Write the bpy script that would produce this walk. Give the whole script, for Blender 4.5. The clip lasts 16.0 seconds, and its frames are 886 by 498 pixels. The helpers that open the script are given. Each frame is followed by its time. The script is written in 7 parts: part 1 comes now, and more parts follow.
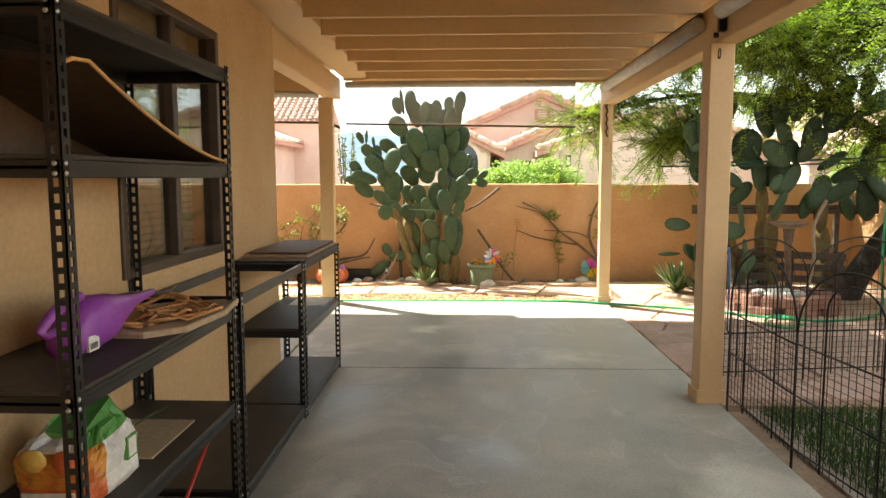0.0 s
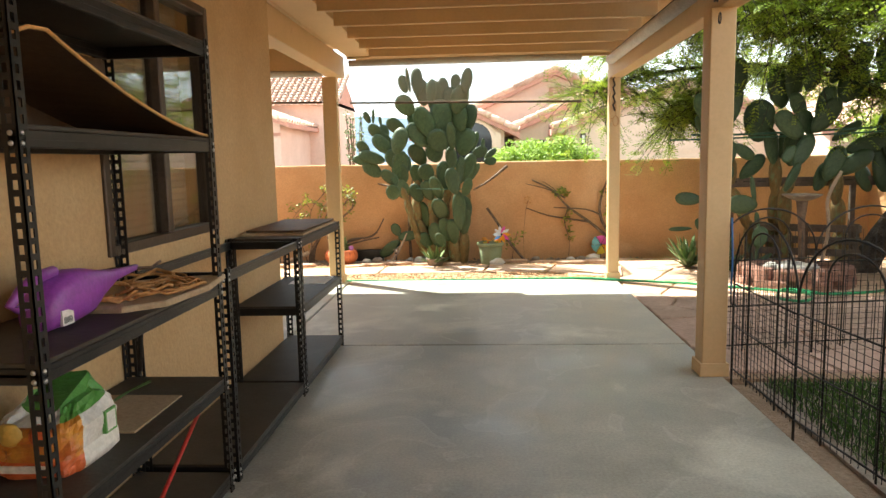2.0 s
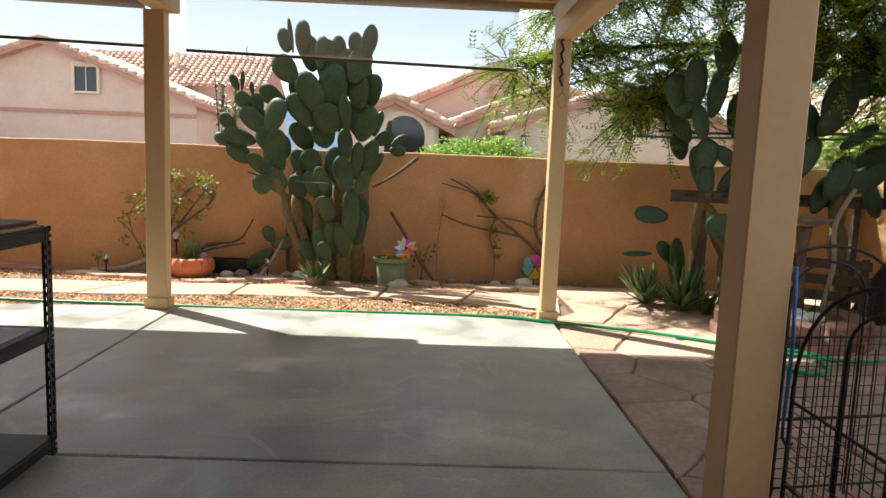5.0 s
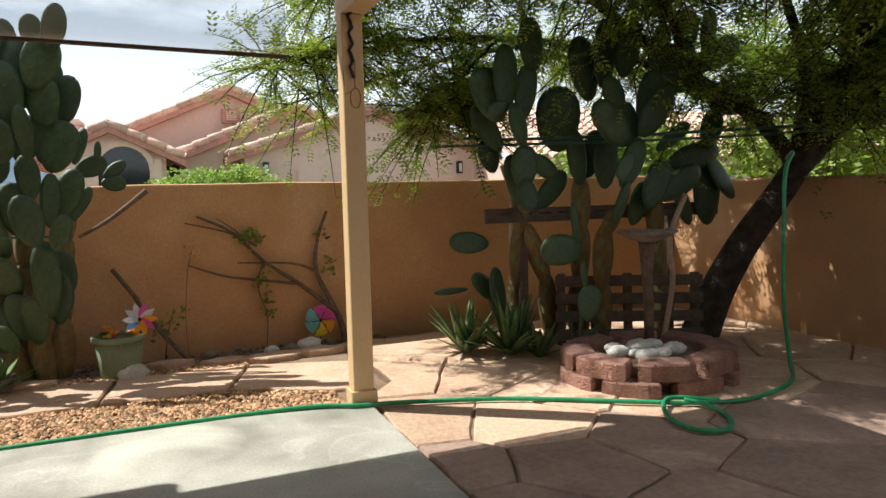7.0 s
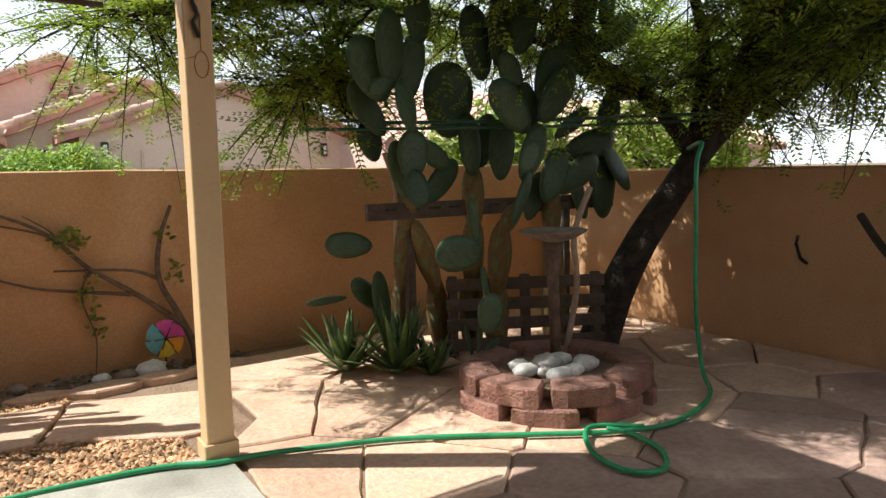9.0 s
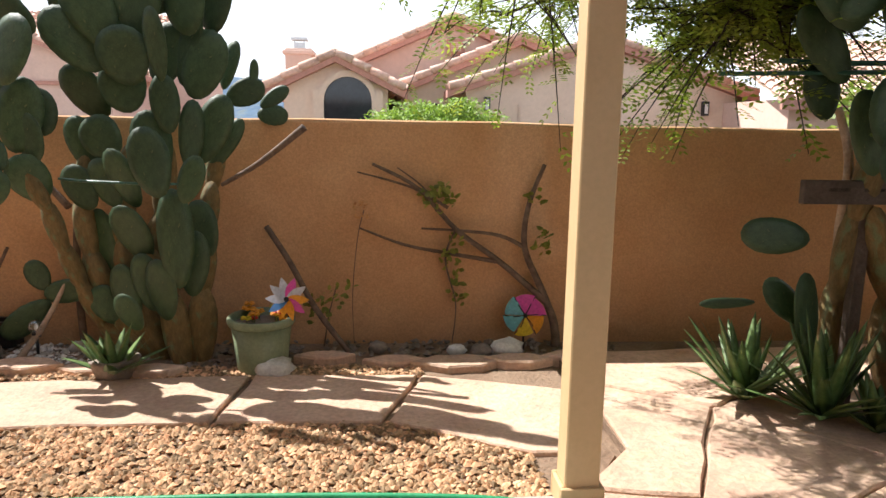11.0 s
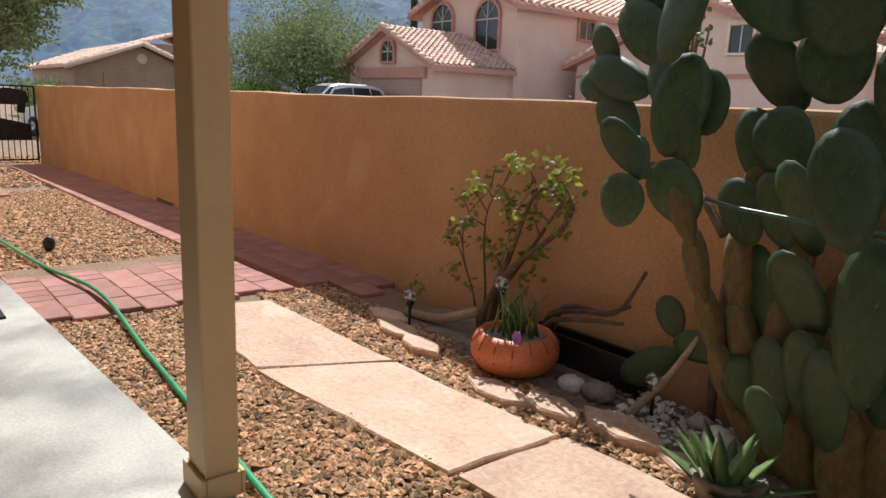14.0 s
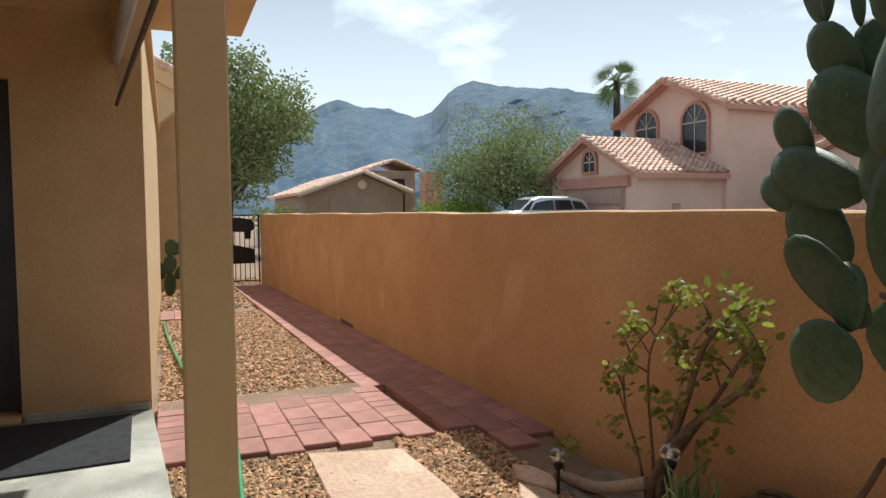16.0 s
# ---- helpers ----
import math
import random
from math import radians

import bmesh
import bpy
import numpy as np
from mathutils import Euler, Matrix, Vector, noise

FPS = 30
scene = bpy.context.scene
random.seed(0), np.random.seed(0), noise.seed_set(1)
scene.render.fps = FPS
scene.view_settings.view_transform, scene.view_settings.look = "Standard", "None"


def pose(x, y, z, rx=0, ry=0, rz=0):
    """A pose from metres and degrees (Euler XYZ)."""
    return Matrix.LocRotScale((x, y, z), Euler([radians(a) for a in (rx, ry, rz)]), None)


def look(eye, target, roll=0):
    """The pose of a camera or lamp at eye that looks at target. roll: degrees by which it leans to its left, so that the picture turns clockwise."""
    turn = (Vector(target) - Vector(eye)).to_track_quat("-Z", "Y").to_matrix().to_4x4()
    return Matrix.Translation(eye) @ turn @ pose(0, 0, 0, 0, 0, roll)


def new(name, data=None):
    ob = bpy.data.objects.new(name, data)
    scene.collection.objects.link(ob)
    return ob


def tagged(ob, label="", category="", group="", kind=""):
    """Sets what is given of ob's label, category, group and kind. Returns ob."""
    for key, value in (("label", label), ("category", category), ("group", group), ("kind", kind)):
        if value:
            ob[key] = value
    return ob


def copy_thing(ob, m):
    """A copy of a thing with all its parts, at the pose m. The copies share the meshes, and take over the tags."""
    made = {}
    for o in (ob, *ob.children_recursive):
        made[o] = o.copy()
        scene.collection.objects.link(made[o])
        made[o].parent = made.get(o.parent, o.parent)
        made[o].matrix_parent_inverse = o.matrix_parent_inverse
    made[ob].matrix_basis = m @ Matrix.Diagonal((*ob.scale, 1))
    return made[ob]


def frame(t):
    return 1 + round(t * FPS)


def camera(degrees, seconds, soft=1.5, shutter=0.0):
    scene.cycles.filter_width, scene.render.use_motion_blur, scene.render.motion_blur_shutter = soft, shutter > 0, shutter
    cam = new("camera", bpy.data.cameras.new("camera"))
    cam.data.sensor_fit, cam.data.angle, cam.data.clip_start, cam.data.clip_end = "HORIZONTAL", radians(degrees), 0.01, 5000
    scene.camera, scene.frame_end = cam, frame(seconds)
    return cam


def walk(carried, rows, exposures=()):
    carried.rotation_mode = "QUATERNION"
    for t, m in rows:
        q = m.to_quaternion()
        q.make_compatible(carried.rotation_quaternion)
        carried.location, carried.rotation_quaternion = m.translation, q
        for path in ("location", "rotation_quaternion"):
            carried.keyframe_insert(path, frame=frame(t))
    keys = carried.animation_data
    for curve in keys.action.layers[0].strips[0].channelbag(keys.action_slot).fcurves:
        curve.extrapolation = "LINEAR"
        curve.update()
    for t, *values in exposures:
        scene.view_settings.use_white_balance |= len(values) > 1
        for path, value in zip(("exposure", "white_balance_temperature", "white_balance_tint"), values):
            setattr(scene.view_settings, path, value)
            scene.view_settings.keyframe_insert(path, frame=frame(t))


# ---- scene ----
cam = camera(64.9, 16.0)
PATH = [
    (0, (-0.075, -0.171, 1.402), (-0.143, 1.818, 1.200), -0.1),
    (0.5, (-0.088, -0.163, 1.421), (-0.238, 1.831, 1.372), -0.1),
    (1, (-0.049, -0.223, 1.457), (-0.249, 1.764, 1.556), 0.0),
    (1.5, (-0.001, -0.280, 1.409), (-0.194, 1.711, 1.417), -1.6),
    (2, (0.053, -0.130, 1.355), (-0.069, 1.850, 1.103), -1.2),
    (2.5, (0.093, 0.188, 1.346), (0.042, 2.163, 1.035), -0.2),
    (3, (0.153, 0.554, 1.339), (0.144, 2.511, 0.929), 0.0),
    (3.2, (0.228, 0.736, 1.328), (0.173, 2.706, 0.988), 1.3),
    (5.3, (0.451, 2.461, 1.237), (0.562, 4.443, 0.990), 2.6),
    (5.5, (0.364, 2.678, 1.247), (0.563, 4.650, 0.980), 1.4),
    (6, (0.421, 3.042, 1.268), (0.690, 5.012, 1.055), 0.1),
    (6.5, (0.461, 3.503, 1.215), (0.939, 5.435, 1.023), -1.0),
    (7, (0.405, 3.793, 1.213), (1.164, 5.636, 1.048), -1.4),
    (7.5, (0.500, 4.073, 1.219), (1.379, 5.865, 1.086), 0.2),
    (8, (0.510, 4.308, 1.252), (1.564, 6.000, 1.086), 0.3),
    (8.2, (0.547, 4.357, 1.272), (1.731, 5.965, 1.152), -0.3),
    (10.3, (0.7, 5.057, 1.28), (1.348, 6.908, 0.885), 1.3),
    (10.5, (0.727, 5.183, 1.295), (1.254, 7.087, 0.986), 2.9),
    (11, (0.803, 5.456, 1.266), (0.962, 7.421, 0.93), 1.0),
    (11.5, (0.891, 5.761, 1.284), (0.405, 7.671, 0.943), 4.3),
    (11.7, (0.848, 5.859, 1.302), (0.174, 7.695, 0.883), 3.2),
    (12, (0.763, 6.025, 1.282), (-0.165, 7.756, 0.904), 3.0),
    (12.5, (0.682, 6.236, 1.286), (-0.546, 7.754, 0.852), 1.3),
    (13, (0.631, 6.486, 1.282), (-0.816, 7.805, 0.876), 2.5),
    (13.5, (0.593, 6.684, 1.283), (-0.902, 7.943, 0.86), 1.7),
    (14, (0.451, 6.9, 1.282), (-1.069, 8.134, 0.872), 2.3),
    (14.5, (0.356, 7.144, 1.278), (-1.197, 8.352, 0.917), 0.4),
    (15, (0.267, 7.379, 1.304), (-1.42, 8.407, 0.992), 2.4),
    (15.5, (0.211, 7.529, 1.32), (-1.586, 8.376, 1.094), 1.2),
    (16, (0.066, 7.578, 1.325), (-1.791, 8.314, 1.218), -0.6),
]
walk(cam, [(t, look(eye, aim, roll)) for t, eye, aim, roll in PATH],
     [(0, 2.0, 6550, 0), (1.0, 1.95, 6750, 0), (1.5, 1.95, 6550, 0), (2.0, 1.98, 6500, 1), (3.0, 1.7, 6300, 2), (5.5, 0.9, 6050, 4), (6.5, 0.66, 6100, 5), (7.0, 0.56, 6150, 6), (8.0, 0.52, 6150, 8), (10.5, 1.05, 6050, 10), (11.3, 0.8, 6100, 12), (12.5, 0.36, 6000, 11), (14.2, 0.32, 5900, 10), (15.2, 0.4, 5900, 6), (16.0, 0.25, 5900, 2)])

# ---- world and sun ----
SUN_TO = Vector((-0.65, 0.46, 1.0)).normalized()
world = bpy.data.worlds.new("world")
scene.world = world
world.use_nodes = True
wt = world.node_tree
wt.nodes.clear()
w_out = wt.nodes.new("ShaderNodeOutputWorld")
w_bg = wt.nodes.new("ShaderNodeBackground")
w_sky = wt.nodes.new("ShaderNodeTexSky")
w_sky.sky_type = "NISHITA"
w_sky.sun_disc = False
w_sky.sun_elevation = math.asin(SUN_TO.z)
w_sky.sun_rotation = math.atan2(SUN_TO.x, SUN_TO.y)
w_sky.air_density, w_sky.dust_density, w_sky.ozone_density = 1.0, 1.5, 1.0
w_co = wt.nodes.new("ShaderNodeTexCoord")
w_map = wt.nodes.new("ShaderNodeMapping")
w_map.inputs["Scale"].default_value = (1.0, 1.0, 2.6)
w_noise = wt.nodes.new("ShaderNodeTexNoise")
w_noise.inputs["Scale"].default_value = 2.6
w_noise.inputs["Detail"].default_value = 8
w_noise.inputs["Roughness"].default_value = 0.55
w_ramp = wt.nodes.new("ShaderNodeValToRGB")
w_ramp.color_ramp.elements[0].position, w_ramp.color_ramp.elements[1].position = 0.44, 0.68
w_mix = wt.nodes.new("ShaderNodeMix")
w_mix.data_type = "RGBA"
w_mix.inputs[7].default_value = (24.0, 24.4, 25.0, 1)
wt.links.new(w_co.outputs["Generated"], w_map.inputs["Vector"])
wt.links.new(w_map.outputs["Vector"], w_noise.inputs["Vector"])
wt.links.new(w_noise.outputs["Fac"], w_ramp.inputs["Fac"])
w_sep = wt.nodes.new("ShaderNodeSeparateXYZ")
w_haze = wt.nodes.new("ShaderNodeMapRange")
for i, v in ((1, 0.06), (2, 0.50), (3, 0.75), (4, 0.0)):
    w_haze.inputs[i].default_value = v
w_max = wt.nodes.new("ShaderNodeMath")
w_max.operation = "MAXIMUM"
wt.links.new(w_co.outputs["Generated"], w_sep.inputs[0])
wt.links.new(w_sep.outputs[2], w_haze.inputs[0])
wt.links.new(w_haze.outputs[0], w_max.inputs[0])
wt.links.new(w_ramp.outputs["Color"], w_max.inputs[1])
wt.links.new(w_max.outputs[0], w_mix.inputs[0])
wt.links.new(w_sky.outputs["Color"], w_mix.inputs[6])
wt.links.new(w_mix.outputs[2], w_bg.inputs["Color"])
wt.links.new(w_bg.outputs["Background"], w_out.inputs["Surface"])
w_bg.inputs["Strength"].default_value = 0.047

sun_data = bpy.data.lights.new("sun", "SUN")
sun_data.energy, sun_data.angle, sun_data.color = 5.0, radians(0.53), (1.0, 0.94, 0.85)
sun = new("sun", sun_data)
sun.matrix_basis = look(SUN_TO * 30, (0, 0, 0))


# ---- materials ----
def surface(name, c1, c2, scale=4.0, rough=0.8, bump=0.3, fine=60.0, metal=0.0, rand=0.0, island=0.0, spot=None, spot_at=0.62, spot_scale=1.3, rough2=None, dist=0.01, trans=0.0, c3=None, grain=1.0, rings=0.0):
    """Two tones mixed by coarse noise, a fine grain in colour and relief, an optional stain, and a random shade for each piece."""
    m = bpy.data.materials.new(name)
    m.use_nodes = True
    nt = m.node_tree
    b = nt.nodes["Principled BSDF"]
    L = nt.links.new

    def node(kind, **values):
        n = nt.nodes.new(kind)
        for k, v in values.items():
            n.inputs[k].default_value = v
        return n

    def mix(f, a, c, kind="MIX"):
        n = nt.nodes.new("ShaderNodeMix")
        n.data_type, n.blend_type = "RGBA", kind
        for i, v in ((0, f), (6, a), (7, c)):
            if hasattr(v, "is_linked"):
                L(v, n.inputs[i])
            elif i == 0:
                n.inputs[0].default_value = v
            else:
                n.inputs[i].default_value = (*v, 1)
        return n.outputs[2]

    co = nt.nodes.new("ShaderNodeTexCoord").outputs["Object"]
    n1 = node("ShaderNodeTexNoise", Scale=scale, Detail=5.0, Roughness=0.6)
    n2 = node("ShaderNodeTexNoise", Scale=fine, Detail=3.0, Roughness=0.65)
    L(co, n1.inputs["Vector"]), L(co, n2.inputs["Vector"])
    r1 = nt.nodes.new("ShaderNodeValToRGB")
    r1.color_ramp.elements[0].position, r1.color_ramp.elements[1].position = 0.36, 0.64
    L(n1.outputs["Fac"], r1.inputs["Fac"])
    col = mix(r1.outputs["Color"], c1, c2)
    if c3:
        n4 = node("ShaderNodeTexNoise", Scale=scale * 3.1, Detail=3.0)
        L(co, n4.inputs["Vector"])
        r4 = nt.nodes.new("ShaderNodeValToRGB")
        r4.color_ramp.elements[0].position, r4.color_ramp.elements[1].position = 0.5, 0.66
        L(n4.outputs["Fac"], r4.inputs["Fac"])
        col = mix(r4.outputs["Color"], col, c3)
    if spot:
        n3 = node("ShaderNodeTexNoise", Scale=spot_scale, Detail=6.0, Distortion=0.6)
        L(co, n3.inputs["Vector"])
        r3 = nt.nodes.new("ShaderNodeValToRGB")
        r3.color_ramp.elements[0].position, r3.color_ramp.elements[1].position = spot_at, spot_at + 0.12
        L(n3.outputs["Fac"], r3.inputs["Fac"])
        col = mix(r3.outputs["Color"], col, spot)
    if rings:
        n5 = node("ShaderNodeTexNoise", Scale=1.3, Detail=3.0, Distortion=0.9)
        L(co, n5.inputs["Vector"])
        r5 = nt.nodes.new("ShaderNodeValToRGB")
        els = r5.color_ramp.elements
        els[0].position, els[1].position = 0.555, 0.62
        els[0].color, els[1].color = (0, 0, 0, 1), (0.03, 0.03, 0.03, 1)
        for at, v in ((0.565, rings), (0.575, 0.08)):
            e5 = els.new(at)
            e5.color = (v, v, v, 1)
        L(n5.outputs["Fac"], r5.inputs["Fac"])
        col = mix(r5.outputs["Color"], col, (0.76, 0.75, 0.69))
    r2 = nt.nodes.new("ShaderNodeMapRange")
    for k, v in ((1, 0.3), (2, 0.7), (3, 1 - 0.18 * grain), (4, 1 + 0.14 * grain)):
        r2.inputs[k].default_value = v
    L(n2.outputs["Fac"], r2.inputs[0])
    grey = nt.nodes.new("ShaderNodeCombineColor")
    for i in range(3):
        L(r2.outputs[0], grey.inputs[i])
    col = mix(1.0, col, grey.outputs[0], "MULTIPLY")
    for amount, source in ((rand, ("ShaderNodeObjectInfo", "Random")), (island, ("ShaderNodeNewGeometry", "Random Per Island"))):
        if amount:
            s = nt.nodes.new(source[0])
            v = nt.nodes.new("ShaderNodeMapRange")
            v.inputs[3].default_value, v.inputs[4].default_value = 1 - amount, 1 + amount
            L(s.outputs[source[1]], v.inputs[0])
            hsv = nt.nodes.new("ShaderNodeHueSaturation")
            L(v.outputs[0], hsv.inputs["Value"])
            v2 = nt.nodes.new("ShaderNodeMapRange")
            v2.inputs[3].default_value, v2.inputs[4].default_value = 0.5 + amount * 0.015, 0.5 - amount * 0.015
            L(s.outputs[source[1]], v2.inputs[0])
            L(v2.outputs[0], hsv.inputs["Hue"])
            L(col, hsv.inputs["Color"])
            col = hsv.outputs["Color"]
    L(col, b.inputs["Base Color"])
    b.inputs["Roughness"].default_value, b.inputs["Metallic"].default_value = rough, metal
    if rough2 is not None:
        rr = nt.nodes.new("ShaderNodeMapRange")
        rr.inputs[3].default_value, rr.inputs[4].default_value = rough, rough2
        L(r1.outputs["Color"], rr.inputs[0])
        L(rr.outputs[0], b.inputs["Roughness"])
    if trans:
        tl = nt.nodes.new("ShaderNodeBsdfTranslucent")
        ms = nt.nodes.new("ShaderNodeMixShader")
        ms.inputs[0].default_value = trans
        L(col, tl.inputs["Color"])
        L(b.outputs[0], ms.inputs[1]), L(tl.outputs[0], ms.inputs[2])
        L(ms.outputs[0], nt.nodes["Material Output"].inputs["Surface"])
    if bump:
        bp = nt.nodes.new("ShaderNodeBump")
        bp.inputs["Strength"].default_value, bp.inputs["Distance"].default_value = bump, dist
        add = nt.nodes.new("ShaderNodeMath")
        add.operation = "ADD"
        L(n1.outputs["Fac"], add.inputs[0]), L(n2.outputs["Fac"], add.inputs[1])
        L(add.outputs[0], bp.inputs["Height"])
        L(bp.outputs[0], b.inputs["Normal"])
    return m


WALL = surface("garden_wall_stucco", (0.50, 0.275, 0.13), (0.57, 0.335, 0.17), 1.6, 0.95, 0.25, 90, spot=(0.60, 0.37, 0.21), spot_at=0.56, spot_scale=0.9, dist=0.006)
HOUSE = surface("house_stucco", (0.50, 0.335, 0.165), (0.555, 0.378, 0.198), 2.2, 0.92, 0.6, 45, dist=0.010, grain=0.5)
PAINT = surface("tan_paint_wood", (0.60, 0.415, 0.215), (0.635, 0.445, 0.24), 3.0, 0.6, 0.12, 40, spot=(0.54, 0.345, 0.195), spot_at=0.70, spot_scale=4, dist=0.002, grain=0.25)
CONCRETE = surface("concrete", (0.285, 0.275, 0.235), (0.475, 0.457, 0.39), 1.7, 0.28, 0.12, 70, spot=(0.60, 0.58, 0.49), spot_at=0.56, spot_scale=1.1, rough2=0.62, dist=0.003, rings=0.2)
DIRT = surface("desert_soil", (0.21, 0.135, 0.085), (0.29, 0.20, 0.13), 3.0, 0.95, 0.8, 40, dist=0.02)
FLAG = surface("flagstone", (0.53, 0.335, 0.235), (0.64, 0.445, 0.315), 3.2, 0.8, 0.7, 34, rand=0.16, c3=(0.60, 0.41, 0.275), spot=(0.70, 0.52, 0.38), spot_at=0.59, spot_scale=2, dist=0.012)
# darker flagstone tone, used for terrace stones centred below y = 6.75
DARKFLAG = surface("darker_flagstone", (0.30, 0.20, 0.155), (0.40, 0.275, 0.215), 2.5, 0.8, 0.5, 30, rand=0.14, spot=(0.47, 0.335, 0.26), spot_at=0.60, spot_scale=2, dist=0.012)
PAVER = surface("red_paver", (0.33, 0.15, 0.12), (0.40, 0.20, 0.16), 6, 0.85, 0.5, 70, rand=0.16, dist=0.005)
GRAVEL = surface("gravel_stone", (0.39, 0.225, 0.11), (0.56, 0.355, 0.195), 9, 0.85, 0.4, 90, island=0.65, dist=0.004)
BLOCK = surface("red_concrete_block", (0.27, 0.135, 0.10), (0.37, 0.20, 0.15), 12, 0.95, 1.0, 60, rand=0.12, dist=0.02)
ROCK = surface("river_rock", (0.50, 0.48, 0.44), (0.68, 0.66, 0.61), 8, 0.7, 0.4, 60, rand=0.2, island=0.2)
WHITEROCK = surface("white_gravel", (0.62, 0.60, 0.55), (0.78, 0.76, 0.72), 12, 0.8, 0.3, 90, island=0.3)
DARKROCK = surface("dark_rock", (0.17, 0.13, 0.10), (0.30, 0.24, 0.19), 8, 0.85, 0.6, 50, island=0.3)
PAD = surface("cactus_pad_green", (0.027, 0.057, 0.022), (0.050, 0.090, 0.036), 7, 0.55, 0.25, 38, rand=0.2, spot=(0.15, 0.16, 0.06), spot_at=0.65, spot_scale=9, dist=0.006)
STEM = surface("old_cactus_stem", (0.14, 0.098, 0.034), (0.23, 0.15, 0.055), 9, 0.8, 0.6, 45, rand=0.15, spot=(0.16, 0.19, 0.085), spot_at=0.55, spot_scale=5)
BARK = surface("dark_bark", (0.030, 0.022, 0.017), (0.075, 0.056, 0.042), 12, 0.95, 1.0, 50, dist=0.03)
TWIG = surface("dry_twig", (0.10, 0.065, 0.045), (0.19, 0.13, 0.09), 14, 0.9, 0.6, 60)
PALEWOOD = surface("bleached_wood", (0.36, 0.26, 0.18), (0.48, 0.36, 0.26), 14, 0.85, 0.6, 60)
OLDWOOD = surface("weathered_board", (0.075, 0.052, 0.038), (0.125, 0.092, 0.068), 9, 0.9, 0.7, 50)
LEAF = surface("tree_leaf", (0.17, 0.27, 0.02), (0.30, 0.38, 0.045), 1.2, 0.5, 0.0, 20, island=0.35, trans=0.5)
SHRUB = surface("shrub_leaf", (0.17, 0.21, 0.025), (0.30, 0.30, 0.06), 6, 0.55, 0.0, 30, island=0.3, trans=0.4)
FARLEAF = surface("far_leaf", (0.16, 0.21, 0.075), (0.24, 0.28, 0.12), 0.6, 0.7, 0.0, 6, island=0.4, trans=0.3)
HEDGE = surface("hedge_leaf", (0.20, 0.34, 0.03), (0.30, 0.42, 0.06), 2.0, 0.6, 0.0, 9, island=0.35, trans=0.4)
AGAVE = surface("agave_leaf", (0.085, 0.15, 0.04), (0.16, 0.23, 0.075), 5, 0.45, 0.1, 40, rand=0.2, island=0.2)
GRASS = surface("grass_blade", (0.04, 0.095, 0.014), (0.07, 0.135, 0.025), 2, 0.6, 0.0, 20, island=0.35, trans=0.3)
DRYGRASS = surface("dry_grass", (0.42, 0.31, 0.09), (0.55, 0.43, 0.15), 2, 0.7, 0.0, 20, island=0.3)
BLACKMETAL = surface("black_powder_coat", (0.014, 0.014, 0.015), (0.026, 0.025, 0.025), 8, 0.42, 0.1, 80, metal=0.3)
SHELFBOARD = surface("shelf_board", (0.032, 0.027, 0.022), (0.05, 0.042, 0.034), 5, 0.6, 0.15, 60)
HARDBOARD = surface("hardboard", (0.075, 0.045, 0.025), (0.11, 0.068, 0.038), 5, 0.65, 0.2, 60)
RAWEDGE = surface("board_edge", (0.55, 0.30, 0.10), (0.62, 0.36, 0.14), 20, 0.8, 0.2, 90)
STEEL = surface("zinc_rivet", (0.55, 0.55, 0.55), (0.66, 0.66, 0.66), 20, 0.35, 0.0, 90, metal=0.9)
WROUGHT = surface("wrought_iron", (0.012, 0.011, 0.011), (0.03, 0.026, 0.024), 14, 0.6, 0.2, 90, metal=0.4)
HOSE = surface("green_hose", (0.02, 0.24, 0.09), (0.04, 0.33, 0.14), 8, 0.4, 0.1, 60)
DARKHOSE = surface("dark_green_hose", (0.02, 0.085, 0.055), (0.035, 0.12, 0.08), 8, 0.35, 0.1, 60)
PURPLE = surface("purple_plastic", (0.26, 0.055, 0.36), (0.30, 0.07, 0.41), 6, 0.42, 0.05, 60)
PAPER = surface("white_label", (0.72, 0.70, 0.66), (0.78, 0.76, 0.72), 10, 0.7, 0.05, 60)
CARD = surface("cardboard", (0.36, 0.26, 0.16), (0.44, 0.33, 0.21), 5, 0.85, 0.2, 70)
ORANGE = surface("terracotta", (0.55, 0.155, 0.055), (0.63, 0.20, 0.08), 7, 0.5, 0.2, 60, spot=(0.42, 0.12, 0.05), spot_at=0.6, spot_scale=5)
REDJAR = surface("red_orange_ceramic", (0.42, 0.075, 0.03), (0.50, 0.11, 0.04), 6, 0.35, 0.15, 50)
STRAW = surface("dried_vine", (0.42, 0.20, 0.07), (0.55, 0.29, 0.11), 15, 0.8, 0.4, 60)
SAGE = surface("sage_plastic", (0.17, 0.21, 0.12), (0.21, 0.255, 0.155), 5, 0.5, 0.1, 60)
BAGWHITE = surface("printed_bag_white", (0.70, 0.68, 0.63), (0.78, 0.76, 0.71), 8, 0.35, 0.5, 30)
BAGRED = surface("printed_bag_red", (0.55, 0.09, 0.03), (0.62, 0.15, 0.05), 8, 0.35, 0.4, 30)
BAGORANGE = surface("printed_bag_orange", (0.50, 0.13, 0.03), (0.62, 0.30, 0.05), 14, 0.35, 0.4, 30)
BAGGREEN = surface("printed_bag_green", (0.08, 0.26, 0.05), (0.13, 0.34, 0.08), 8, 0.35, 0.4, 30)
BAGYELLOW = surface("printed_bag_yellow", (0.66, 0.42, 0.08), (0.72, 0.48, 0.12), 8, 0.35, 0.4, 30)
BRONZE = surface("bronze_frame", (0.065, 0.045, 0.032), (0.09, 0.065, 0.048), 8, 0.45, 0.05, 60, metal=0.3)
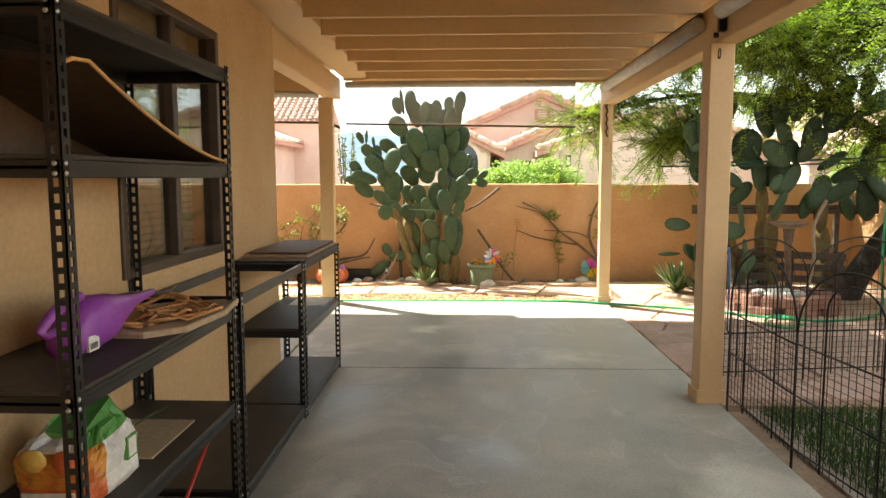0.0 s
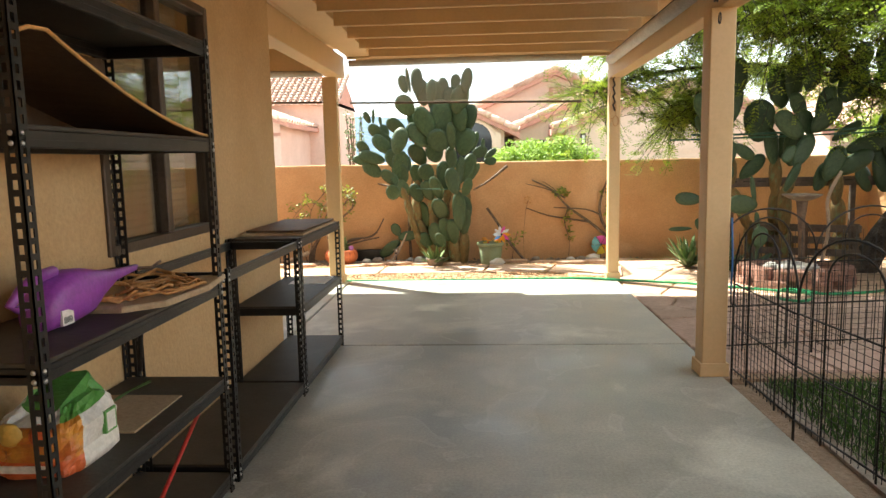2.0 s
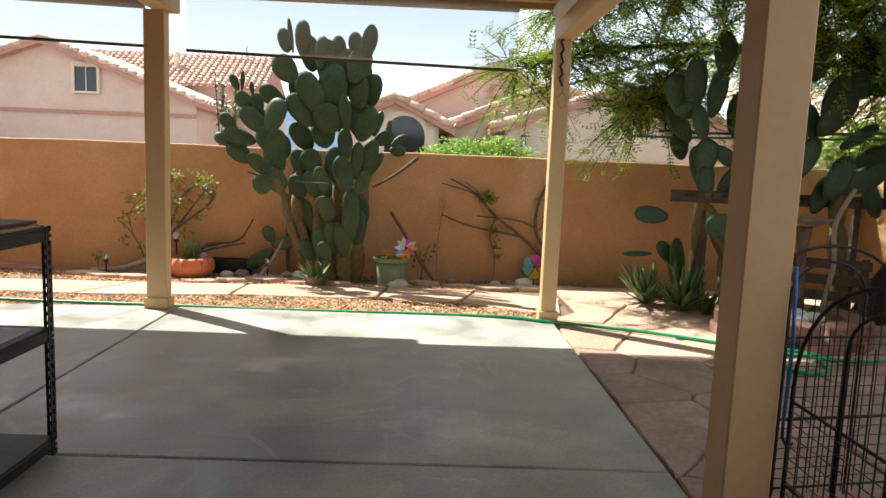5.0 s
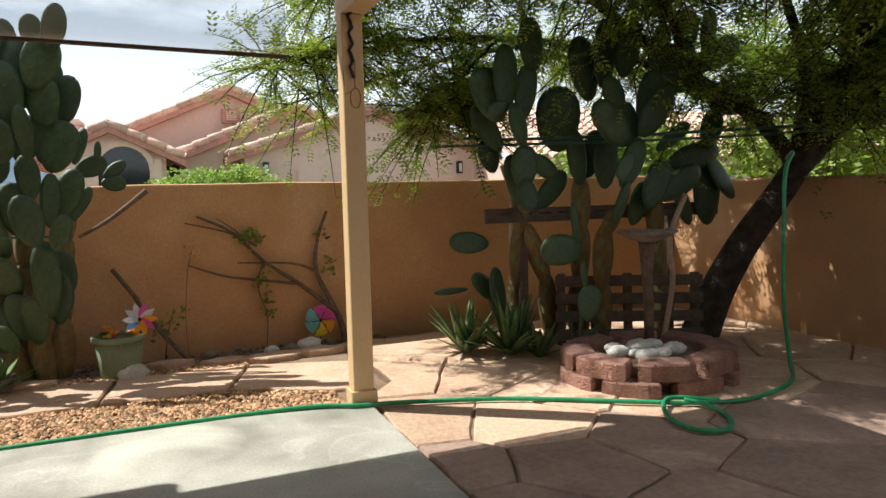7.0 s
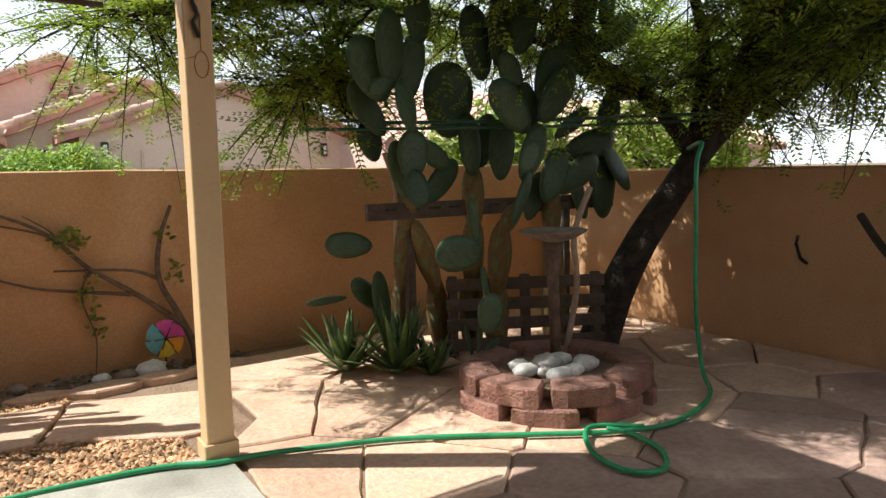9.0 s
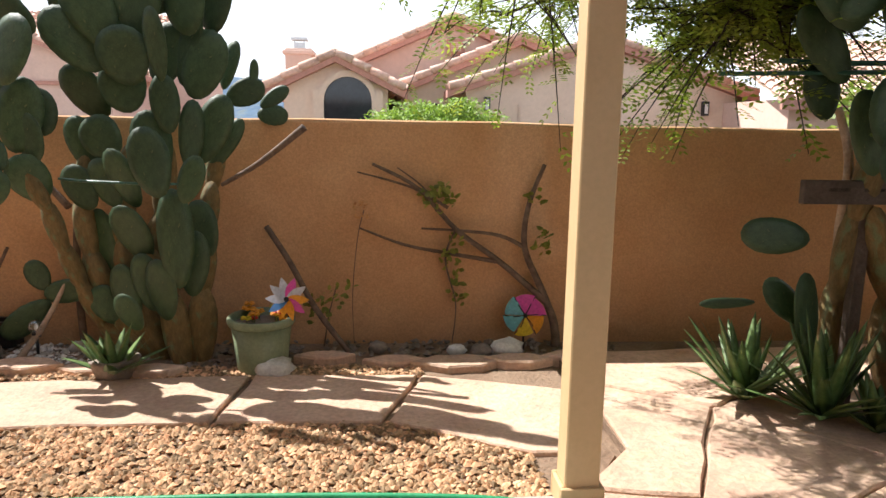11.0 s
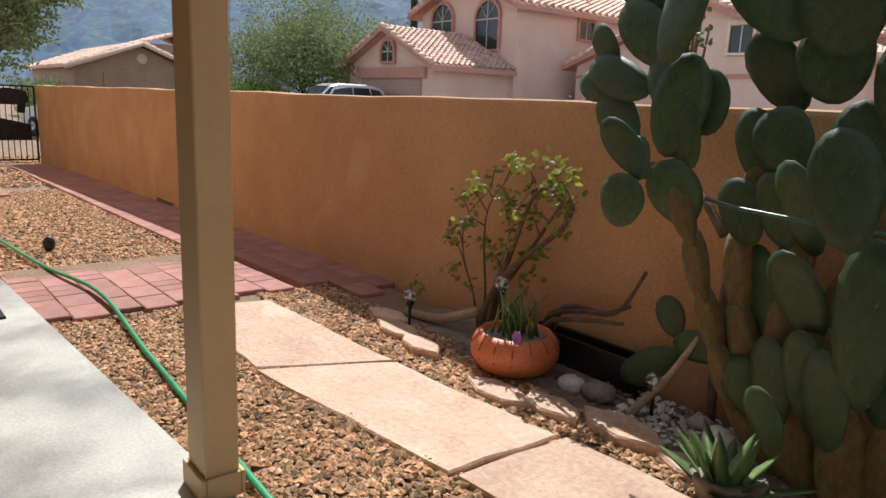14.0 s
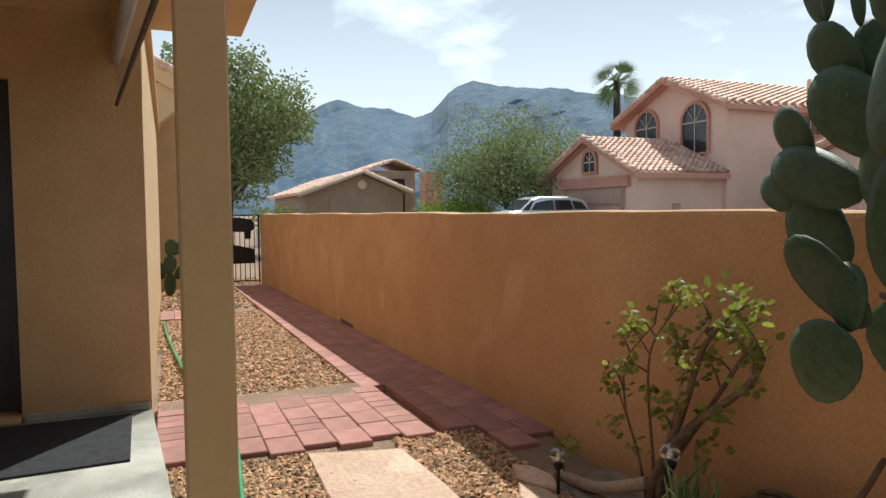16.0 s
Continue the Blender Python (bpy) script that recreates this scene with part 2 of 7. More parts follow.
BLIND = surface("blind_slat", (0.50, 0.45, 0.37), (0.58, 0.52, 0.44), 8, 0.6, 0.05, 60)
ROOM = surface("dark_interior", (0.10, 0.085, 0.07), (0.13, 0.11, 0.09), 3, 0.9, 0.05, 30)
RUBBER = surface("black_door_mat", (0.018, 0.018, 0.02), (0.035, 0.035, 0.037), 20, 0.95, 0.8, 120)
DOOR = surface("dark_door_paint", (0.02, 0.022, 0.026), (0.035, 0.037, 0.042), 4, 0.4, 0.05, 60)
TUBEWHITE = surface("white_shade_housing", (0.52, 0.50, 0.47), (0.62, 0.60, 0.56), 6, 0.5, 0.05, 60)
PINK = surface("pink_stucco", (0.64, 0.455, 0.375), (0.70, 0.515, 0.43), 0.8, 0.95, 0.1, 9, grain=0.3)
PINKTRIM = surface("rose_trim", (0.46, 0.235, 0.18), (0.52, 0.275, 0.215), 0.8, 0.95, 0.3, 9)
PALE = surface("pale_stucco", (0.70, 0.55, 0.43), (0.75, 0.60, 0.475), 0.8, 0.95, 0.1, 9, grain=0.3)
GREYTAN = surface("greytan_stucco", (0.36, 0.265, 0.20), (0.42, 0.315, 0.24), 0.8, 0.95, 0.3, 9)
TILE = surface("clay_tile", (0.58, 0.37, 0.28), (0.69, 0.48, 0.38), 1.2, 0.85, 0.4, 12, island=0.22, spot=(0.72, 0.54, 0.44), spot_at=0.56, spot_scale=3)
GARAGE = surface("garage_door_paint", (0.40, 0.27, 0.22), (0.44, 0.305, 0.25), 0.8, 0.7, 0.1, 9)
# dark window glass, used also as the painted shade of two entries
GLASS_AND_SHADE = surface("dark_glass_and_entry_shade", (0.018, 0.022, 0.028), (0.03, 0.036, 0.043), 1, 0.08, 0.0, 9)
CARPAINT = surface("silver_car_paint", (0.55, 0.58, 0.60), (0.62, 0.65, 0.67), 2, 0.25, 0.0, 9, metal=0.6)
TYRE = surface("tyre_rubber", (0.02, 0.02, 0.02), (0.035, 0.035, 0.035), 20, 0.9, 0.2, 60)
# mountain rock tinted blue: the distance haze is painted into this colour
HAZEMOUNT = surface("hazed_mountain", (0.052, 0.100, 0.165), (0.075, 0.125, 0.185), 0.012, 1.0, 0.0, 0.06, c3=(0.115, 0.150, 0.165))
ASPHALT = surface("asphalt", (0.09, 0.085, 0.08), (0.12, 0.115, 0.105), 2, 0.9, 0.4, 60)
FLOWER = surface("pink_flower", (0.62, 0.35, 0.36), (0.70, 0.45, 0.45), 5, 0.7, 0.0, 30, island=0.3)
SPIN = {}
for nm, rgb in (("cyan", (0.18, 0.52, 0.60)), ("pink", (0.72, 0.10, 0.42)), ("yellow", (0.78, 0.62, 0.05)), ("orange", (0.80, 0.36, 0.03)), ("silver", (0.62, 0.66, 0.74)), ("violet", (0.36, 0.14, 0.46)), ("blue", (0.10, 0.28, 0.62)), ("red", (0.66, 0.06, 0.05))):
    SPIN[nm] = surface("spinner_" + nm, rgb, tuple(min(1, c * 1.15) for c in rgb), 9, 0.3, 0.0, 60, trans=0.35)


def glass_mat(name, tint, rough, mirror):
    m = bpy.data.materials.new(name)
    m.use_nodes = True
    nt = m.node_tree
    nt.nodes.clear()
    out = nt.nodes.new("ShaderNodeOutputMaterial")
    tr = nt.nodes.new("ShaderNodeBsdfTransparent")
    tr.inputs["Color"].default_value = (*tint, 1)
    gl = nt.nodes.new("ShaderNodeBsdfGlossy")
    gl.inputs["Roughness"].default_value = rough
    mx = nt.nodes.new("ShaderNodeMixShader")
    mx.inputs[0].default_value = mirror
    nt.links.new(tr.outputs[0], mx.inputs[1])
    nt.links.new(gl.outputs[0], mx.inputs[2])
    nt.links.new(mx.outputs[0], out.inputs["Surface"])
    return m


PANE = glass_mat("window_pane", (0.82, 0.82, 0.78), 0.02, 0.20)
GLOBEGLASS = glass_mat("clear_globe", (0.93, 0.95, 0.95), 0.03, 0.22)


def screen_mat():
    m = bpy.data.materials.new("sun_screen_fabric")
    m.use_nodes = True
    nt = m.node_tree
    nt.nodes.clear()
    out = nt.nodes.new("ShaderNodeOutputMaterial")
    tr = nt.nodes.new("ShaderNodeBsdfTransparent")
    tr.inputs["Color"].default_value = (0.76, 0.80, 0.84, 1)
    tl = nt.nodes.new("ShaderNodeBsdfTranslucent")
    tl.inputs["Color"].default_value = (0.50, 0.38, 0.27, 1)
    df = nt.nodes.new("ShaderNodeBsdfDiffuse")
    df.inputs["Color"].default_value = (0.45, 0.35, 0.26, 1)
    a = nt.nodes.new("ShaderNodeMixShader")
    b = nt.nodes.new("ShaderNodeMixShader")
    a.inputs[0].default_value, b.inputs[0].default_value = 0.4, 0.24
    nt.links.new(tl.outputs[0], a.inputs[1]), nt.links.new(df.outputs[0], a.inputs[2])
    nt.links.new(tr.outputs[0], b.inputs[1]), nt.links.new(a.outputs[0], b.inputs[2])
    nt.links.new(b.outputs[0], out.inputs["Surface"])
    return m


SCREEN = screen_mat()


# ---- mesh tools ----
class Geo:
    """Gathers vertices and faces for one mesh."""

    def __init__(self):
        self.v, self.f, self.s = [], [], []

    def add(self, vs, fs, smooth=False, m=None):
        k = len(self.v)
        self.v.extend([tuple(m @ Vector(p)) for p in vs] if m else [tuple(p) for p in vs])
        self.f.extend([tuple(i + k for i in q) for q in fs])
        self.s.extend([smooth] * len(fs))
        return self

    def box(self, x0, x1, y0, y1, z0, z1, b=0.0, m=None):
        if b <= 0:
            vs = [(x, y, z) for x in (x0, x1) for y in (y0, y1) for z in (z0, z1)]
            return self.add(vs, [(0, 1, 3, 2), (4, 6, 7, 5), (0, 4, 5, 1), (2, 3, 7, 6), (0, 2, 6, 4), (1, 5, 7, 3)], False, m)
        bm = bmesh.new()
        for x, sx in ((x0, 1), (x1, -1)):
            for y, sy in ((y0, 1), (y1, -1)):
                for z, sz in ((z0, 1), (z1, -1)):
                    bm.verts.new((x, y + sy * b, z + sz * b)), bm.verts.new((x + sx * b, y, z + sz * b)), bm.verts.new((x + sx * b, y + sy * b, z))
        bmesh.ops.convex_hull(bm, input=bm.verts)
        bm.verts.index_update()
        self.add([v.co for v in bm.verts], [[v.index for v in q.verts] for q in bm.faces], False, m)
        bm.free()
        return self

    def tube(self, pts, r, n=8, m=None, smooth=True):
        pts = [Vector(p) for p in pts]
        rs = r if isinstance(r, (list, tuple)) else [r] * len(pts)
        vs, fs = [], []
        side = None
        for i, p in enumerate(pts):
            d = (pts[min(i + 1, len(pts) - 1)] - pts[max(i - 1, 0)])
            d = d.normalized() if d.length > 1e-9 else Vector((0, 0, 1))
            if side is None:
                side = d.orthogonal().normalized()
            side = (side - d * side.dot(d))
            side = side.normalized() if side.length > 1e-6 else d.orthogonal().normalized()
            up = d.cross(side)
            vs += [p + (side * math.cos(a) + up * math.sin(a)) * rs[i] for a in (2 * math.pi * k / n for k in range(n))]
        for i in range(len(pts) - 1):
            fs += [(i * n + k, i * n + (k + 1) % n, (i + 1) * n + (k + 1) % n, (i + 1) * n + k) for k in range(n)]
        self.add(vs, fs, smooth, m)
        e = len(vs) - n
        return self.add([], [], False).caps(len(self.v) - len(vs), n, e)

    def caps(self, k, n, e):
        self.f.append(tuple(k + i for i in reversed(range(n))))
        self.f.append(tuple(k + e + i for i in range(n)))
        self.s.extend([False, False])
        return self

    def lathe(self, prof, n=24, at=(0, 0, 0), m=None, smooth=True, close=True):
        vs, fs = [], []
        for r, z in prof:
            vs += [(at[0] + r * math.cos(2 * math.pi * k / n), at[1] + r * math.sin(2 * math.pi * k / n), at[2] + z) for k in range(n)]
        for i in range(len(prof) - 1):
            fs += [(i * n + k, i * n + (k + 1) % n, (i + 1) * n + (k + 1) % n, (i + 1) * n + k) for k in range(n)]
        if close:
            fs += [tuple(reversed(range(n))), tuple((len(prof) - 1) * n + k for k in range(n))]
        return self.add(vs, fs, smooth, m)

    def prism(self, poly, z0, z1, m=None, inset=0.0):
        """A flat slab from a plan outline, its upper edge drawn in a little."""
        n = len(poly)
        cx, cy = sum(p[0] for p in poly) / n, sum(p[1] for p in poly) / n

        def inn(p):
            d = math.hypot(p[0] - cx, p[1] - cy) or 1
            return (p[0] + (cx - p[0]) * inset / d, p[1] + (cy - p[1]) * inset / d)
        if inset:
            zb = z1 - inset
            vs = [(x, y, z0) for x, y in poly] + [(x, y, zb) for x, y in poly] + [(*inn(p), z1) for p in poly]
            rings = 3
        else:
            vs = [(x, y, z0) for x, y in poly] + [(x, y, z1) for x, y in poly]
            rings = 2
        fs = [tuple(reversed(range(n))), tuple((rings - 1) * n + i for i in range(n))]
        for r in range(rings - 1):
            fs += [(r * n + i, r * n + (i + 1) % n, (r + 1) * n + (i + 1) % n, (r + 1) * n + i) for i in range(n)]
        return self.add(vs, fs, False, m)

    def blob(self, c, rx, ry, rz, seed=0, rough=0.15, u=8, w=5, smooth=True):
        """An uneven pebble."""
        rd = random.Random(seed)
        vs = [(c[0], c[1], c[2] + rz)]
        for j in range(1, w):
            t = math.pi * j / w
            for i in range(u):
                a = 2 * math.pi * i / u
                k = 1 + rd.uniform(-rough, rough)
                vs.append((c[0] + rx * k * math.sin(t) * math.cos(a), c[1] + ry * k * math.sin(t) * math.sin(a), c[2] + rz * k * math.cos(t)))
        vs.append((c[0], c[1], c[2] - rz))
        fs = [(0, 1 + i, 1 + (i + 1) % u) for i in range(u)]
        for j in range(w - 2):
            fs += [(1 + j * u + i, 1 + (j + 1) * u + i, 1 + (j + 1) * u + (i + 1) % u, 1 + j * u + (i + 1) % u) for i in range(u)]
        e = len(vs) - 1
        fs += [(e, 1 + (w - 2) * u + (i + 1) % u, 1 + (w - 2) * u + i) for i in range(u)]
        return self.add(vs, fs, smooth)

    def mesh(self, name, material):
        me = bpy.data.meshes.new(name)
        me.from_pydata(self.v, [], self.f)
        me.polygons.foreach_set("use_smooth", self.s)
        me.materials.append(material)
        me.update()
        return me


def thing(name, x, y, z, label, category, group="", kind=""):
    """An empty at the base of a thing, which holds its parts."""
    ob = new(name)
    ob.matrix_basis = pose(x, y, z)
    ob.empty_display_size = 0.1
    return tagged(ob, label, category, group, kind)


def part(name, geo, material, parent, label=""):
    """One mesh, given in world places, as a part under a thing or part."""
    ob = new(name, geo.mesh(name, material) if isinstance(geo, Geo) else geo)
    ob.parent = parent
    if parent:
        m = parent.matrix_basis.copy()
        p = parent
        while p.parent:
            m = p.parent.matrix_basis @ p.matrix_parent_inverse @ m
            p = p.parent
        ob.matrix_parent_inverse = m.inverted()
    return tagged(ob, label)


def solid(name, geo, material, label="", category="", group="", kind=""):
    """A thing or a piece of the setting that is one mesh."""
    return tagged(new(name, geo.mesh(name, material)), label, category, group, kind)


def ground_z(x):
    """The yard falls gently towards the gate."""
    return -0.05 if x > -4 else max(-0.05 + 0.026 * (x + 4), -0.45)


# ---- ground ----
gx = [-4000, -900, -200, -80, -45, -30, -20] + [-19.4 + 0.7 * i for i in range(22)] + [-4, -2, 0, 2, 4, 6, 10, 30, 100, 400, 1200, 4000]
gy = [-4000, -800, -150, -40, -12, -4, 0, 4, 7, 8, 9, 10, 14, 30, 100, 400, 1200, 4000]
g = Geo()
g.add([(x, y, ground_z(x) - 0.03) for y in gy for x in gx], [(j * len(gx) + i, j * len(gx) + i + 1, (j + 1) * len(gx) + i + 1, (j + 1) * len(gx) + i) for j in range(len(gy) - 1) for i in range(len(gx) - 1)])
solid("ground", g, DIRT, "tan desert soil under gravel and paving", "ground", kind="structure")
solid("road", Geo().box(-17.6, 30, 16.2, 22.5, -0.3, -0.07), ASPHALT, "grey asphalt street beyond the garden wall", "road", kind="structure")

# slab, in sections parted by narrow tooled joints
slab = thing("patio_floor", 0, 0, 0, "smooth grey concrete patio slab with tooled joints", "floor", kind="structure")


def front_y(x):
    return 7.70 if x > -1.5 else 7.70 + (x + 1.5) * 0.07


def slab_section(x0, x1, y0, y1):
    j = 0.010
    ya, yb = (front_y(x0) if y1 is None else y1 - j), (front_y(x1) if y1 is None else y1 - j)
    part("slab_section", Geo().prism([(x0 + j, y0 + j), (x1 - j, y0 + j), (x1 - j, yb), (x0 + j, ya)], -0.14, 0.0, inset=0.006), CONCRETE, slab)


slab_section(-1.5, 1.51, -5.0, 1.2)
slab_section(-1.5, 1.51, 1.2, 4.89)
slab_section(-1.5, 1.51, 4.89, None)
slab_section(-5.1, -1.5, 4.8, None)
part("slab_bed", Geo().box(-5.05, 1.50, -5, 7.3, -0.20, -0.09), BARK, slab)

# ---- garden walls ----
g = Geo()
nx = 60
for i in range(nx):
    xa, xb = -17.75 + i * 23.55 / nx, -17.75 + (i + 1) * 23.55 / nx
    za = 1.318 + 0.006 * math.sin(xa * 1.7) + 0.004 * math.sin(xa * 5.1)
    zb = 1.318 + 0.006 * math.sin(xb * 1.7) + 0.004 * math.sin(xb * 5.1)
    vs = []
    for x, z in ((xa, za), (xb, zb)):
        vs += [(x, 9.75, -0.6), (x, 9.75, z - 0.025), (x, 9.757, z - 0.008), (x, 9.775, z), (x, 9.925, z), (x, 9.943, z - 0.008), (x, 9.95, z - 0.025), (x, 9.95, -0.6)]
    g.add(vs, [(k, k + 8, k + 9, k + 1) for k in range(7)], False)
g.add([(-17.75, 9.75, -0.6), (-17.75, 9.75, 1.318), (-17.75, 9.95, 1.318), (-17.75, 9.95, -0.6)], [(0, 1, 2, 3)])
solid("wall_north", g, WALL, "orange-tan stucco garden wall with rounded top", "wall", kind="structure")
solid("wall_east", Geo().box(5.30, 5.50, -6, 9.752, -0.3, 1.26, 0.02), WALL, "orange-tan stucco side wall of the garden", "wall", kind="structure")
solid("wall_south", Geo().box(-1.4, 5.30, -6.2, -6.0, -0.3, 2.6, 0.01), WALL, "tan stucco wall closing the yard", "wall", kind="structure")
vent = thing("drain_hole", -8.9, 9.74, -0.1, "dark rectangular drain opening at the foot of the wall", "drain", kind="structure")
part("drain_recess", Geo().box(-9.2, -8.5, 9.742, 9.747, -0.22, -0.10), ROOM, vent)
part("drain_frame", Geo().box(-9.22, -8.48, 9.738, 9.748, -0.10, -0.085).box(-9.22, -9.2, 9.738, 9.748, -0.22, -0.10).box(-8.5, -8.48, 9.738, 9.748, -0.22, -0.10), WALL, vent)

# ---- house ----
WIN = (2.52, 3.66, 1.0, 2.19)
g = Geo()
g.box(-1.70, -1.44, -5, WIN[0], -0.1, 2.9).box(-1.70, -1.44, WIN[1], 4.80, -0.1, 2.9).box(-1.70, -1.44, WIN[0], WIN[1], -0.1, WIN[2]).box(-1.70, -1.44, WIN[0], WIN[1], WIN[3], 2.9)
solid("wall_patio", g, HOUSE, "tan textured stucco house wall along the patio", "wall", kind="structure")
solid("wall_entry_back", Geo().box(-5.3, -1.702, 4.60, 4.798, -0.1, 2.9), HOUSE, "tan stucco wall at the back of the entry porch", "wall", kind="structure")
solid("wall_behind", Geo().box(-1.7, 2.2, -5.3, -5.0, -0.1, 2.9), HOUSE, "tan stucco wall closing the patio", "wall", kind="structure")
g = Geo()
g.box(-5.30, -5.05, 4.87, 5.74, -0.1, 2.9).box(-5.30, -5.05, 6.68, 7.45, -0.1, 2.9).box(-5.30, -5.05, 5.74, 6.68, 2.19, 2.9)
solid("wall_entry", g, HOUSE, "tan stucco entry wall with a dark door", "wall", kind="structure")
solid("wall_front", Geo().box(-15.6, -5.302, 7.20, 7.44, -0.6, 3.0), HOUSE, "tan stucco front wall of the house", "wall", kind="structure")
d1 = thing("door_1", -5.2, 6.2, 0, "dark entry door in a stucco wall", "door", kind="structure")
part("leaf", Geo().box(-5.22, -5.17, 5.78, 6.64, 0.045, 2.15, 0.004), DOOR, d1)
part("frame", Geo().box(-5.25, -5.12, 5.742, 5.78, 0.03, 2.188).box(-5.25, -5.12, 6.64, 6.678, 0.03, 2.188).box(-5.25, -5.12, 5.78, 6.64, 2.15, 2.188), DOOR, d1)
part("threshold", Geo().box(-5.28, -5.0, 5.745, 6.675, 0.002, 0.04, 0.006), PAINT, d1)
part("plinth", Geo().box(-5.05, -5.02, 6.70, 7.44, 0.001, 0.05, 0.005), CONCRETE, d1)
part("handle", Geo().tube([(-5.15, 5.86, 1.0), (-5.11, 5.86, 1.0), (-5.11, 5.97, 1.0)], 0.011), STEEL, d1)

# far wing with its gable rake
wing = thing("house_wing", -17, 6, -0.4, "pinkish tan stucco garage wing with tiled gable", "house wing", kind="structure")
part("wall", Geo().box(-24, -16.6, 0, 7.82, -0.7, 4.0).box(-16.6, -16.0, 0, 7.28, -0.7, 3.7), HOUSE, wing)
rk = lambda y: 4.15 + (8.05 - y) * 0.56
g = Geo()
g.add([(x, y, rk(y) + dz) for x in (-16.75, -15.85) for y in (2.5, 8.1) for dz in (-0.34, 0.0)], [(0, 1, 3, 2), (4, 6, 7, 5), (0, 4, 5, 1), (2, 3, 7, 6), (0, 2, 6, 4), (1, 5, 7, 3)])
part("rake_board", g, PAINT, wing)
part("eave_return", Geo().add([(x, y, z) for x in (-16.6, -15.95) for y, z in ((7.28, 3.45), (7.45, 3.2), (8.1, 3.8), (8.1, 4.1), (7.28, 4.1))], [(0, 1, 2, 3, 4), (9, 8, 7, 6, 5), (0, 5, 6, 1), (1, 6, 7, 2), (2, 7, 8, 3), (3, 8, 9, 4)]), PAINT, wing)
for k in range(11):
    y = 8.1 - k * 0.42
    part("rake_tile", Geo().tube([(-15.9, y, rk(y) + 0.05), (-15.9, y - 0.45, rk(y - 0.45) + 0.08)], [0.12, 0.10], 8), TILE, wing)

# window beside the shelves
w1 = thing("window_1", -1.5, 3.2, 1.0, "bronze-framed sliding window with closed blinds", "window", kind="structure")
y0, y1, z0, z1 = WIN
g = Geo()
for a, b_, c, d in ((y0, y0 + 0.045, z0, z1), (y1 - 0.045, y1, z0, z1), (y0 + 0.045, y1 - 0.045, z0, z0 + 0.045), (y0 + 0.045, y1 - 0.045, z1 - 0.045, z1)):
    g.box(-1.52, -1.425, a, b_, c, d, 0.004)
part("window_frame", g, BRONZE, w1)
part("mullion", Geo().box(-1.50, -1.432, 3.06, 3.11, z0 + 0.045, z1 - 0.045, 0.004), BRONZE, w1)
for a, b_ in ((y0 + 0.045, 3.06), (3.11, y1 - 0.045)):
    p = part("pane", Geo().box(-1.478, -1.472, a, b_, z0 + 0.045, z1 - 0.045), PANE, w1)
    p.visible_shadow = False
sl = Geo().add([(-1.600, y0 + 0.02, z0 + 0.03), (-1.600, y1 - 0.02, z0 + 0.03), (-1.590, y1 - 0.02, z0 + 0.046), (-1.590, y0 + 0.02, z0 + 0.046), (-1.596, y1 - 0.02, z0 + 0.067), (-1.596, y0 + 0.02, z0 + 0.067)], [(0, 1, 2, 3), (3, 2, 4, 5)]).mesh("blind_slat", BLIND)
for k in range(34):
    p = part("blind_slat", sl, BLIND, w1)
    p.matrix_basis = pose(0, 0, k * 0.034)
solid("interior_room", Geo().add([(x, y, z) for x in (-4.5, -1.703) for y in (1.5, 4.55) for z in (0.0, 2.6)], [(0, 1, 3, 2), (0, 4, 5, 1), (2, 3, 7, 6), (0, 2, 6, 4), (1, 5, 7, 3)]), ROOM, "dim room behind the window blinds", "room", kind="structure")

# ---- patio roof ----
raf = Geo().box(-1.15, 1.43, -0.022, 0.022, 2.45, 2.635, 0.004).mesh("rafter", PAINT)
roof = thing("patio_roof", 0, 3, 2.4, "tan painted timber patio roof with open rafters", "patio roof", kind="structure")
for k in range(-13, 9):
    p = part("rafter", raf, PAINT, roof)
    p.matrix_basis = pose(0, 2.78 + 0.573 * k, 0.0)
part("beam_east", Geo().box(1.415, 1.545, -5, 7.78, 2.20, 2.448, 0.006), PAINT, roof)
part("beam_west", Geo().box(-1.66, -1.50, 4.872, 7.78, 2.29, 2.52, 0.006), PAINT, roof)
part("ledger", Geo().box(-1.438, -1.15, -5, 7.60, 2.50, 2.636, 0.004), PAINT, roof)
part("front_board", Geo().box(-1.38, 1.60, 7.86, 7.90, 2.47, 2.66, 0.004), PAINT, roof)
part("rear_header", Geo().box(-1.438, 1.60, 7.60, 7.66, 2.475, 2.64, 0.004), PAINT, roof)
part("porch_beam", Geo().add([(x, y, z) for x, ya in ((-5.05, 7.26), (-1.602, 7.62)) for y in (ya, ya + 0.12) for z in (2.36, 2.60)], [(0, 1, 3, 2), (4, 6, 7, 5), (0, 4, 5, 1), (2, 3, 7, 6), (0, 2, 6, 4), (1, 5, 7, 3)]), PAINT, roof)
g = Geo()
for k in range(90):
    g.box(-5.3 + k * 0.08, -5.3 + k * 0.08 + 0.077, -5, 7.55 if k < 46 else 7.93, 2.637, 2.66)
solid("ceiling", g, PAINT, "tan painted board ceiling above the rafters", "ceiling", kind="structure")
solid("roof_cover", Geo().box(-5.5, -1.35, -5.3, 8.15, 2.67, 2.75).box(-1.35, 1.75, -5.3, 8.0, 2.67, 2.75).box(-16, -5.5, 3.2, 7.5, 3.0, 3.1), PAINT, "flat roof covering of the patio", "roof", kind="structure")


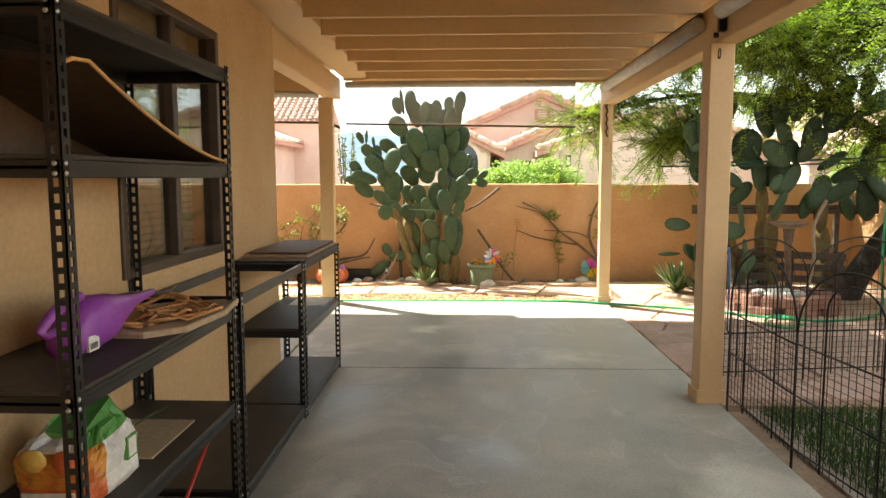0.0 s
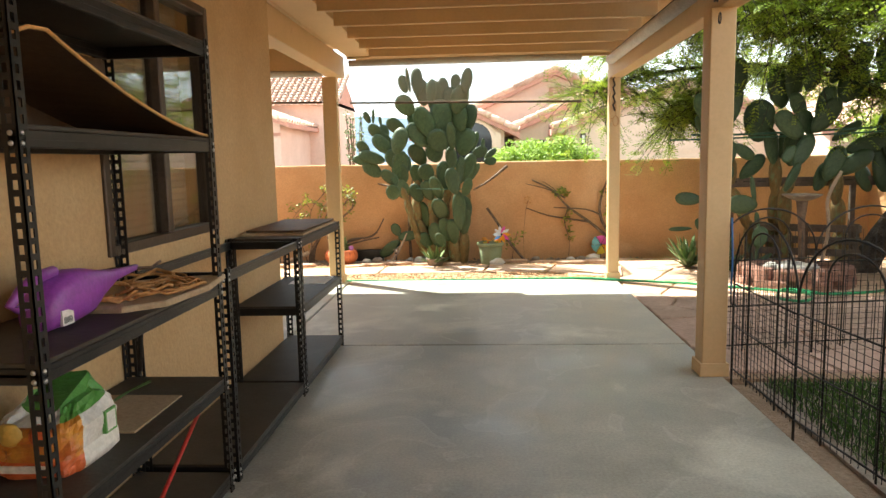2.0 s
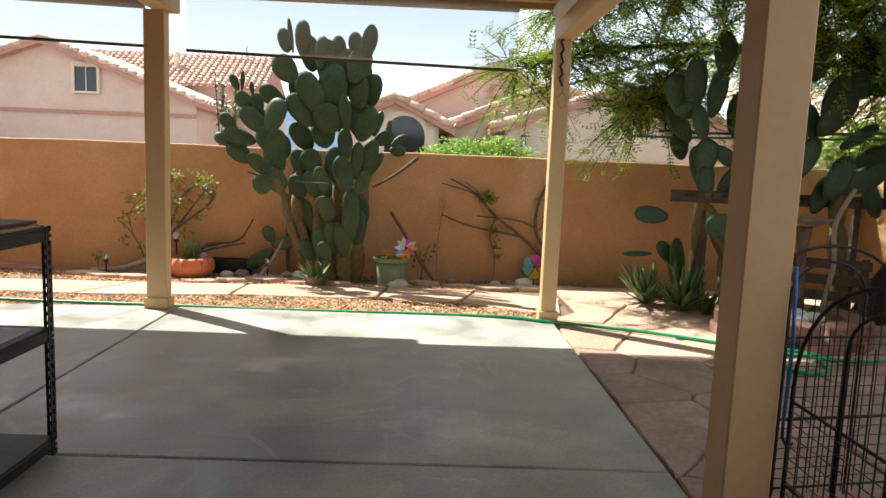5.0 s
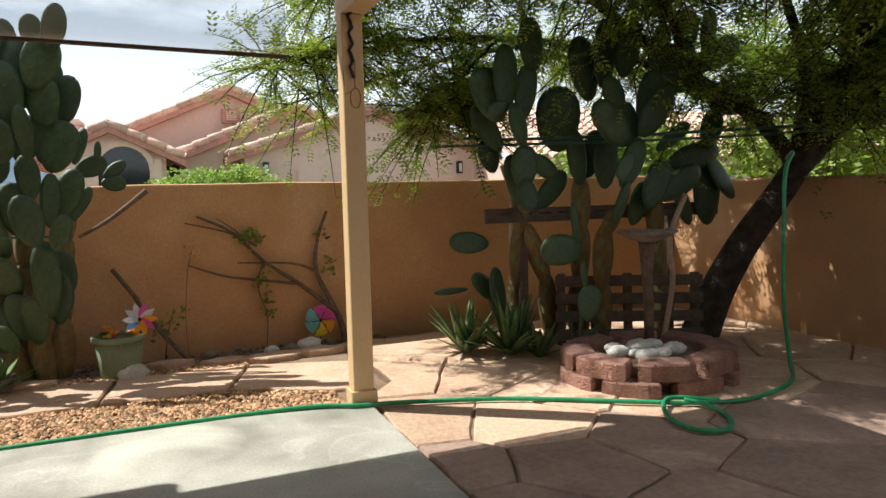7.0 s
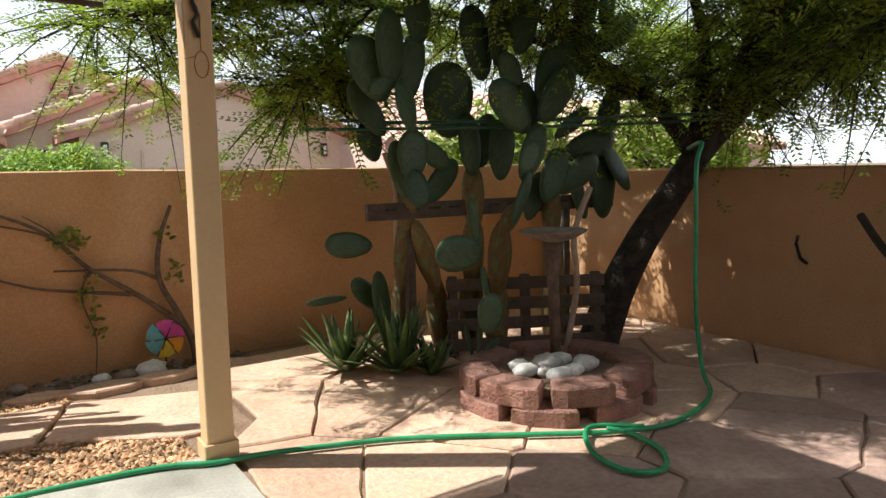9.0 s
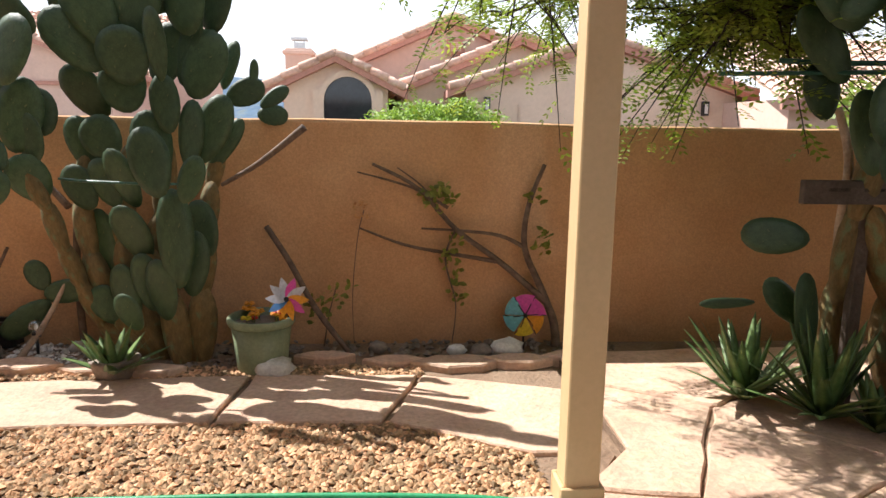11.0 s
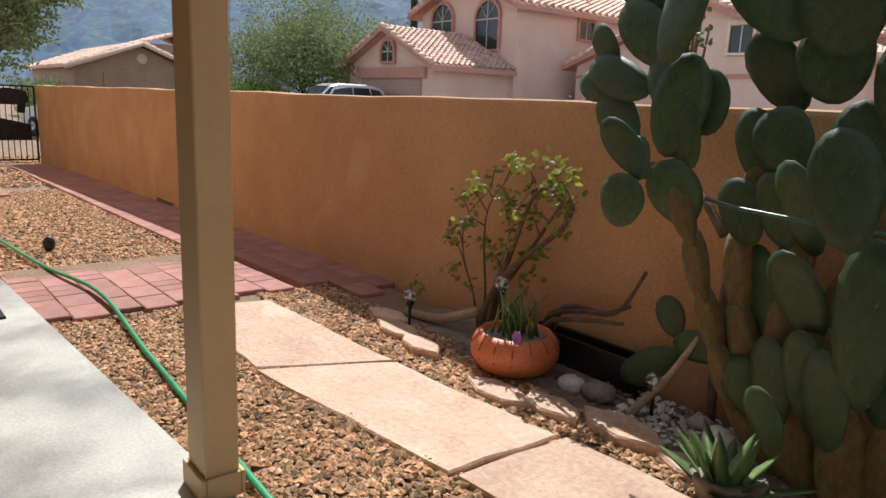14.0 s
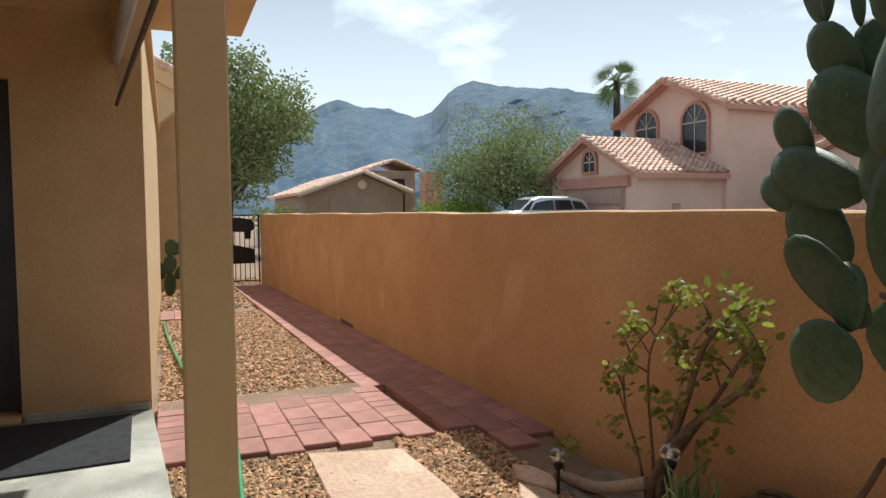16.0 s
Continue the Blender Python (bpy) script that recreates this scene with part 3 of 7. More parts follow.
def patio_post(x, y, top, label, hx=0.072, hy=0.057):
    t = thing("patio_post", x, y, 0, label, "post", "patio posts")
    part("shaft", Geo().box(x - hx, x + hx, y - hy, y + hy, 0.0, top, 0.005), PAINT, t)
    for a, b_, c, d in ((-hx - 0.015, hx + 0.015, -hy - 0.016, -hy - 0.001), (-hx - 0.015, hx + 0.015, hy + 0.001, hy + 0.016), (-hx - 0.015, -hx - 0.001, -hy, hy), (hx + 0.001, hx + 0.015, -hy, hy)):
        part("base_board", Geo().box(x + a, x + b_, y + c, y + d, 0.002, 0.085, 0.003), PAINT, t)
    return t


patio_post(1.462, 7.655, 2.20, "tan painted square timber post with base boards", 0.060, 0.057)
near_post = patio_post(1.445, 4.192, 2.20, "tan painted square timber post beside the wire fence", 0.073, 0.072)
patio_post(-1.642, 7.660, 2.29, "tan painted square timber post at the gravel edge", 0.078, 0.056)

# small fittings on the posts
hook = thing("shade_cord_hook", 1.45, 7.58, 2.0, "dark cord wound on a hook on the post", "hook")
part("cord", Geo().tube([(1.45 + 0.012 * math.sin(k * 2.1), 7.588 - 0.006 * (k % 2), 2.24 - 0.03 * k) for k in range(14)], 0.009), BLACKMETAL, hook)
part("loop", Geo().tube([(1.47 + 0.03 * math.sin(a), 7.595, 1.74 + 0.055 * math.cos(a)) for a in np.linspace(0, 6.28, 14)], 0.003, 5), STRAW, hook)
part("string", Geo().tube([(1.40, 7.597, 1.76), (1.44, 7.596, 1.77), (1.47, 7.596, 1.80), (1.47, 7.59, 1.95)], 0.0025, 5), STRAW, hook)
bung = thing("bungee_cord", 1.53, 4.17, 0.9, "blue bungee cord with black hooks on the post", "cord")
part("cord", Geo().tube([(1.525, 4.115, 0.98), (1.532, 4.105, 0.75), (1.530, 4.11, 0.52)], 0.006), SPIN["blue"], bung)
part("hook", Geo().tube([(1.530, 4.11, 0.52), (1.529, 4.105, 0.47), (1.542, 4.095, 0.44), (1.557, 4.095, 0.46)], 0.005), BLACKMETAL, bung)
br = thing("shade_bracket", 1.40, 4.0, 2.2, "dark metal shade bracket under the beam", "bracket")
part("plate", Geo().box(1.37, 1.412, 3.98, 4.02, 2.24, 2.34, 0.004), BLACKMETAL, br)
part("pulley", Geo().lathe([(0.0, -0.01), (0.018, -0.01), (0.013, 0.0), (0.018, 0.01), (0.0, 0.01)], 12, (0, 0, 0), pose(1.36, 4.0, 2.22, 0, 90, 0)), BLACKMETAL, br)
part("ring", Geo().tube([(1.39, 4.02 + 0.02 * math.cos(a), 2.12 + 0.03 * math.sin(a)) for a in np.linspace(0, 6.28, 12)], 0.004, 5), BLACKMETAL, br)


def rolled_shade(pts, label):
    t = thing("rolled_shade", *pts[0], label, "roller shade", "rolled patio shades")
    part("roll", Geo().tube(pts, 0.048, 14), TUBEWHITE, t)
    part("head_rail", Geo().tube([(p[0] + 0.02, p[1], p[2] + 0.065) for p in pts], 0.018, 6), BRONZE, t)
    d = (Vector(pts[1]) - Vector(pts[0])).normalized()
    for p in (pts[0], pts[1]):
        part("end_cap", Geo().tube([Vector(p) - d * 0.006, Vector(p) + d * 0.006], 0.050, 12), TUBEWHITE, t)


rolled_shade([(1.36, -4.0, 2.345), (1.36, 3.92, 2.345)], "rolled pale patio shade along the beam")
rolled_shade([(1.36, 4.35, 2.345), (1.36, 7.3, 2.345)], "rolled pale patio shade along the far beam")


def lowered_shade(a, b_, za, zb, top, label):
    t = thing("lowered_shade", a[0], a[1], za, label, "sun screen", "lowered sun screens")
    p = part("screen", Geo().add([(a[0], a[1], za), (b_[0], b_[1], zb), (b_[0], b_[1], top), (a[0], a[1], top)], [(0, 1, 2, 3)]), SCREEN, t, "sheer tan sun screen fabric")
    part("bottom_bar", Geo().tube([(a[0], a[1], za), (b_[0], b_[1], zb)], 0.012, 8), OLDWOOD, t, "brown bottom bar")
    part("roller", Geo().tube([(a[0], a[1], top), (b_[0], b_[1], top)], 0.035, 12), TUBEWHITE, t)


lowered_shade((-1.43, 7.70), (1.12, 7.70), 2.01, 1.965, 2.44, "half-lowered sheer sun screen between posts")
lowered_shade((-4.95, 7.30), (-1.72, 7.64), 2.04, 2.02, 2.33, "half-lowered sheer sun screen at the porch")

solid("door_mat", Geo().prism([(-4.93, 6.55), (-3.93, 6.55), (-3.98, 7.36), (-4.93, 7.33)], 0.001, 0.014, inset=0.004), RUBBER, "black rubber door mat on the porch slab", "door mat")


# ---- metal shelving ----
SHELVES = "metal storage shelves"


def upright(x, y, z0, z1, parent, sx, sy, keyed=True):
    """An L-shaped riveted angle post with rows of keyhole slots."""
    t, w = 0.0035, 0.038
    g = Geo()
    n = int((z1 - z0 - 0.02) / 0.038)
    for face in (0, 1):
        def put(u0, u1, a, c):
            if face == 0:
                xs = sorted((x + sx * u0, x + sx * u1))
                ys = sorted((y, y + sy * t))
            else:
                xs = sorted((x, x + sx * t))
                ys = sorted((y + sy * u0, y + sy * u1))
            g.box(xs[0], xs[1], ys[0], ys[1], a, c)
        put(0, 0.012, z0, z1), put(0.026, w, z0, z1)
        for k in range(n + 1):
            a = z0 + k * 0.038
            put(0.012, 0.026, a, min(a + 0.016, z1))
    return part("upright", g, BLACKMETAL, parent)


def shelf_unit(y0, y1, z1, boards, frames, label, x0=-1.405, x1=-0.945):
    t = thing("metal_shelf_unit", (x0 + x1) / 2, (y0 + y1) / 2, 0, label, "shelf unit", SHELVES)
    for x, sx in ((x0, 1), (x1, -1)):
        for y, sy in ((y0, 1), (y1, -1)):
            upright(x, y, 0.0, z1, t, sx, sy)
    for z in frames:
        for a, b_, c, d in ((x0 + 0.004, x0 + 0.022, y0, y1), (x1 - 0.022, x1 - 0.004, y0, y1), (x0 + 0.02, x1 - 0.02, y0 + 0.004, y0 + 0.022), (x0 + 0.02, x1 - 0.02, y1 - 0.022, y1 - 0.004)):
            part("shelf_beam", Geo().box(a, b_, c, d, z - 0.05, z - 0.006, 0.003).box(a - 0.002, b_ + 0.002, c, d, z - 0.03, z - 0.022), BLACKMETAL, t)
        for y in (y0 + 0.012, y1 - 0.012):
            for dz in (-0.016, -0.04):
                part("rivet", Geo().lathe([(0.007, 0), (0.006, 0.003), (0.002, 0.005)], 8, (0, 0, 0), pose(x1 + 0.0005, y, z + dz, 0, 90, 0)), STEEL, t)
        for dz in (-0.016, -0.04):
            part("rivet", Geo().lathe([(0.007, 0), (0.006, 0.003), (0.002, 0.005)], 8, (0, 0, 0), pose(x1 - 0.019, y0 - 0.0005, z + dz, 90, 0, 0)), STEEL, t)
    for z in boards:
        part("shelf_board", Geo().box(x0 + 0.006, x1 - 0.006, y0 + 0.006, y1 - 0.006, z - 0.006, z + 0.006, 0.002), SHELFBOARD, t)
    return t


shelf_unit(1.43, 2.60, 1.84, (1.825, 1.455, 0.885, 0.485, 0.07), (1.825, 1.455, 0.885, 0.485, 0.07), "tall black metal shelf unit against the stucco wall", -1.435, -1.015)
shelf_unit(2.66, 3.79, 0.93, (0.07,), (0.92, 0.07), "low black metal shelf unit with an empty top frame", -1.435, -1.015)
shelf_unit(3.81, 4.91, 0.93, (0.92, 0.52, 0.07), (0.92, 0.52, 0.07), "low black metal shelf unit with stacked boards", -1.435, -1.015)

# warped hardboard sheet wedged between the shelves
n = 16
g = Geo()
vs = []
for i in range(n + 1):
    u = i / n
    y = 1.53 + u * 1.12
    z = 1.466 + 0.24 * max(0.0, 1 - abs(u - 0.10) * 1.05) ** 1.7
    for x, dz in ((-1.385, 0.05 * (1 - u)), (-0.975, 0)):
        vs += [(x, y, max(z + dz, 1.466)), (x, y, max(z + dz, 1.466) + 0.006)]
for i in range(n):
    a, b_ = i * 4, i * 4 + 4
    g_f = [(a, b_, b_ + 2, a + 2), (a + 1, a + 3, b_ + 3, b_ + 1), (a, a + 1, b_ + 1, b_), (a + 2, b_ + 2, b_ + 3, a + 3)]
    g.add([], [])
    g.f += g_f
    g.s += [False] * 4
g.v = vs
warp = thing("warped_hardboard", -1.2, 2.1, 1.46, "warped dark hardboard sheet with raw orange edge", "board")
part("sheet", g, HARDBOARD, warp)
part("raw_edge", Geo().tube([(-0.972, 1.53 + i / n * 1.12, vs[i * 4 + 2][2] + 0.003) for i in range(n + 1)], 0.006, 5), RAWEDGE, warp, "raw orange board edge")
for k, (xa, xb, ya, yb) in enumerate(((-1.42, -1.03, 3.95, 4.86), (-1.41, -1.05, 4.03, 4.88))):
    solid("spare_board", Geo().box(xa, xb, ya, yb, 0.9265 + 0.014 * k, 0.939 + 0.014 * k, 0.003), CARD if k == 0 else HARDBOARD, "thin spare shelf board stacked on top", "board", "spare shelf boards")
solid("paper_sheet", Geo().box(-1.31, -1.06, 4.55, 4.85, 0.5265, 0.531), PAPER, "white paper sheet on the middle shelf", "paper")

# purple watering can
wc = thing("watering_can", -1.2, 1.95, 0.891, "purple plastic watering can with long spout", "watering can")
g = Geo()
rings = []
for (cy, hw, z_lo, z_hi) in ((1.80, 0.05, 0.893, 0.98), (1.85, 0.062, 0.893, 1.035), (1.94, 0.066, 0.893, 1.055), (2.03, 0.056, 0.90, 1.045), (2.12, 0.034, 0.935, 1.025), (2.22, 0.02, 0.97, 1.01), (2.38, 0.011, 0.985, 1.004)):
    rings.append([(-1.16 + hw * math.copysign(abs(math.cos(a)) ** 0.7, math.cos(a)), cy, (z_lo + z_hi) / 2 + (z_hi - z_lo) / 2 * math.copysign(abs(math.sin(a)) ** 0.7, math.sin(a))) for a in (2 * math.pi * k / 16 for k in range(16))])
vs = [p for r in rings for p in r]
fs = [(i * 16 + k, i * 16 + (k + 1) % 16, (i + 1) * 16 + (k + 1) % 16, (i + 1) * 16 + k) for i in range(len(rings) - 1) for k in range(16)]
fs += [tuple(reversed(range(16))), tuple((len(rings) - 1) * 16 + k for k in range(16))]
part("body", g.add(vs, fs, True), PURPLE, wc)
part("handle", Geo().tube([(-1.16, 1.90, 1.055), (-1.16, 1.82, 1.05), (-1.16, 1.75, 1.025), (-1.16, 1.70, 0.99), (-1.16, 1.73, 0.975), (-1.16, 1.80, 0.98)], [0.017, 0.018, 0.016, 0.013, 0.011, 0.011], 10), PURPLE, wc)
part("label_sticker", Geo().box(-1.108, -1.099, 1.83, 1.885, 0.905, 0.95), PAPER, wc, "white barcode sticker")
for k in range(7):
    part("barcode_bar", Geo().box(-1.0988, -1.098, 1.836 + k * 0.006, 1.839 + k * 0.006, 0.912, 0.93), BLACKMETAL, wc)

# dried vines on a rough board
dv = thing("dried_vine_tray", -1.15, 2.3, 0.891, "rough tan board heaped with dried orange vines", "craft tray")
rd = random.Random(4)
pl = [(-1.36, 2.06), (-1.05, 2.06), (-0.95, 2.16), (-0.92, 2.45), (-0.96, 2.72), (-1.20, 2.62), (-1.37, 2.5)]
part("board", Geo().prism(pl, 0.892, 0.912, inset=0.006), CARD, dv)
for k in range(16):
    cx, cy, a0 = rd.uniform(-1.25, -1.0), rd.uniform(2.1, 2.52), rd.uniform(0, 6)
    r = rd.uniform(0.05, 0.13)
    pts = [(cx + r * math.cos(a0 + i * 0.5), cy + r * 1.2 * math.sin(a0 + i * 0.5), 0.918 + 0.018 * rd.random() + 0.012 * math.sin(i)) for i in range(9)]
    part("vine", Geo().tube(pts, rd.uniform(0.004, 0.008), 6), STRAW, dv)
part("twig", Geo().tube([(-1.3, 2.15, 0.99), (-1.2, 2.3, 1.0), (-1.12, 2.42, 0.985), (-1.15, 2.55, 0.99)], 0.006, 6).tube([(-1.28, 2.12, 0.93), (-1.3, 2.15, 0.99)], 0.006, 6), TWIG, dv)

# soil bag
bag = thing("soil_bag", -1.2, 1.86, 0.491, "crumpled printed plastic soil bag half full", "bag")


def sack_skin():
    """A crumpled upright sack in rings; its printed front, white sides and green top become meshes of their own."""
    rows, q = 16, 44
    pts = []
    for j in range(rows + 1):
        u = j / rows
        for i in range(q):
            a = 2 * math.pi * i / q
            fold = noise.fractal(Vector((math.cos(a) * 2.2, math.sin(a) * 2.2, u * 4.5)), 1.0, 2.0, 4)
            k = (1 - 0.42 * max(0.0, u - 0.72) / 0.28) * (1 + 0.10 * fold) * (0.95 if j == 0 else 1.0)
            c, d = math.cos(a), math.sin(a)
            pts.append((-1.17 + 0.125 * k * math.copysign(abs(c) ** 0.5, c), 1.87 + 0.145 * k * math.copysign(abs(d) ** 0.5, d) + 0.05 * max(0, u - 0.75), 0.493 + 0.20 * u + 0.018 * fold * u + 0.03 * d * u * u))
    made = {"front_print": Geo(), "lower_band": Geo(), "side_panel": Geo(), "top_fold": Geo()}
    for j in range(rows):
        for i in range(q):
            a = 2 * math.pi * (i + 0.5) / q
            front = math.sin(a) < -0.62 or (math.cos(a) > 0.75 and math.sin(a) < -0.25)
            key = "top_fold" if j > 12 and math.sin(a + 0.7) > -0.3 else "side_panel" if not front or j > 12 else "lower_band" if j < 4 else "front_print"
            made[key].add([pts[j * q + i], pts[j * q + (i + 1) % q], pts[(j + 1) * q + (i + 1) % q], pts[(j + 1) * q + i]], [(0, 1, 2, 3)])
    made["top_fold"].add(pts[rows * q:], [tuple(range(q))])
    return made


for nm, g in sack_skin().items():
    part(nm, g, {"front_print": BAGORANGE, "lower_band": BAGRED, "side_panel": BAGWHITE, "top_fold": BAGGREEN}[nm], bag, {"front_print": "orange fruit print", "lower_band": "red printed band", "side_panel": "white crumpled plastic", "top_fold": "green folded top"}[nm])
part("fruit_print", Geo().blob((-1.22, 1.728, 0.62), 0.040, 0.012, 0.036, 2, 0.05), BAGYELLOW, bag)
part("fruit_print", Geo().blob((-1.13, 1.726, 0.615), 0.034, 0.010, 0.040, 5, 0.05), BAGRED, bag)
part("logo_panel", Geo().box(-1.046, -1.033, 1.89, 1.95, 0.56, 0.63), BAGGREEN, bag)
part("logo_centre", Geo().box(-1.0329, -1.032, 1.897, 1.943, 0.567, 0.623), BAGWHITE, bag)
part("lettering_bar", Geo().box(-1.25, -1.10, 1.714, 1.72, 0.515, 0.535), BAGWHITE, bag)
part("torn_flap", Geo().add([(-1.05, 2.0, 0.64), (-1.02, 2.14, 0.645), (-1.04, 2.20, 0.625), (-1.08, 2.13, 0.615), (-1.09, 2.01, 0.61)], [(0, 1, 2, 3, 4)]).add([(-1.05, 2.0, 0.635), (-1.02, 2.14, 0.64), (-1.04, 2.20, 0.62), (-1.08, 2.13, 0.61), (-1.09, 2.01, 0.605)], [(4, 3, 2, 1, 0)]), BAGGREEN, bag)
card = solid("cardboard_sheet", Geo().box(-1.33, -1.04, 2.06, 2.42, 0.4925, 0.498), CARD, "flat tan cardboard sheet on the shelf", "cardboard")
handle_ = solid("tool_handle", Geo().tube([(-0.99, 1.6, 0.10), (-1.0, 2.1, 0.22), (-1.04, 2.6, 0.40)], 0.008, 8), SPIN["red"], "thin red tool handle leaning under the shelf", "tool handle")
cable = solid("black_cable", Geo().tube([(-1.41, 1.58, 0.86), (-1.40, 1.62, 0.80), (-1.405, 1.63, 0.66), (-1.41, 1.60, 0.53), (-1.42, 1.55, 0.493)], 0.011, 8), BLACKMETAL, "thick black cable hanging behind the shelf", "cable")
solid("black_cable", Geo().tube([(-1.41, 2.60, 0.86), (-1.40, 2.66, 0.80), (-1.405, 2.665, 0.66), (-1.41, 2.64, 0.50)], 0.011, 8), BLACKMETAL, "thick black cable hanging behind the shelf", "cable")
jar = thing("ceramic_jar", -1.2, 1.62, 1.832, "red-orange ceramic jar with small knob lid", "jar")
part("body", Geo().lathe([(0.085, 0.0), (0.092, 0.01), (0.094, 0.10), (0.090, 0.14), (0.072, 0.165), (0.035, 0.18), (0.0, 0.184)], 28, (-1.2, 1.62, 1.832)), REDJAR, jar)
part("knob", Geo().lathe([(0.012, 0.0), (0.015, 0.008), (0.010, 0.016), (0.0, 0.018)], 10, (-1.2, 1.62, 2.014)), BLACKMETAL, jar)
# added sheet: hides the lit wall where the warped board's underside lies in shade
solid("hardboard_sheet", Geo().box(-1.432, -1.424, 1.45, 2.58, 1.463, 1.77, 0.002), HARDBOARD, "added dark sheet standing in for the shaded underside of the warped board", "board")
for ob in (warp, wc, dv, bag, card, handle_, jar):
    ob.location += Vector((-0.058, -0.075, 0))


# ---- wire garden fence ----
def fence_panel(a, b_, h):
    ax, ay, bx, by = *a, *b_
    L = math.hypot(bx - ax, by - ay)
    m = Matrix.Translation((ax, ay, 0)) @ Matrix.Rotation(math.atan2(by - ay, bx - ax), 4, "Z")
    t = thing("wire_fence_panel", ax, ay, -0.03, "black wire fence panel with arched top", "fence panel", "folding wire fence")
    hs = h - L * 0.42
    for x in (0.0, L):
        part("post", Geo().tube([(x, 0, -0.05), (x, 0, hs)], 0.007, 8, m), WROUGHT, t)
    part("arch", Geo().tube([(L / 2 - L / 2 * math.cos(math.pi * k / 18), 0, hs + (h - hs) * math.sin(math.pi * k / 18)) for k in range(19)], 0.006, 6, m), WROUGHT, t)
    part("inner_arch", Geo().tube([(L * 0.27, 0, 0.02)] + [(L / 2 - L * 0.23 * math.cos(math.pi * k / 14), 0, h * 0.80 + (h * 0.14) * math.sin(math.pi * k / 14)) for k in range(15)] + [(L * 0.73, 0, 0.02)], 0.005, 6, m), WROUGHT, t)
    for z in (0.06, 0.33, hs - 0.05):
        part("rail", Geo().tube([(0, 0, z), (L, 0, z)], 0.005, 6, m), WROUGHT, t)
    n = int(L / 0.047)
    for k in range(1, n):
        x = L * k / n
        top = hs + (h - hs) * math.sin(math.acos(max(-1, min(1, 1 - 2 * x / L))))
        part("vertical_wire", Geo().tube([(x, 0.004, 0.03), (x, 0.004, min(top, h * 0.84))], 0.0021, 4, m), WROUGHT, t)
    for k in range(1, 15):
        z = 0.06 + k * (hs - 0.1) / 15
        part("cross_wire", Geo().tube([(0, -0.004, z), (L, -0.004, z)], 0.0017, 4, m), WROUGHT, t)


pts = [(1.545, 4.10), (1.55, 3.25), (1.64, 2.42), (1.60, 1.62), (1.68, 0.82), (1.62, 0.0)]
for a, b_ in zip(pts, pts[1:]):
    fence_panel(a, b_, 0.99)
for a, b_ in (((1.61, 4.60), (2.30, 4.72)), ((2.30, 4.72), (3.06, 4.82))):
    fence_panel(a, b_, 0.99)

# ---- paving ----
rd = random.Random(11)


def rough_edge(poly, amp, step=0.14):
    out = []
    for (x0, y0), (x1, y1) in zip(poly, poly[1:] + poly[:1]):
        n = max(1, int(math.hypot(x1 - x0, y1 - y0) / step))
        for k in range(n):
            u = k / n
            out.append((x0 + (x1 - x0) * u + (rd.uniform(-amp, amp) if k else 0), y0 + (y1 - y0) * u + (rd.uniform(-amp, amp) if k else 0)))
    return out


path = thing("flagstone_path", -1, 8.7, -0.05, "pink sandstone flagstone path set in gravel", "path", kind="structure")
STONES = (((-3.82, 8.28), (-2.63, 8.24), (-2.34, 8.87), (-3.69, 8.80)), ((-2.60, 8.23), (-1.31, 8.40), (-1.285, 8.95), (-2.315, 8.87)), ((-1.28, 8.41), (0.015, 8.45), (0.08, 9.04), (-1.255, 8.97)), ((0.04, 8.44), (0.775, 8.43), (0.96, 9.03), (0.105, 9.05)), ((0.81, 8.43), (1.40, 8.10), (1.66, 8.10), (1.78, 8.76), (0.99, 9.02)))
for s in STONES:
    part("flagstone", Geo().prism(rough_edge(list(s), 0.012), -0.12, -0.028, inset=0.008), FLAG, path)


def clip_cell(poly, ax, ay, bx, by):
    """Keeps the side of the bisector that is nearer to a."""
    mx, my, dx, dy = (ax + bx) / 2, (ay + by) / 2, bx - ax, by - ay
    out = []
    for (x0, y0), (x1, y1) in zip(poly, poly[1:] + poly[:1]):
        s0, s1 = (x0 - mx) * dx + (y0 - my) * dy, (x1 - mx) * dx + (y1 - my) * dy
        if s0 <= 0:
            out.append((x0, y0))
        if (s0 < 0) != (s1 < 0) and s0 != s1:
            u = s0 / (s0 - s1)
            out.append((x0 + (x1 - x0) * u, y0 + (y1 - y0) * u))
    return out


terrace = thing("flagstone_terrace", 3, 7, -0.05, "irregular pink sandstone flagstone terrace", "paving", kind="structure")
# the large stones beside the slab, then smaller ones towards the side wall
seeds = [(2.4, 9.1), (1.88, 8.25), (2.42, 7.97), (2.95, 8.4), (2.72, 7.42), (1.68, 7.22), (2.16, 6.98), (2.66, 6.5), (3.4, 6.47), (4.06, 7.19), (4.03, 6.55), (1.58, 6.59), (1.60, 6.05), (2.08, 6.40), (1.72, 5.55), (2.36, 5.72), (3.0, 5.9), (3.15, 6.95)]
for j in range(9):
    for i in range(6):
        near = (1.75 + 0.92 * i < 3.4) and (4.35 + 0.66 * j > 5.4)
        if near:
            continue
        seeds.append((1.75 + 0.92 * i + (0.46 if j % 2 else 0) + rd.uniform(-0.38, 0.38), 4.35 + 0.66 * j + rd.uniform(-0.26, 0.26)))
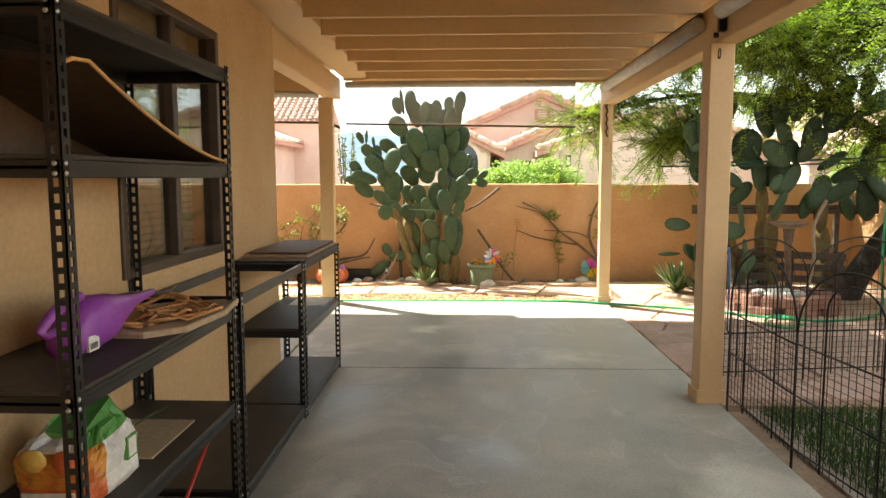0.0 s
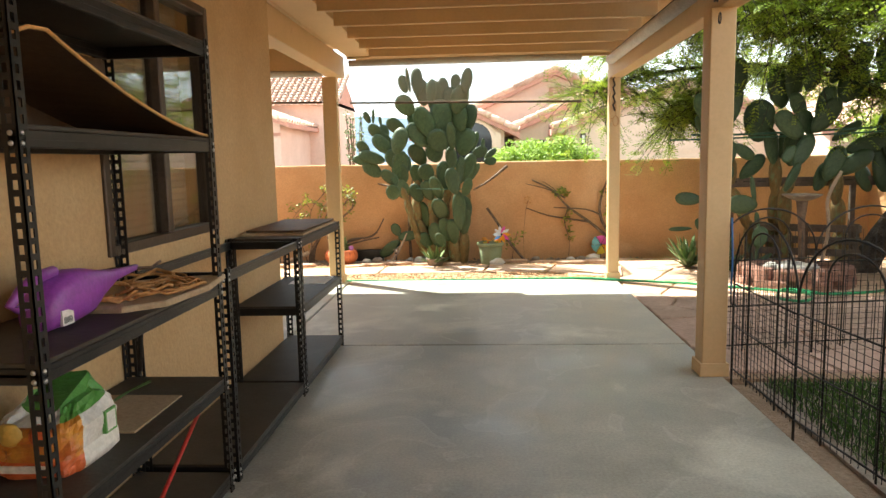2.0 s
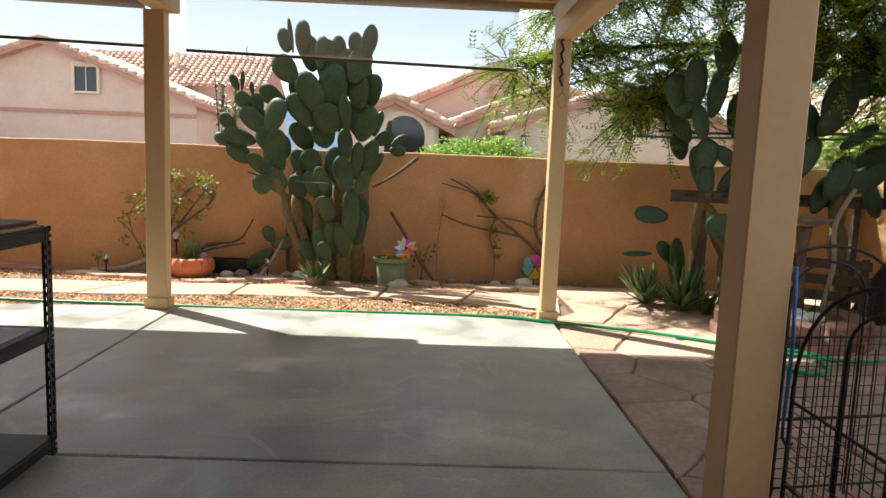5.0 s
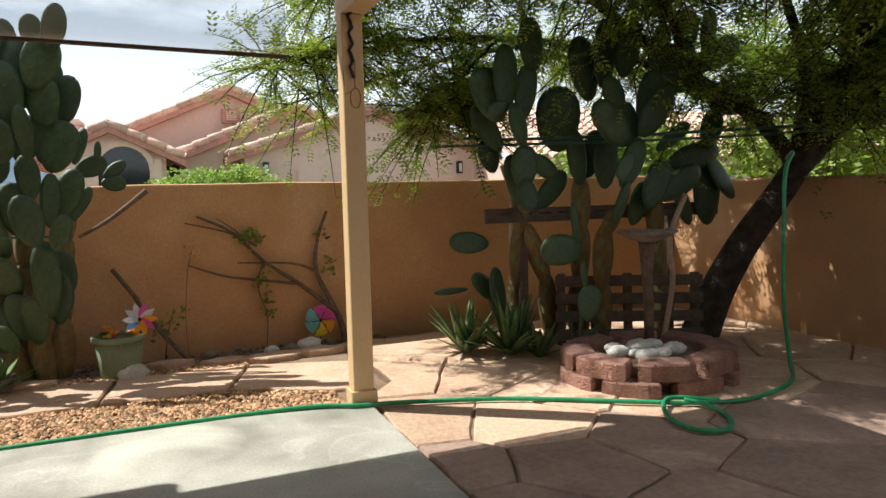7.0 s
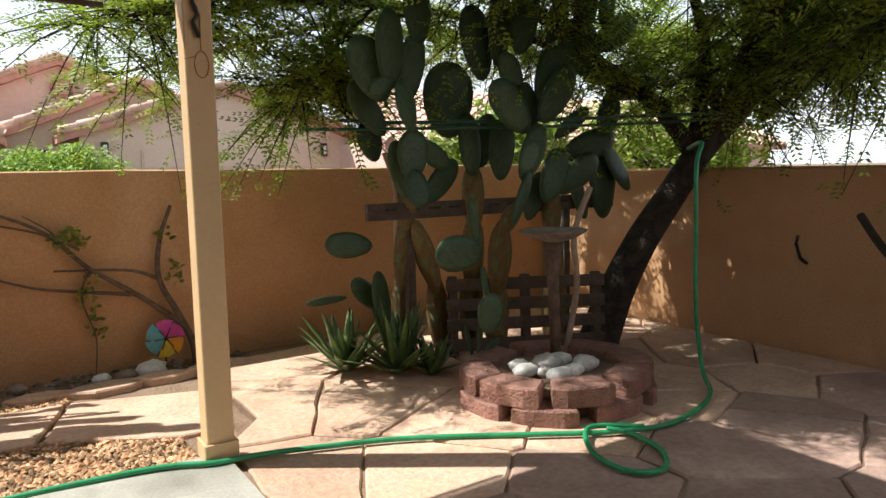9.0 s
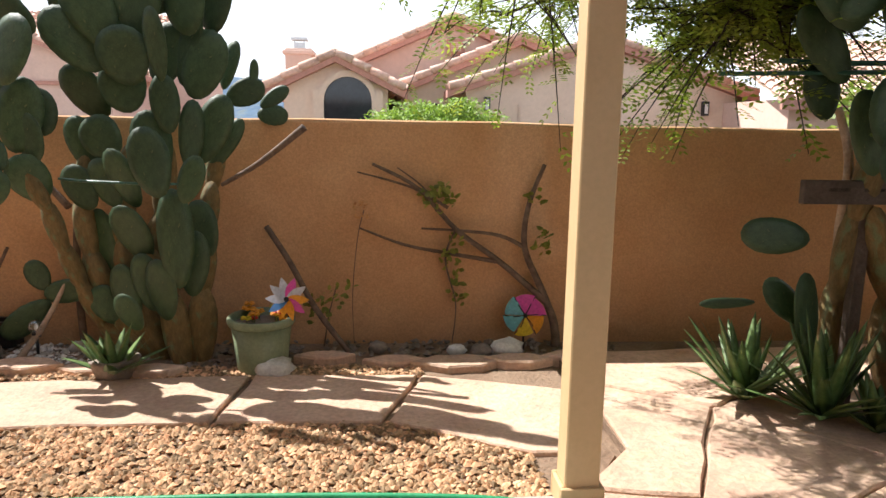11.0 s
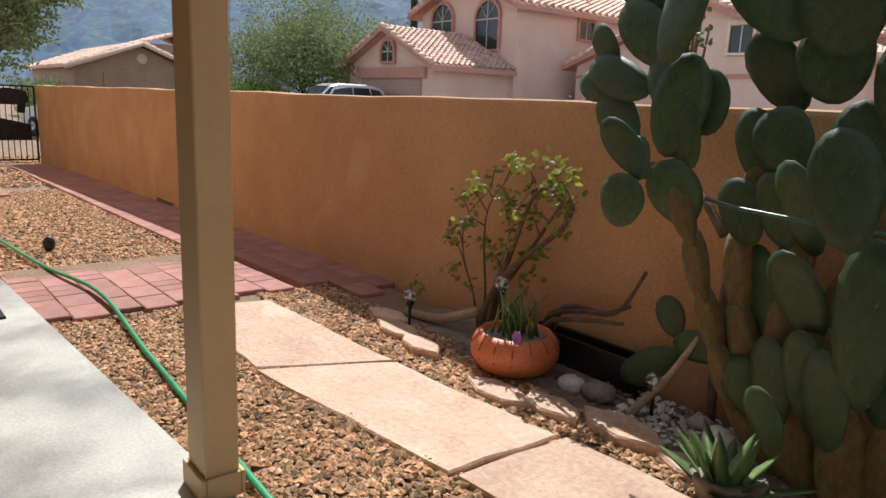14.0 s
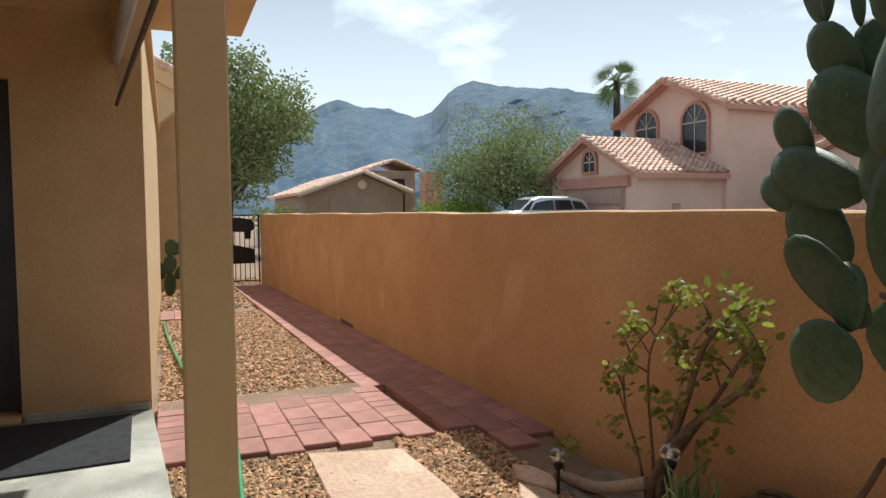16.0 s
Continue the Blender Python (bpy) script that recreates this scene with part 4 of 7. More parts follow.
for i, (ax, ay) in enumerate(seeds):
    poly = [(1.53, 4.30), (5.28, 4.30), (5.28, 9.62), (1.80, 9.35), (1.80, 8.1), (1.53, 7.78)]
    for k, (bx, by) in enumerate(seeds):
        if k != i and abs(ax - bx) < 2.2 and abs(ay - by) < 2.2 and poly:
            poly = clip_cell(poly, ax, ay, bx, by)
    if len(poly) < 3:
        continue
    cx, cy = sum(p[0] for p in poly) / len(poly), sum(p[1] for p in poly) / len(poly)
    size = sum(math.hypot(p[0] - cx, p[1] - cy) for p in poly) / len(poly)
    if size < 0.12:
        continue
    k = 1 - 0.010 / size
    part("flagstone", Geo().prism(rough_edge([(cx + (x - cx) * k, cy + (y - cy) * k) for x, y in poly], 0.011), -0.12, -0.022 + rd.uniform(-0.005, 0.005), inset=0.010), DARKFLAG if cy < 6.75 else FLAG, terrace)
part("joint_sand", Geo().prism([(1.515, 4.2), (5.29, 4.2), (5.29, 9.7), (1.8, 9.4), (1.8, 7.9), (1.515, 7.75)], -0.12, -0.04), DIRT, terrace)

paving = thing("paver_path", -7, 9, -0.1, "red concrete paver path along the garden wall", "paving", kind="structure")
whole = Geo().box(-0.148, 0.148, -0.098, 0.098, -0.06, 0.0, 0.006).mesh("paver", PAVER)
half = Geo().box(-0.073, 0.073, -0.098, 0.098, -0.06, 0.0, 0.006).mesh("paver", PAVER)
tip = math.atan(0.026)


def lay(x, y, mesh, rz=0.0):
    p = part("paver", mesh, PAVER, paving)
    p.matrix_basis = pose(x, y, ground_z(x) + 0.028 + rd.uniform(-0.003, 0.003), rd.uniform(-0.4, 0.4), (-math.degrees(tip) if x < -4 else 0), rz + rd.uniform(-0.8, 0.8))


for j in range(8):
    for i in range(5):
        x, y = -5.28 + 0.30 * i + (0.075 if j % 2 else 0), 7.58 + 0.20 * j
        if rd.random() < 0.25:
            lay(x - 0.075, y, half), lay(x + 0.075, y, half)
        else:
            lay(x, y, whole)
for i in range(44):
    for j in range(4):
        x, y = -3.6 - 0.30 * i - (0.15 if j % 2 else 0), 9.09 + 0.20 * j - 0.02
        if x < -17.3 or (x > -5.3 and y < 9.15) or (x > -3.9 and y < 9.3):
            continue
        if i < 22 and rd.random() < 0.3:
            lay(x - 0.075, y, half), lay(x + 0.075, y, half)
        else:
            lay(x, y, whole)
for j in range(4):
    for i in range(4):
        lay(-10.9 - 0.3 * i, 7.55 + 0.2 * j, whole)


# ---- gravel ----
def pebbles(name, regions, count, r0, r1, material, label, category, seed, depth=0.0, flat=0.6):
    rng = random.Random(seed)
    base = [(0, 0, 1), (1, 0, 0.1), (0.3, 0.95, -0.1), (-0.8, 0.6, 0.15), (-0.8, -0.6, -0.1), (0.3, -0.95, 0.1), (0, 0, -1)]
    tri = [(0, 1, 2), (0, 2, 3), (0, 3, 4), (0, 4, 5), (0, 5, 1), (6, 2, 1), (6, 3, 2), (6, 4, 3), (6, 5, 4), (6, 1, 5)]
    areas = [(r[1] - r[0]) * (r[3] - r[2]) for r in regions]
    vs, fs = [], []
    for k in range(count):
        x0, x1, ya, yb = rng.choices(regions, areas)[0]
        x, y, r, a = rng.uniform(x0, x1), rng.uniform(ya, yb), rng.uniform(r0, r1), rng.uniform(0, 6.28)
        c, s, e = math.cos(a), math.sin(a), rng.uniform(0.55, 1.0)
        z, n = ground_z(x) - 0.006 + depth + rng.uniform(0, r * 0.5), len(vs)
        tx, ty = rng.uniform(-0.4, 0.4), rng.uniform(-0.4, 0.4)
        for px, py, pz in base:
            q = rng.uniform(0.8, 1.15)
            px, py, pz = px * r * q, py * r * e * q, pz * r * flat * q
            vs.append((x + px * c - py * s, y + px * s + py * c, z + pz + tx * px + ty * py))
        fs += [(i + n, j + n, l + n) for i, j, l in tri]
    g = Geo()
    g.v, g.f, g.s = vs, fs, [False] * len(fs)
    return solid(name, g, material, label, category, kind="stuff")


solid("gravel_bed", Geo().prism([(-5.38, 7.5), (1.5, 7.72), (1.75, 8.1), (1.75, 9.3), (-3.9, 9.74), (-3.9, 8.98), (-5.38, 8.98)], -0.1, -0.052), DIRT, "sandy base under the loose gravel", "ground", kind="structure")
pebbles("gravel", [(-3.85, 1.40, 7.74, 8.45), (-3.9, -1.5, 7.50, 7.75), (-3.9, -2.4, 8.80, 9.35), (-2.5, -1.2, 8.9, 9.25), (-1.3, 1.0, 9.02, 9.22)], 21000, 0.010, 0.024, GRAVEL, "loose tan and brown gravel beside the path", "gravel", 5, depth=0.006)
pebbles("gravel", [(-8.0, -5.40, 7.50, 9.0), (-11.5, -8.0, 7.45, 8.96)], 10000, 0.012, 0.026, GRAVEL, "loose tan gravel between house and paver path", "gravel", 6)
pebbles("gravel", [(-16.6, -12.2, 7.4, 8.96), (-20, -17.8, 6, 12)], 3000, 0.02, 0.05, GRAVEL, "loose tan gravel near the gate", "gravel", 7)
pebbles("white_stones", [(-1.35, -0.65, 9.30, 9.68)], 320, 0.012, 0.028, WHITEROCK, "white pebbles in a small planting bed", "pebbles", 8)
pebbles("bed_litter", [(0.4, 2.2, 9.42, 9.72), (-2.4, 0.3, 9.25, 9.72)], 700, 0.012, 0.03, DARKROCK, "dark stones and litter along the wall", "litter", 9)
pebbles("bed_pebbles", [(3.03, 3.65, 7.22, 7.72)], 200, 0.010, 0.022, WHITEROCK, "pale pebbles in the raised bed", "pebbles", 10, depth=0.16)

edge = thing("bed_edging", -2, 9.2, -0.05, "flat sandstone edging around planting beds", "edging", kind="structure")
for k, (x, y, r, a) in enumerate(((-3.0, 9.28, 0.16, 20), (-2.72, 9.16, 0.17, 5), (-2.42, 9.10, 0.15, -15), (-1.75, 9.05, 0.17, 10), (-1.48, 9.13, 0.16, -30), (-1.15, 9.20, 0.19, -15), (-0.78, 9.18, 0.16, 8), (-0.45, 9.12, 0.15, 20), (0.45, 9.30, 0.14, 5), (0.85, 9.26, 0.15, 0), (1.2, 9.20, 0.22, 10), (1.55, 9.22, 0.16, -8), (1.95, 9.32, 0.2, 5))):
    poly = [(x + r * math.cos(radians(a) + b_ * 1.05) * (1.25 if b_ % 3 == 0 else 0.9), y + 0.55 * r * math.sin(radians(a) + b_ * 1.05)) for b_ in range(6)]
    part("edging_stone", Geo().prism(rough_edge(poly, 0.01, 0.08), -0.1, -0.015 + 0.008 * (k % 3), inset=0.010), FLAG, edge)
solid("planter_pit", Geo().prism([(-2.95, 9.30), (-2.3, 9.28), (-1.7, 9.25), (-1.5, 9.4), (-1.5, 9.748), (-3.0, 9.748)], -0.09, -0.046), DARKROCK, "dark soil of the planting pit by the wall", "soil", kind="structure")
basin = thing("dark_basin", -1.7, 9.6, -0.05, "black rectangular plastic trough against the wall", "trough")
part("shell", Geo().box(-2.10, -1.40, 9.60, 9.625, -0.05, 0.11, 0.004).box(-2.10, -2.075, 9.625, 9.735, -0.05, 0.11, 0.004).box(-1.425, -1.40, 9.625, 9.735, -0.05, 0.11, 0.004).box(-2.075, -1.425, 9.71, 9.735, -0.05, 0.11), BLACKMETAL, basin)
part("floor_plate", Geo().box(-2.075, -1.425, 9.625, 9.71, -0.05, -0.03), BLACKMETAL, basin)
for k, (x, y, r) in enumerate(((-1.45, 9.42, 0.07), (-1.60, 9.40, 0.06), (-0.85, 9.45, 0.075), (1.36, 9.40, 0.06), (1.52, 9.42, 0.085), (1.22, 9.44, 0.05), (0.75, 9.5, 0.05), (0.2, 9.10, 0.09), (-1.0, 9.55, 0.05))):
    solid("garden_rock", Geo().blob((x, y, -0.05 + r * 0.45), r * 1.2, r, r * 0.75, 40 + k, 0.12, 10, 6), DARKROCK if k % 3 == 0 else ROCK, "rounded grey garden rock in the bed", "rock", "garden rocks")

# ---- hose ----
def smooth_path(p, n=10):
    p = [Vector(q) for q in p]
    out = []
    for i in range(len(p) - 1):
        a, b_, c, d = p[max(i - 1, 0)], p[i], p[i + 1], p[min(i + 2, len(p) - 1)]
        for k in range(n):
            t = k / n
            out.append(0.5 * ((2 * b_) + (c - a) * t + (2 * a - 5 * b_ + 4 * c - d) * t * t + (3 * b_ - a - 3 * c + d) * t ** 3))
    return out + [p[-1]]


hp = [(-10.5, 7.5, -0.19), (-8.97, 7.55, -0.15), (-6.95, 7.66, -0.09), (-5.4, 7.78, -0.04), (-4.3, 7.91, 0.005), (-3.08, 7.86, -0.02), (-1.6, 7.79, -0.012), (-0.73, 7.755, -0.01), (0.43, 7.735, 0.0), (1.15, 7.66, 0.014), (1.42, 7.555, 0.014), (1.62, 7.56, 0.0), (1.88, 7.49, -0.004), (2.30, 7.32, -0.004), (2.89, 6.95, -0.004), (3.15, 6.80, -0.004), (3.48, 6.72, -0.004), (3.95, 6.86, 0.0), (4.24, 7.12, 0.05), (4.25, 7.18, 0.4), (4.26, 7.2, 0.9), (4.32, 7.25, 1.28), (4.5, 7.35, 1.42), (4.9, 7.75, 1.40)]
garden_hose = thing("garden_hose", 1.4, 7.55, 0, "green rubber garden hose lying along the slab", "garden hose")
part("hose", Geo().tube(smooth_path(hp), 0.0135, 10), HOSE, garden_hose)
part("hose_loop", Geo().tube(smooth_path([(3.30, 6.77, -0.004), (3.04, 6.88, 0.016), (2.87, 6.70, -0.004), (2.84, 6.47, -0.004), (2.98, 6.39, -0.004), (3.13, 6.53, -0.004), (3.17, 6.74, 0.0), (3.10, 6.83, 0.012)]), 0.0135, 10), HOSE, garden_hose)
solid("strung_hose", Geo().tube(smooth_path([(2.55, 8.55, 1.60), (2.9, 8.42, 1.585), (3.8, 8.1, 1.60), (4.6, 7.85, 1.63), (5.25, 7.7, 1.66)]), 0.012, 8), DARKHOSE, "dark green hose strung between cactus and tree", "hose", "strung hoses")
solid("strung_hose", Geo().tube(smooth_path([(2.30, 8.60, 1.54), (2.9, 8.40, 1.545), (3.8, 8.08, 1.555), (4.6, 7.83, 1.58), (5.25, 7.68, 1.62)]), 0.010, 8), DARKHOSE, "dark green hose strung between cactus and tree", "hose", "strung hoses")
solid("spray_nozzle", Geo().blob((-6.2, 7.95, -0.03), 0.05, 0.05, 0.07, 3, 0.05), BLACKMETAL, "small black garden light in the gravel", "garden light")


# ---- prickly pears ----
def pad_mesh(name, seed, material, fat=0.06):
    """A cactus pad one metre long and wide, growing up from its joint."""
    rng = random.Random(seed)
    n, rows = 18, 4
    rim = []
    for k in range(n):
        a = 2 * math.pi * k / n
        z = 0.5 - 0.5 * math.cos(a)
        w = math.sin(a) * (0.40 + 0.13 * z) * (1 + rng.uniform(-0.025, 0.025))
        rim.append((w, z))
    vs, fs = [], []
    for sgn in (1, -1):
        for j in range(rows):
            s = 1 - j / rows
            h = fat * math.sqrt(max(0.0, 1 - s ** 4)) if j else 0.012
            vs += [(w * s, sgn * h, 0.52 + (z - 0.52) * s) for w, z in rim]
        vs.append((0, sgn * fat, 0.52))
    off = rows * n + 1
    for q, o in enumerate((0, off)):
        for j in range(rows - 1):
            for k in range(n):
                f = (o + j * n + k, o + j * n + (k + 1) % n, o + (j + 1) * n + (k + 1) % n, o + (j + 1) * n + k)
                fs.append(f if q else f[::-1])
        for k in range(n):
            f = (o + (rows - 1) * n + k, o + (rows - 1) * n + (k + 1) % n, o + rows * n)
            fs.append(f if q else f[::-1])
    for k in range(n):
        fs.append((k, (k + 1) % n, off + (k + 1) % n, off + k))
    return Geo().add(vs, fs, True).mesh(name, material)


PADS = [pad_mesh("pad", s, PAD) for s in (1, 2, 3, 4)]
OLDPADS = [pad_mesh("old_pad", s, STEM, 0.21) for s in (5, 6)]


def pads(parent, old, rows, facing=0):
    """Pads given by joint, tip and width, each turned a little about its own length."""
    for x0, y0, z0, x1, y1, z1, w in rows:
        base, up = Vector((x0, y0, z0)), Vector((x1 - x0, y1 - y0, z1 - z0))
        length = up.length
        up.normalize()
        if old:
            base, length = base - up * length * 0.10, length * 1.24
        turn = facing + rng.uniform(-24, 24)
        face = Vector((math.sin(radians(turn)), -math.cos(radians(turn)), rng.uniform(-0.12, 0.12)))
        face = (face - up * face.dot(up)).normalized()
        m = Matrix((face.cross(up) * -1, -face, up)).transposed().to_4x4()
        p = part("old_pad" if old else "pad", rng.choice(OLDPADS if old else PADS), PAD, parent)
        p.matrix_basis = Matrix.Translation(base) @ m @ Matrix.Diagonal((w, length * 0.5 + w * 0.4, length, 1))


rng = random.Random(21)
big = thing("prickly_pear_cactus", -0.45, 9.35, -0.06, "tall branching prickly pear cactus with broad green pads", "cactus", "prickly pears")
pads(big, True, ((-0.51, 9.48, -0.10, -0.83, 9.48, 0.16, 0.16), (-0.80, 9.46, 0.12, -0.90, 9.41, 0.38, 0.12), (-0.89, 9.41, 0.35, -0.97, 9.38, 0.60, 0.11), (-0.95, 9.35, 0.57, -1.01, 9.32, 0.83, 0.11), (-0.99, 9.28, 0.81, -1.09, 9.28, 1.04, 0.10), (-0.48, 9.46, -0.10, -0.75, 9.46, 0.23, 0.17), (-0.74, 9.48, 0.19, -0.87, 9.48, 0.53, 0.15), (-0.87, 9.50, 0.50, -0.91, 9.50, 0.82, 0.14), (-0.91, 9.52, 0.80, -0.87, 9.52, 1.09, 0.13), (-0.44, 9.44, -0.11, -0.63, 9.44, 0.26, 0.18), (-0.62, 9.44, 0.23, -0.67, 9.44, 0.62, 0.15), (-0.68, 9.46, 0.58, -0.66, 9.46, 0.89, 0.14), (-0.66, 9.48, 0.86, -0.62, 9.48, 1.13, 0.13),))
pads(big, True, ((-0.35, 9.36, -0.10, -0.40, 9.36, 0.30, 0.18), (-0.39, 9.30, 0.29, -0.49, 9.30, 0.58, 0.13), (-0.26, 9.40, -0.10, -0.24, 9.40, 0.33, 0.18), (-0.25, 9.42, 0.30, -0.22, 9.42, 0.65, 0.16), (-0.23, 9.48, 0.62, -0.19, 9.48, 0.92, 0.13), (-0.21, 9.55, 0.89, -0.17, 9.60, 1.14, 0.12), (-0.42, 9.55, -0.12, -0.57, 9.55, 0.30, 0.17), (-0.57, 9.55, 0.28, -0.49, 9.55, 0.75, 0.16), (-0.49, 9.55, 0.72, -0.45, 9.55, 1.13, 0.15),))
pads(big, False, ((-1.06, 9.06, 0.99, -1.25, 9.06, 0.92, 0.22), (-1.01, 9.30, 0.86, -1.11, 9.22, 1.10, 0.22), (-1.10, 9.14, 1.04, -1.31, 9.10, 1.24, 0.17), (-1.10, 9.08, 1.03, -1.17, 9.13, 1.19, 0.11), (-1.12, 9.26, 1.11, -1.05, 9.26, 1.50, 0.24), (-1.36, 9.40, 1.16, -1.61, 9.45, 1.35, 0.21), (-1.30, 9.38, 1.36, -1.67, 9.43, 1.47, 0.19), (-1.58, 9.44, 1.33, -1.75, 9.48, 1.43, 0.13), (-1.52, 9.44, 1.49, -1.69, 9.46, 1.63, 0.16), (-1.20, 9.36, 1.46, -1.45, 9.36, 1.71, 0.21), (-1.18, 9.42, 1.49, -1.37, 9.45, 1.74, 0.19), (-1.13, 9.20, 1.45, -1.02, 9.20, 1.80, 0.26), (-1.33, 9.40, 1.68, -1.51, 9.40, 1.85, 0.18),))
pads(big, False, ((-1.27, 9.44, 1.66, -1.34, 9.44, 1.86, 0.15), (-1.00, 9.32, 1.73, -1.25, 9.32, 1.91, 0.21), (-1.50, 9.46, 1.88, -1.58, 9.46, 2.04, 0.11), (-1.45, 9.40, 1.87, -1.44, 9.40, 2.07, 0.05), (-1.34, 9.40, 1.83, -1.36, 9.40, 1.97, 0.05), (-1.05, 9.30, 1.26, -1.27, 9.35, 1.50, 0.24), (-1.01, 9.26, 1.07, -1.09, 9.26, 1.32, 0.19), (-1.00, 9.34, 1.20, -1.06, 9.34, 1.45, 0.21), (-0.86, 9.50, 0.35, -1.17, 9.54, 0.29, 0.15), (-1.15, 9.56, 0.25, -1.43, 9.56, 0.03, 0.17), (-1.15, 9.54, 0.32, -1.24, 9.54, 0.49, 0.14),))
pads(big, False, ((-0.89, 9.30, 1.98, -1.10, 9.30, 2.21, 0.27), (-0.98, 9.36, 2.26, -1.05, 9.36, 2.50, 0.16), (-0.92, 9.30, 2.25, -0.97, 9.30, 2.59, 0.06), (-0.83, 9.36, 2.22, -0.84, 9.36, 2.59, 0.19), (-0.74, 9.44, 2.09, -0.81, 9.44, 2.46, 0.22), (-0.66, 9.34, 2.11, -0.63, 9.34, 2.44, 0.16), (-0.61, 9.40, 1.97, -0.59, 9.40, 2.42, 0.23), (-0.51, 9.46, 2.06, -0.49, 9.46, 2.47, 0.19), (-0.33, 9.40, 2.29, -0.31, 9.40, 2.50, 0.15), (-0.20, 9.34, 2.23, -0.14, 9.34, 2.57, 0.17), (-0.33, 9.38, 1.98, -0.21, 9.38, 2.35, 0.27), (-0.42, 9.44, 1.85, -0.38, 9.44, 2.34, 0.29), (-0.63, 9.34, 1.66, -0.85, 9.34, 2.08, 0.28),))
pads(big, False, ((-0.88, 9.46, 1.76, -0.91, 9.46, 2.08, 0.21), (-0.71, 9.40, 1.55, -0.97, 9.35, 1.85, 0.26), (-0.52, 9.36, 1.68, -0.53, 9.36, 2.18, 0.32), (-0.53, 9.34, 1.47, -0.61, 9.29, 1.77, 0.31), (-0.37, 9.28, 1.49, -0.40, 9.22, 1.86, 0.14), (-0.26, 9.42, 1.74, -0.30, 9.42, 2.10, 0.25),))
pads(big, False, ((-0.78, 9.60, 1.30, -0.95, 9.50, 1.58, 0.26), (-0.59, 9.44, 1.33, -0.66, 9.44, 1.61, 0.27), (-0.84, 9.50, 1.03, -0.93, 9.50, 1.31, 0.18), (-0.67, 9.40, 1.09, -0.81, 9.40, 1.30, 0.24), (-0.67, 9.40, 0.82, -0.79, 9.40, 1.08, 0.21), (-0.53, 9.30, 0.83, -0.66, 9.26, 1.14, 0.19), (-0.32, 9.00, 0.91, -0.40, 9.00, 1.26, 0.21), (-0.22, 9.04, 0.88, -0.14, 9.04, 1.12, 0.14), (-0.28, 9.12, 0.42, -0.30, 9.12, 0.95, 0.20), (-0.50, 9.30, 0.54, -0.60, 9.20, 0.85, 0.25), (-0.47, 9.46, 0.96, -0.52, 9.46, 1.35, 0.24), (-0.38, 9.40, 1.22, -0.41, 9.40, 1.54, 0.17), (-0.82, 9.44, 0.80, -0.95, 9.44, 1.04, 0.20),))
pads(big, False, ((-0.26, 9.46, 1.41, -0.14, 9.46, 1.78, 0.27), (-0.16, 9.50, 1.76, -0.11, 9.50, 2.11, 0.21), (-0.26, 9.52, 1.87, -0.18, 9.52, 2.19, 0.13), (-0.12, 9.55, 1.47, -0.04, 9.55, 1.74, 0.11), (-0.12, 9.62, 1.41, 0.09, 9.65, 1.51, 0.17), (0.03, 9.64, 1.48, 0.04, 9.64, 1.65, 0.06), (0.06, 9.68, 1.38, 0.22, 9.70, 1.50, 0.10), (0.04, 9.68, 1.34, 0.22, 9.68, 1.33, 0.13), (-0.25, 9.50, 1.06, -0.10, 9.50, 1.44, 0.21), (-0.29, 9.44, 1.02, -0.26, 9.44, 1.41, 0.15), (-0.21, 9.55, 1.02, -0.02, 9.55, 1.31, 0.12), (-0.32, 9.48, 1.48, -0.24, 9.48, 1.89, 0.16), (-0.45, 9.50, 1.48, -0.36, 9.50, 1.82, 0.23),))
pads(big, False, ((-0.70, 9.40, 0.16, -0.83, 9.40, 0.37, 0.18), (-0.49, 9.12, 0.20, -0.60, 9.12, 0.39, 0.15), (-0.59, 9.30, 0.18, -0.65, 9.30, 0.52, 0.21), (-0.77, 9.50, 0.42, -0.83, 9.50, 0.80, 0.20), (-0.18, 9.34, 0.55, -0.24, 9.34, 0.87, 0.19), (-0.45, 9.24, 0.27, -0.52, 9.24, 0.59, 0.19), (-0.36, 9.16, 0.24, -0.40, 9.13, 0.58, 0.20), (-0.24, 9.20, 0.36, -0.21, 9.20, 0.72, 0.18), (-0.67, 9.50, 0.31, -0.75, 9.50, 0.64, 0.18),))
part("tie_rope", Geo().tube([(-0.86, 9.14, 0.99), (-0.70, 9.06, 0.985), (-0.45, 9.02, 0.98), (-0.15, 9.06, 0.975)], 0.007, 6), DARKHOSE, big, "green tie rope")
for k, pts in enumerate((((-1.04, 9.52, 0.36), (-1.14, 9.47, 0.15), (-1.28, 9.42, -0.06)), ((-0.94, 9.66, 1.18), (-1.0, 9.66, 0.85), (-1.02, 9.64, 0.4), (-1.0, 9.62, -0.05)), ((-0.1, 9.35, 0.95), (0.12, 9.3, 1.08), (0.36, 9.28, 1.27)), ((-1.45, 9.66, 1.05), (-1.2, 9.6, 0.98), (-1.0, 9.55, 0.8)))):
    solid("dead_branch", Geo().tube(smooth_path(pts, 6), [0.011 + 0.011 * min(1, i / 12) for i in range((len(pts) - 1) * 6 + 1)], 7), PALEWOOD if k == 0 else TWIG, "bare dead branch leaning by the cactus", "branch", "dead branches")

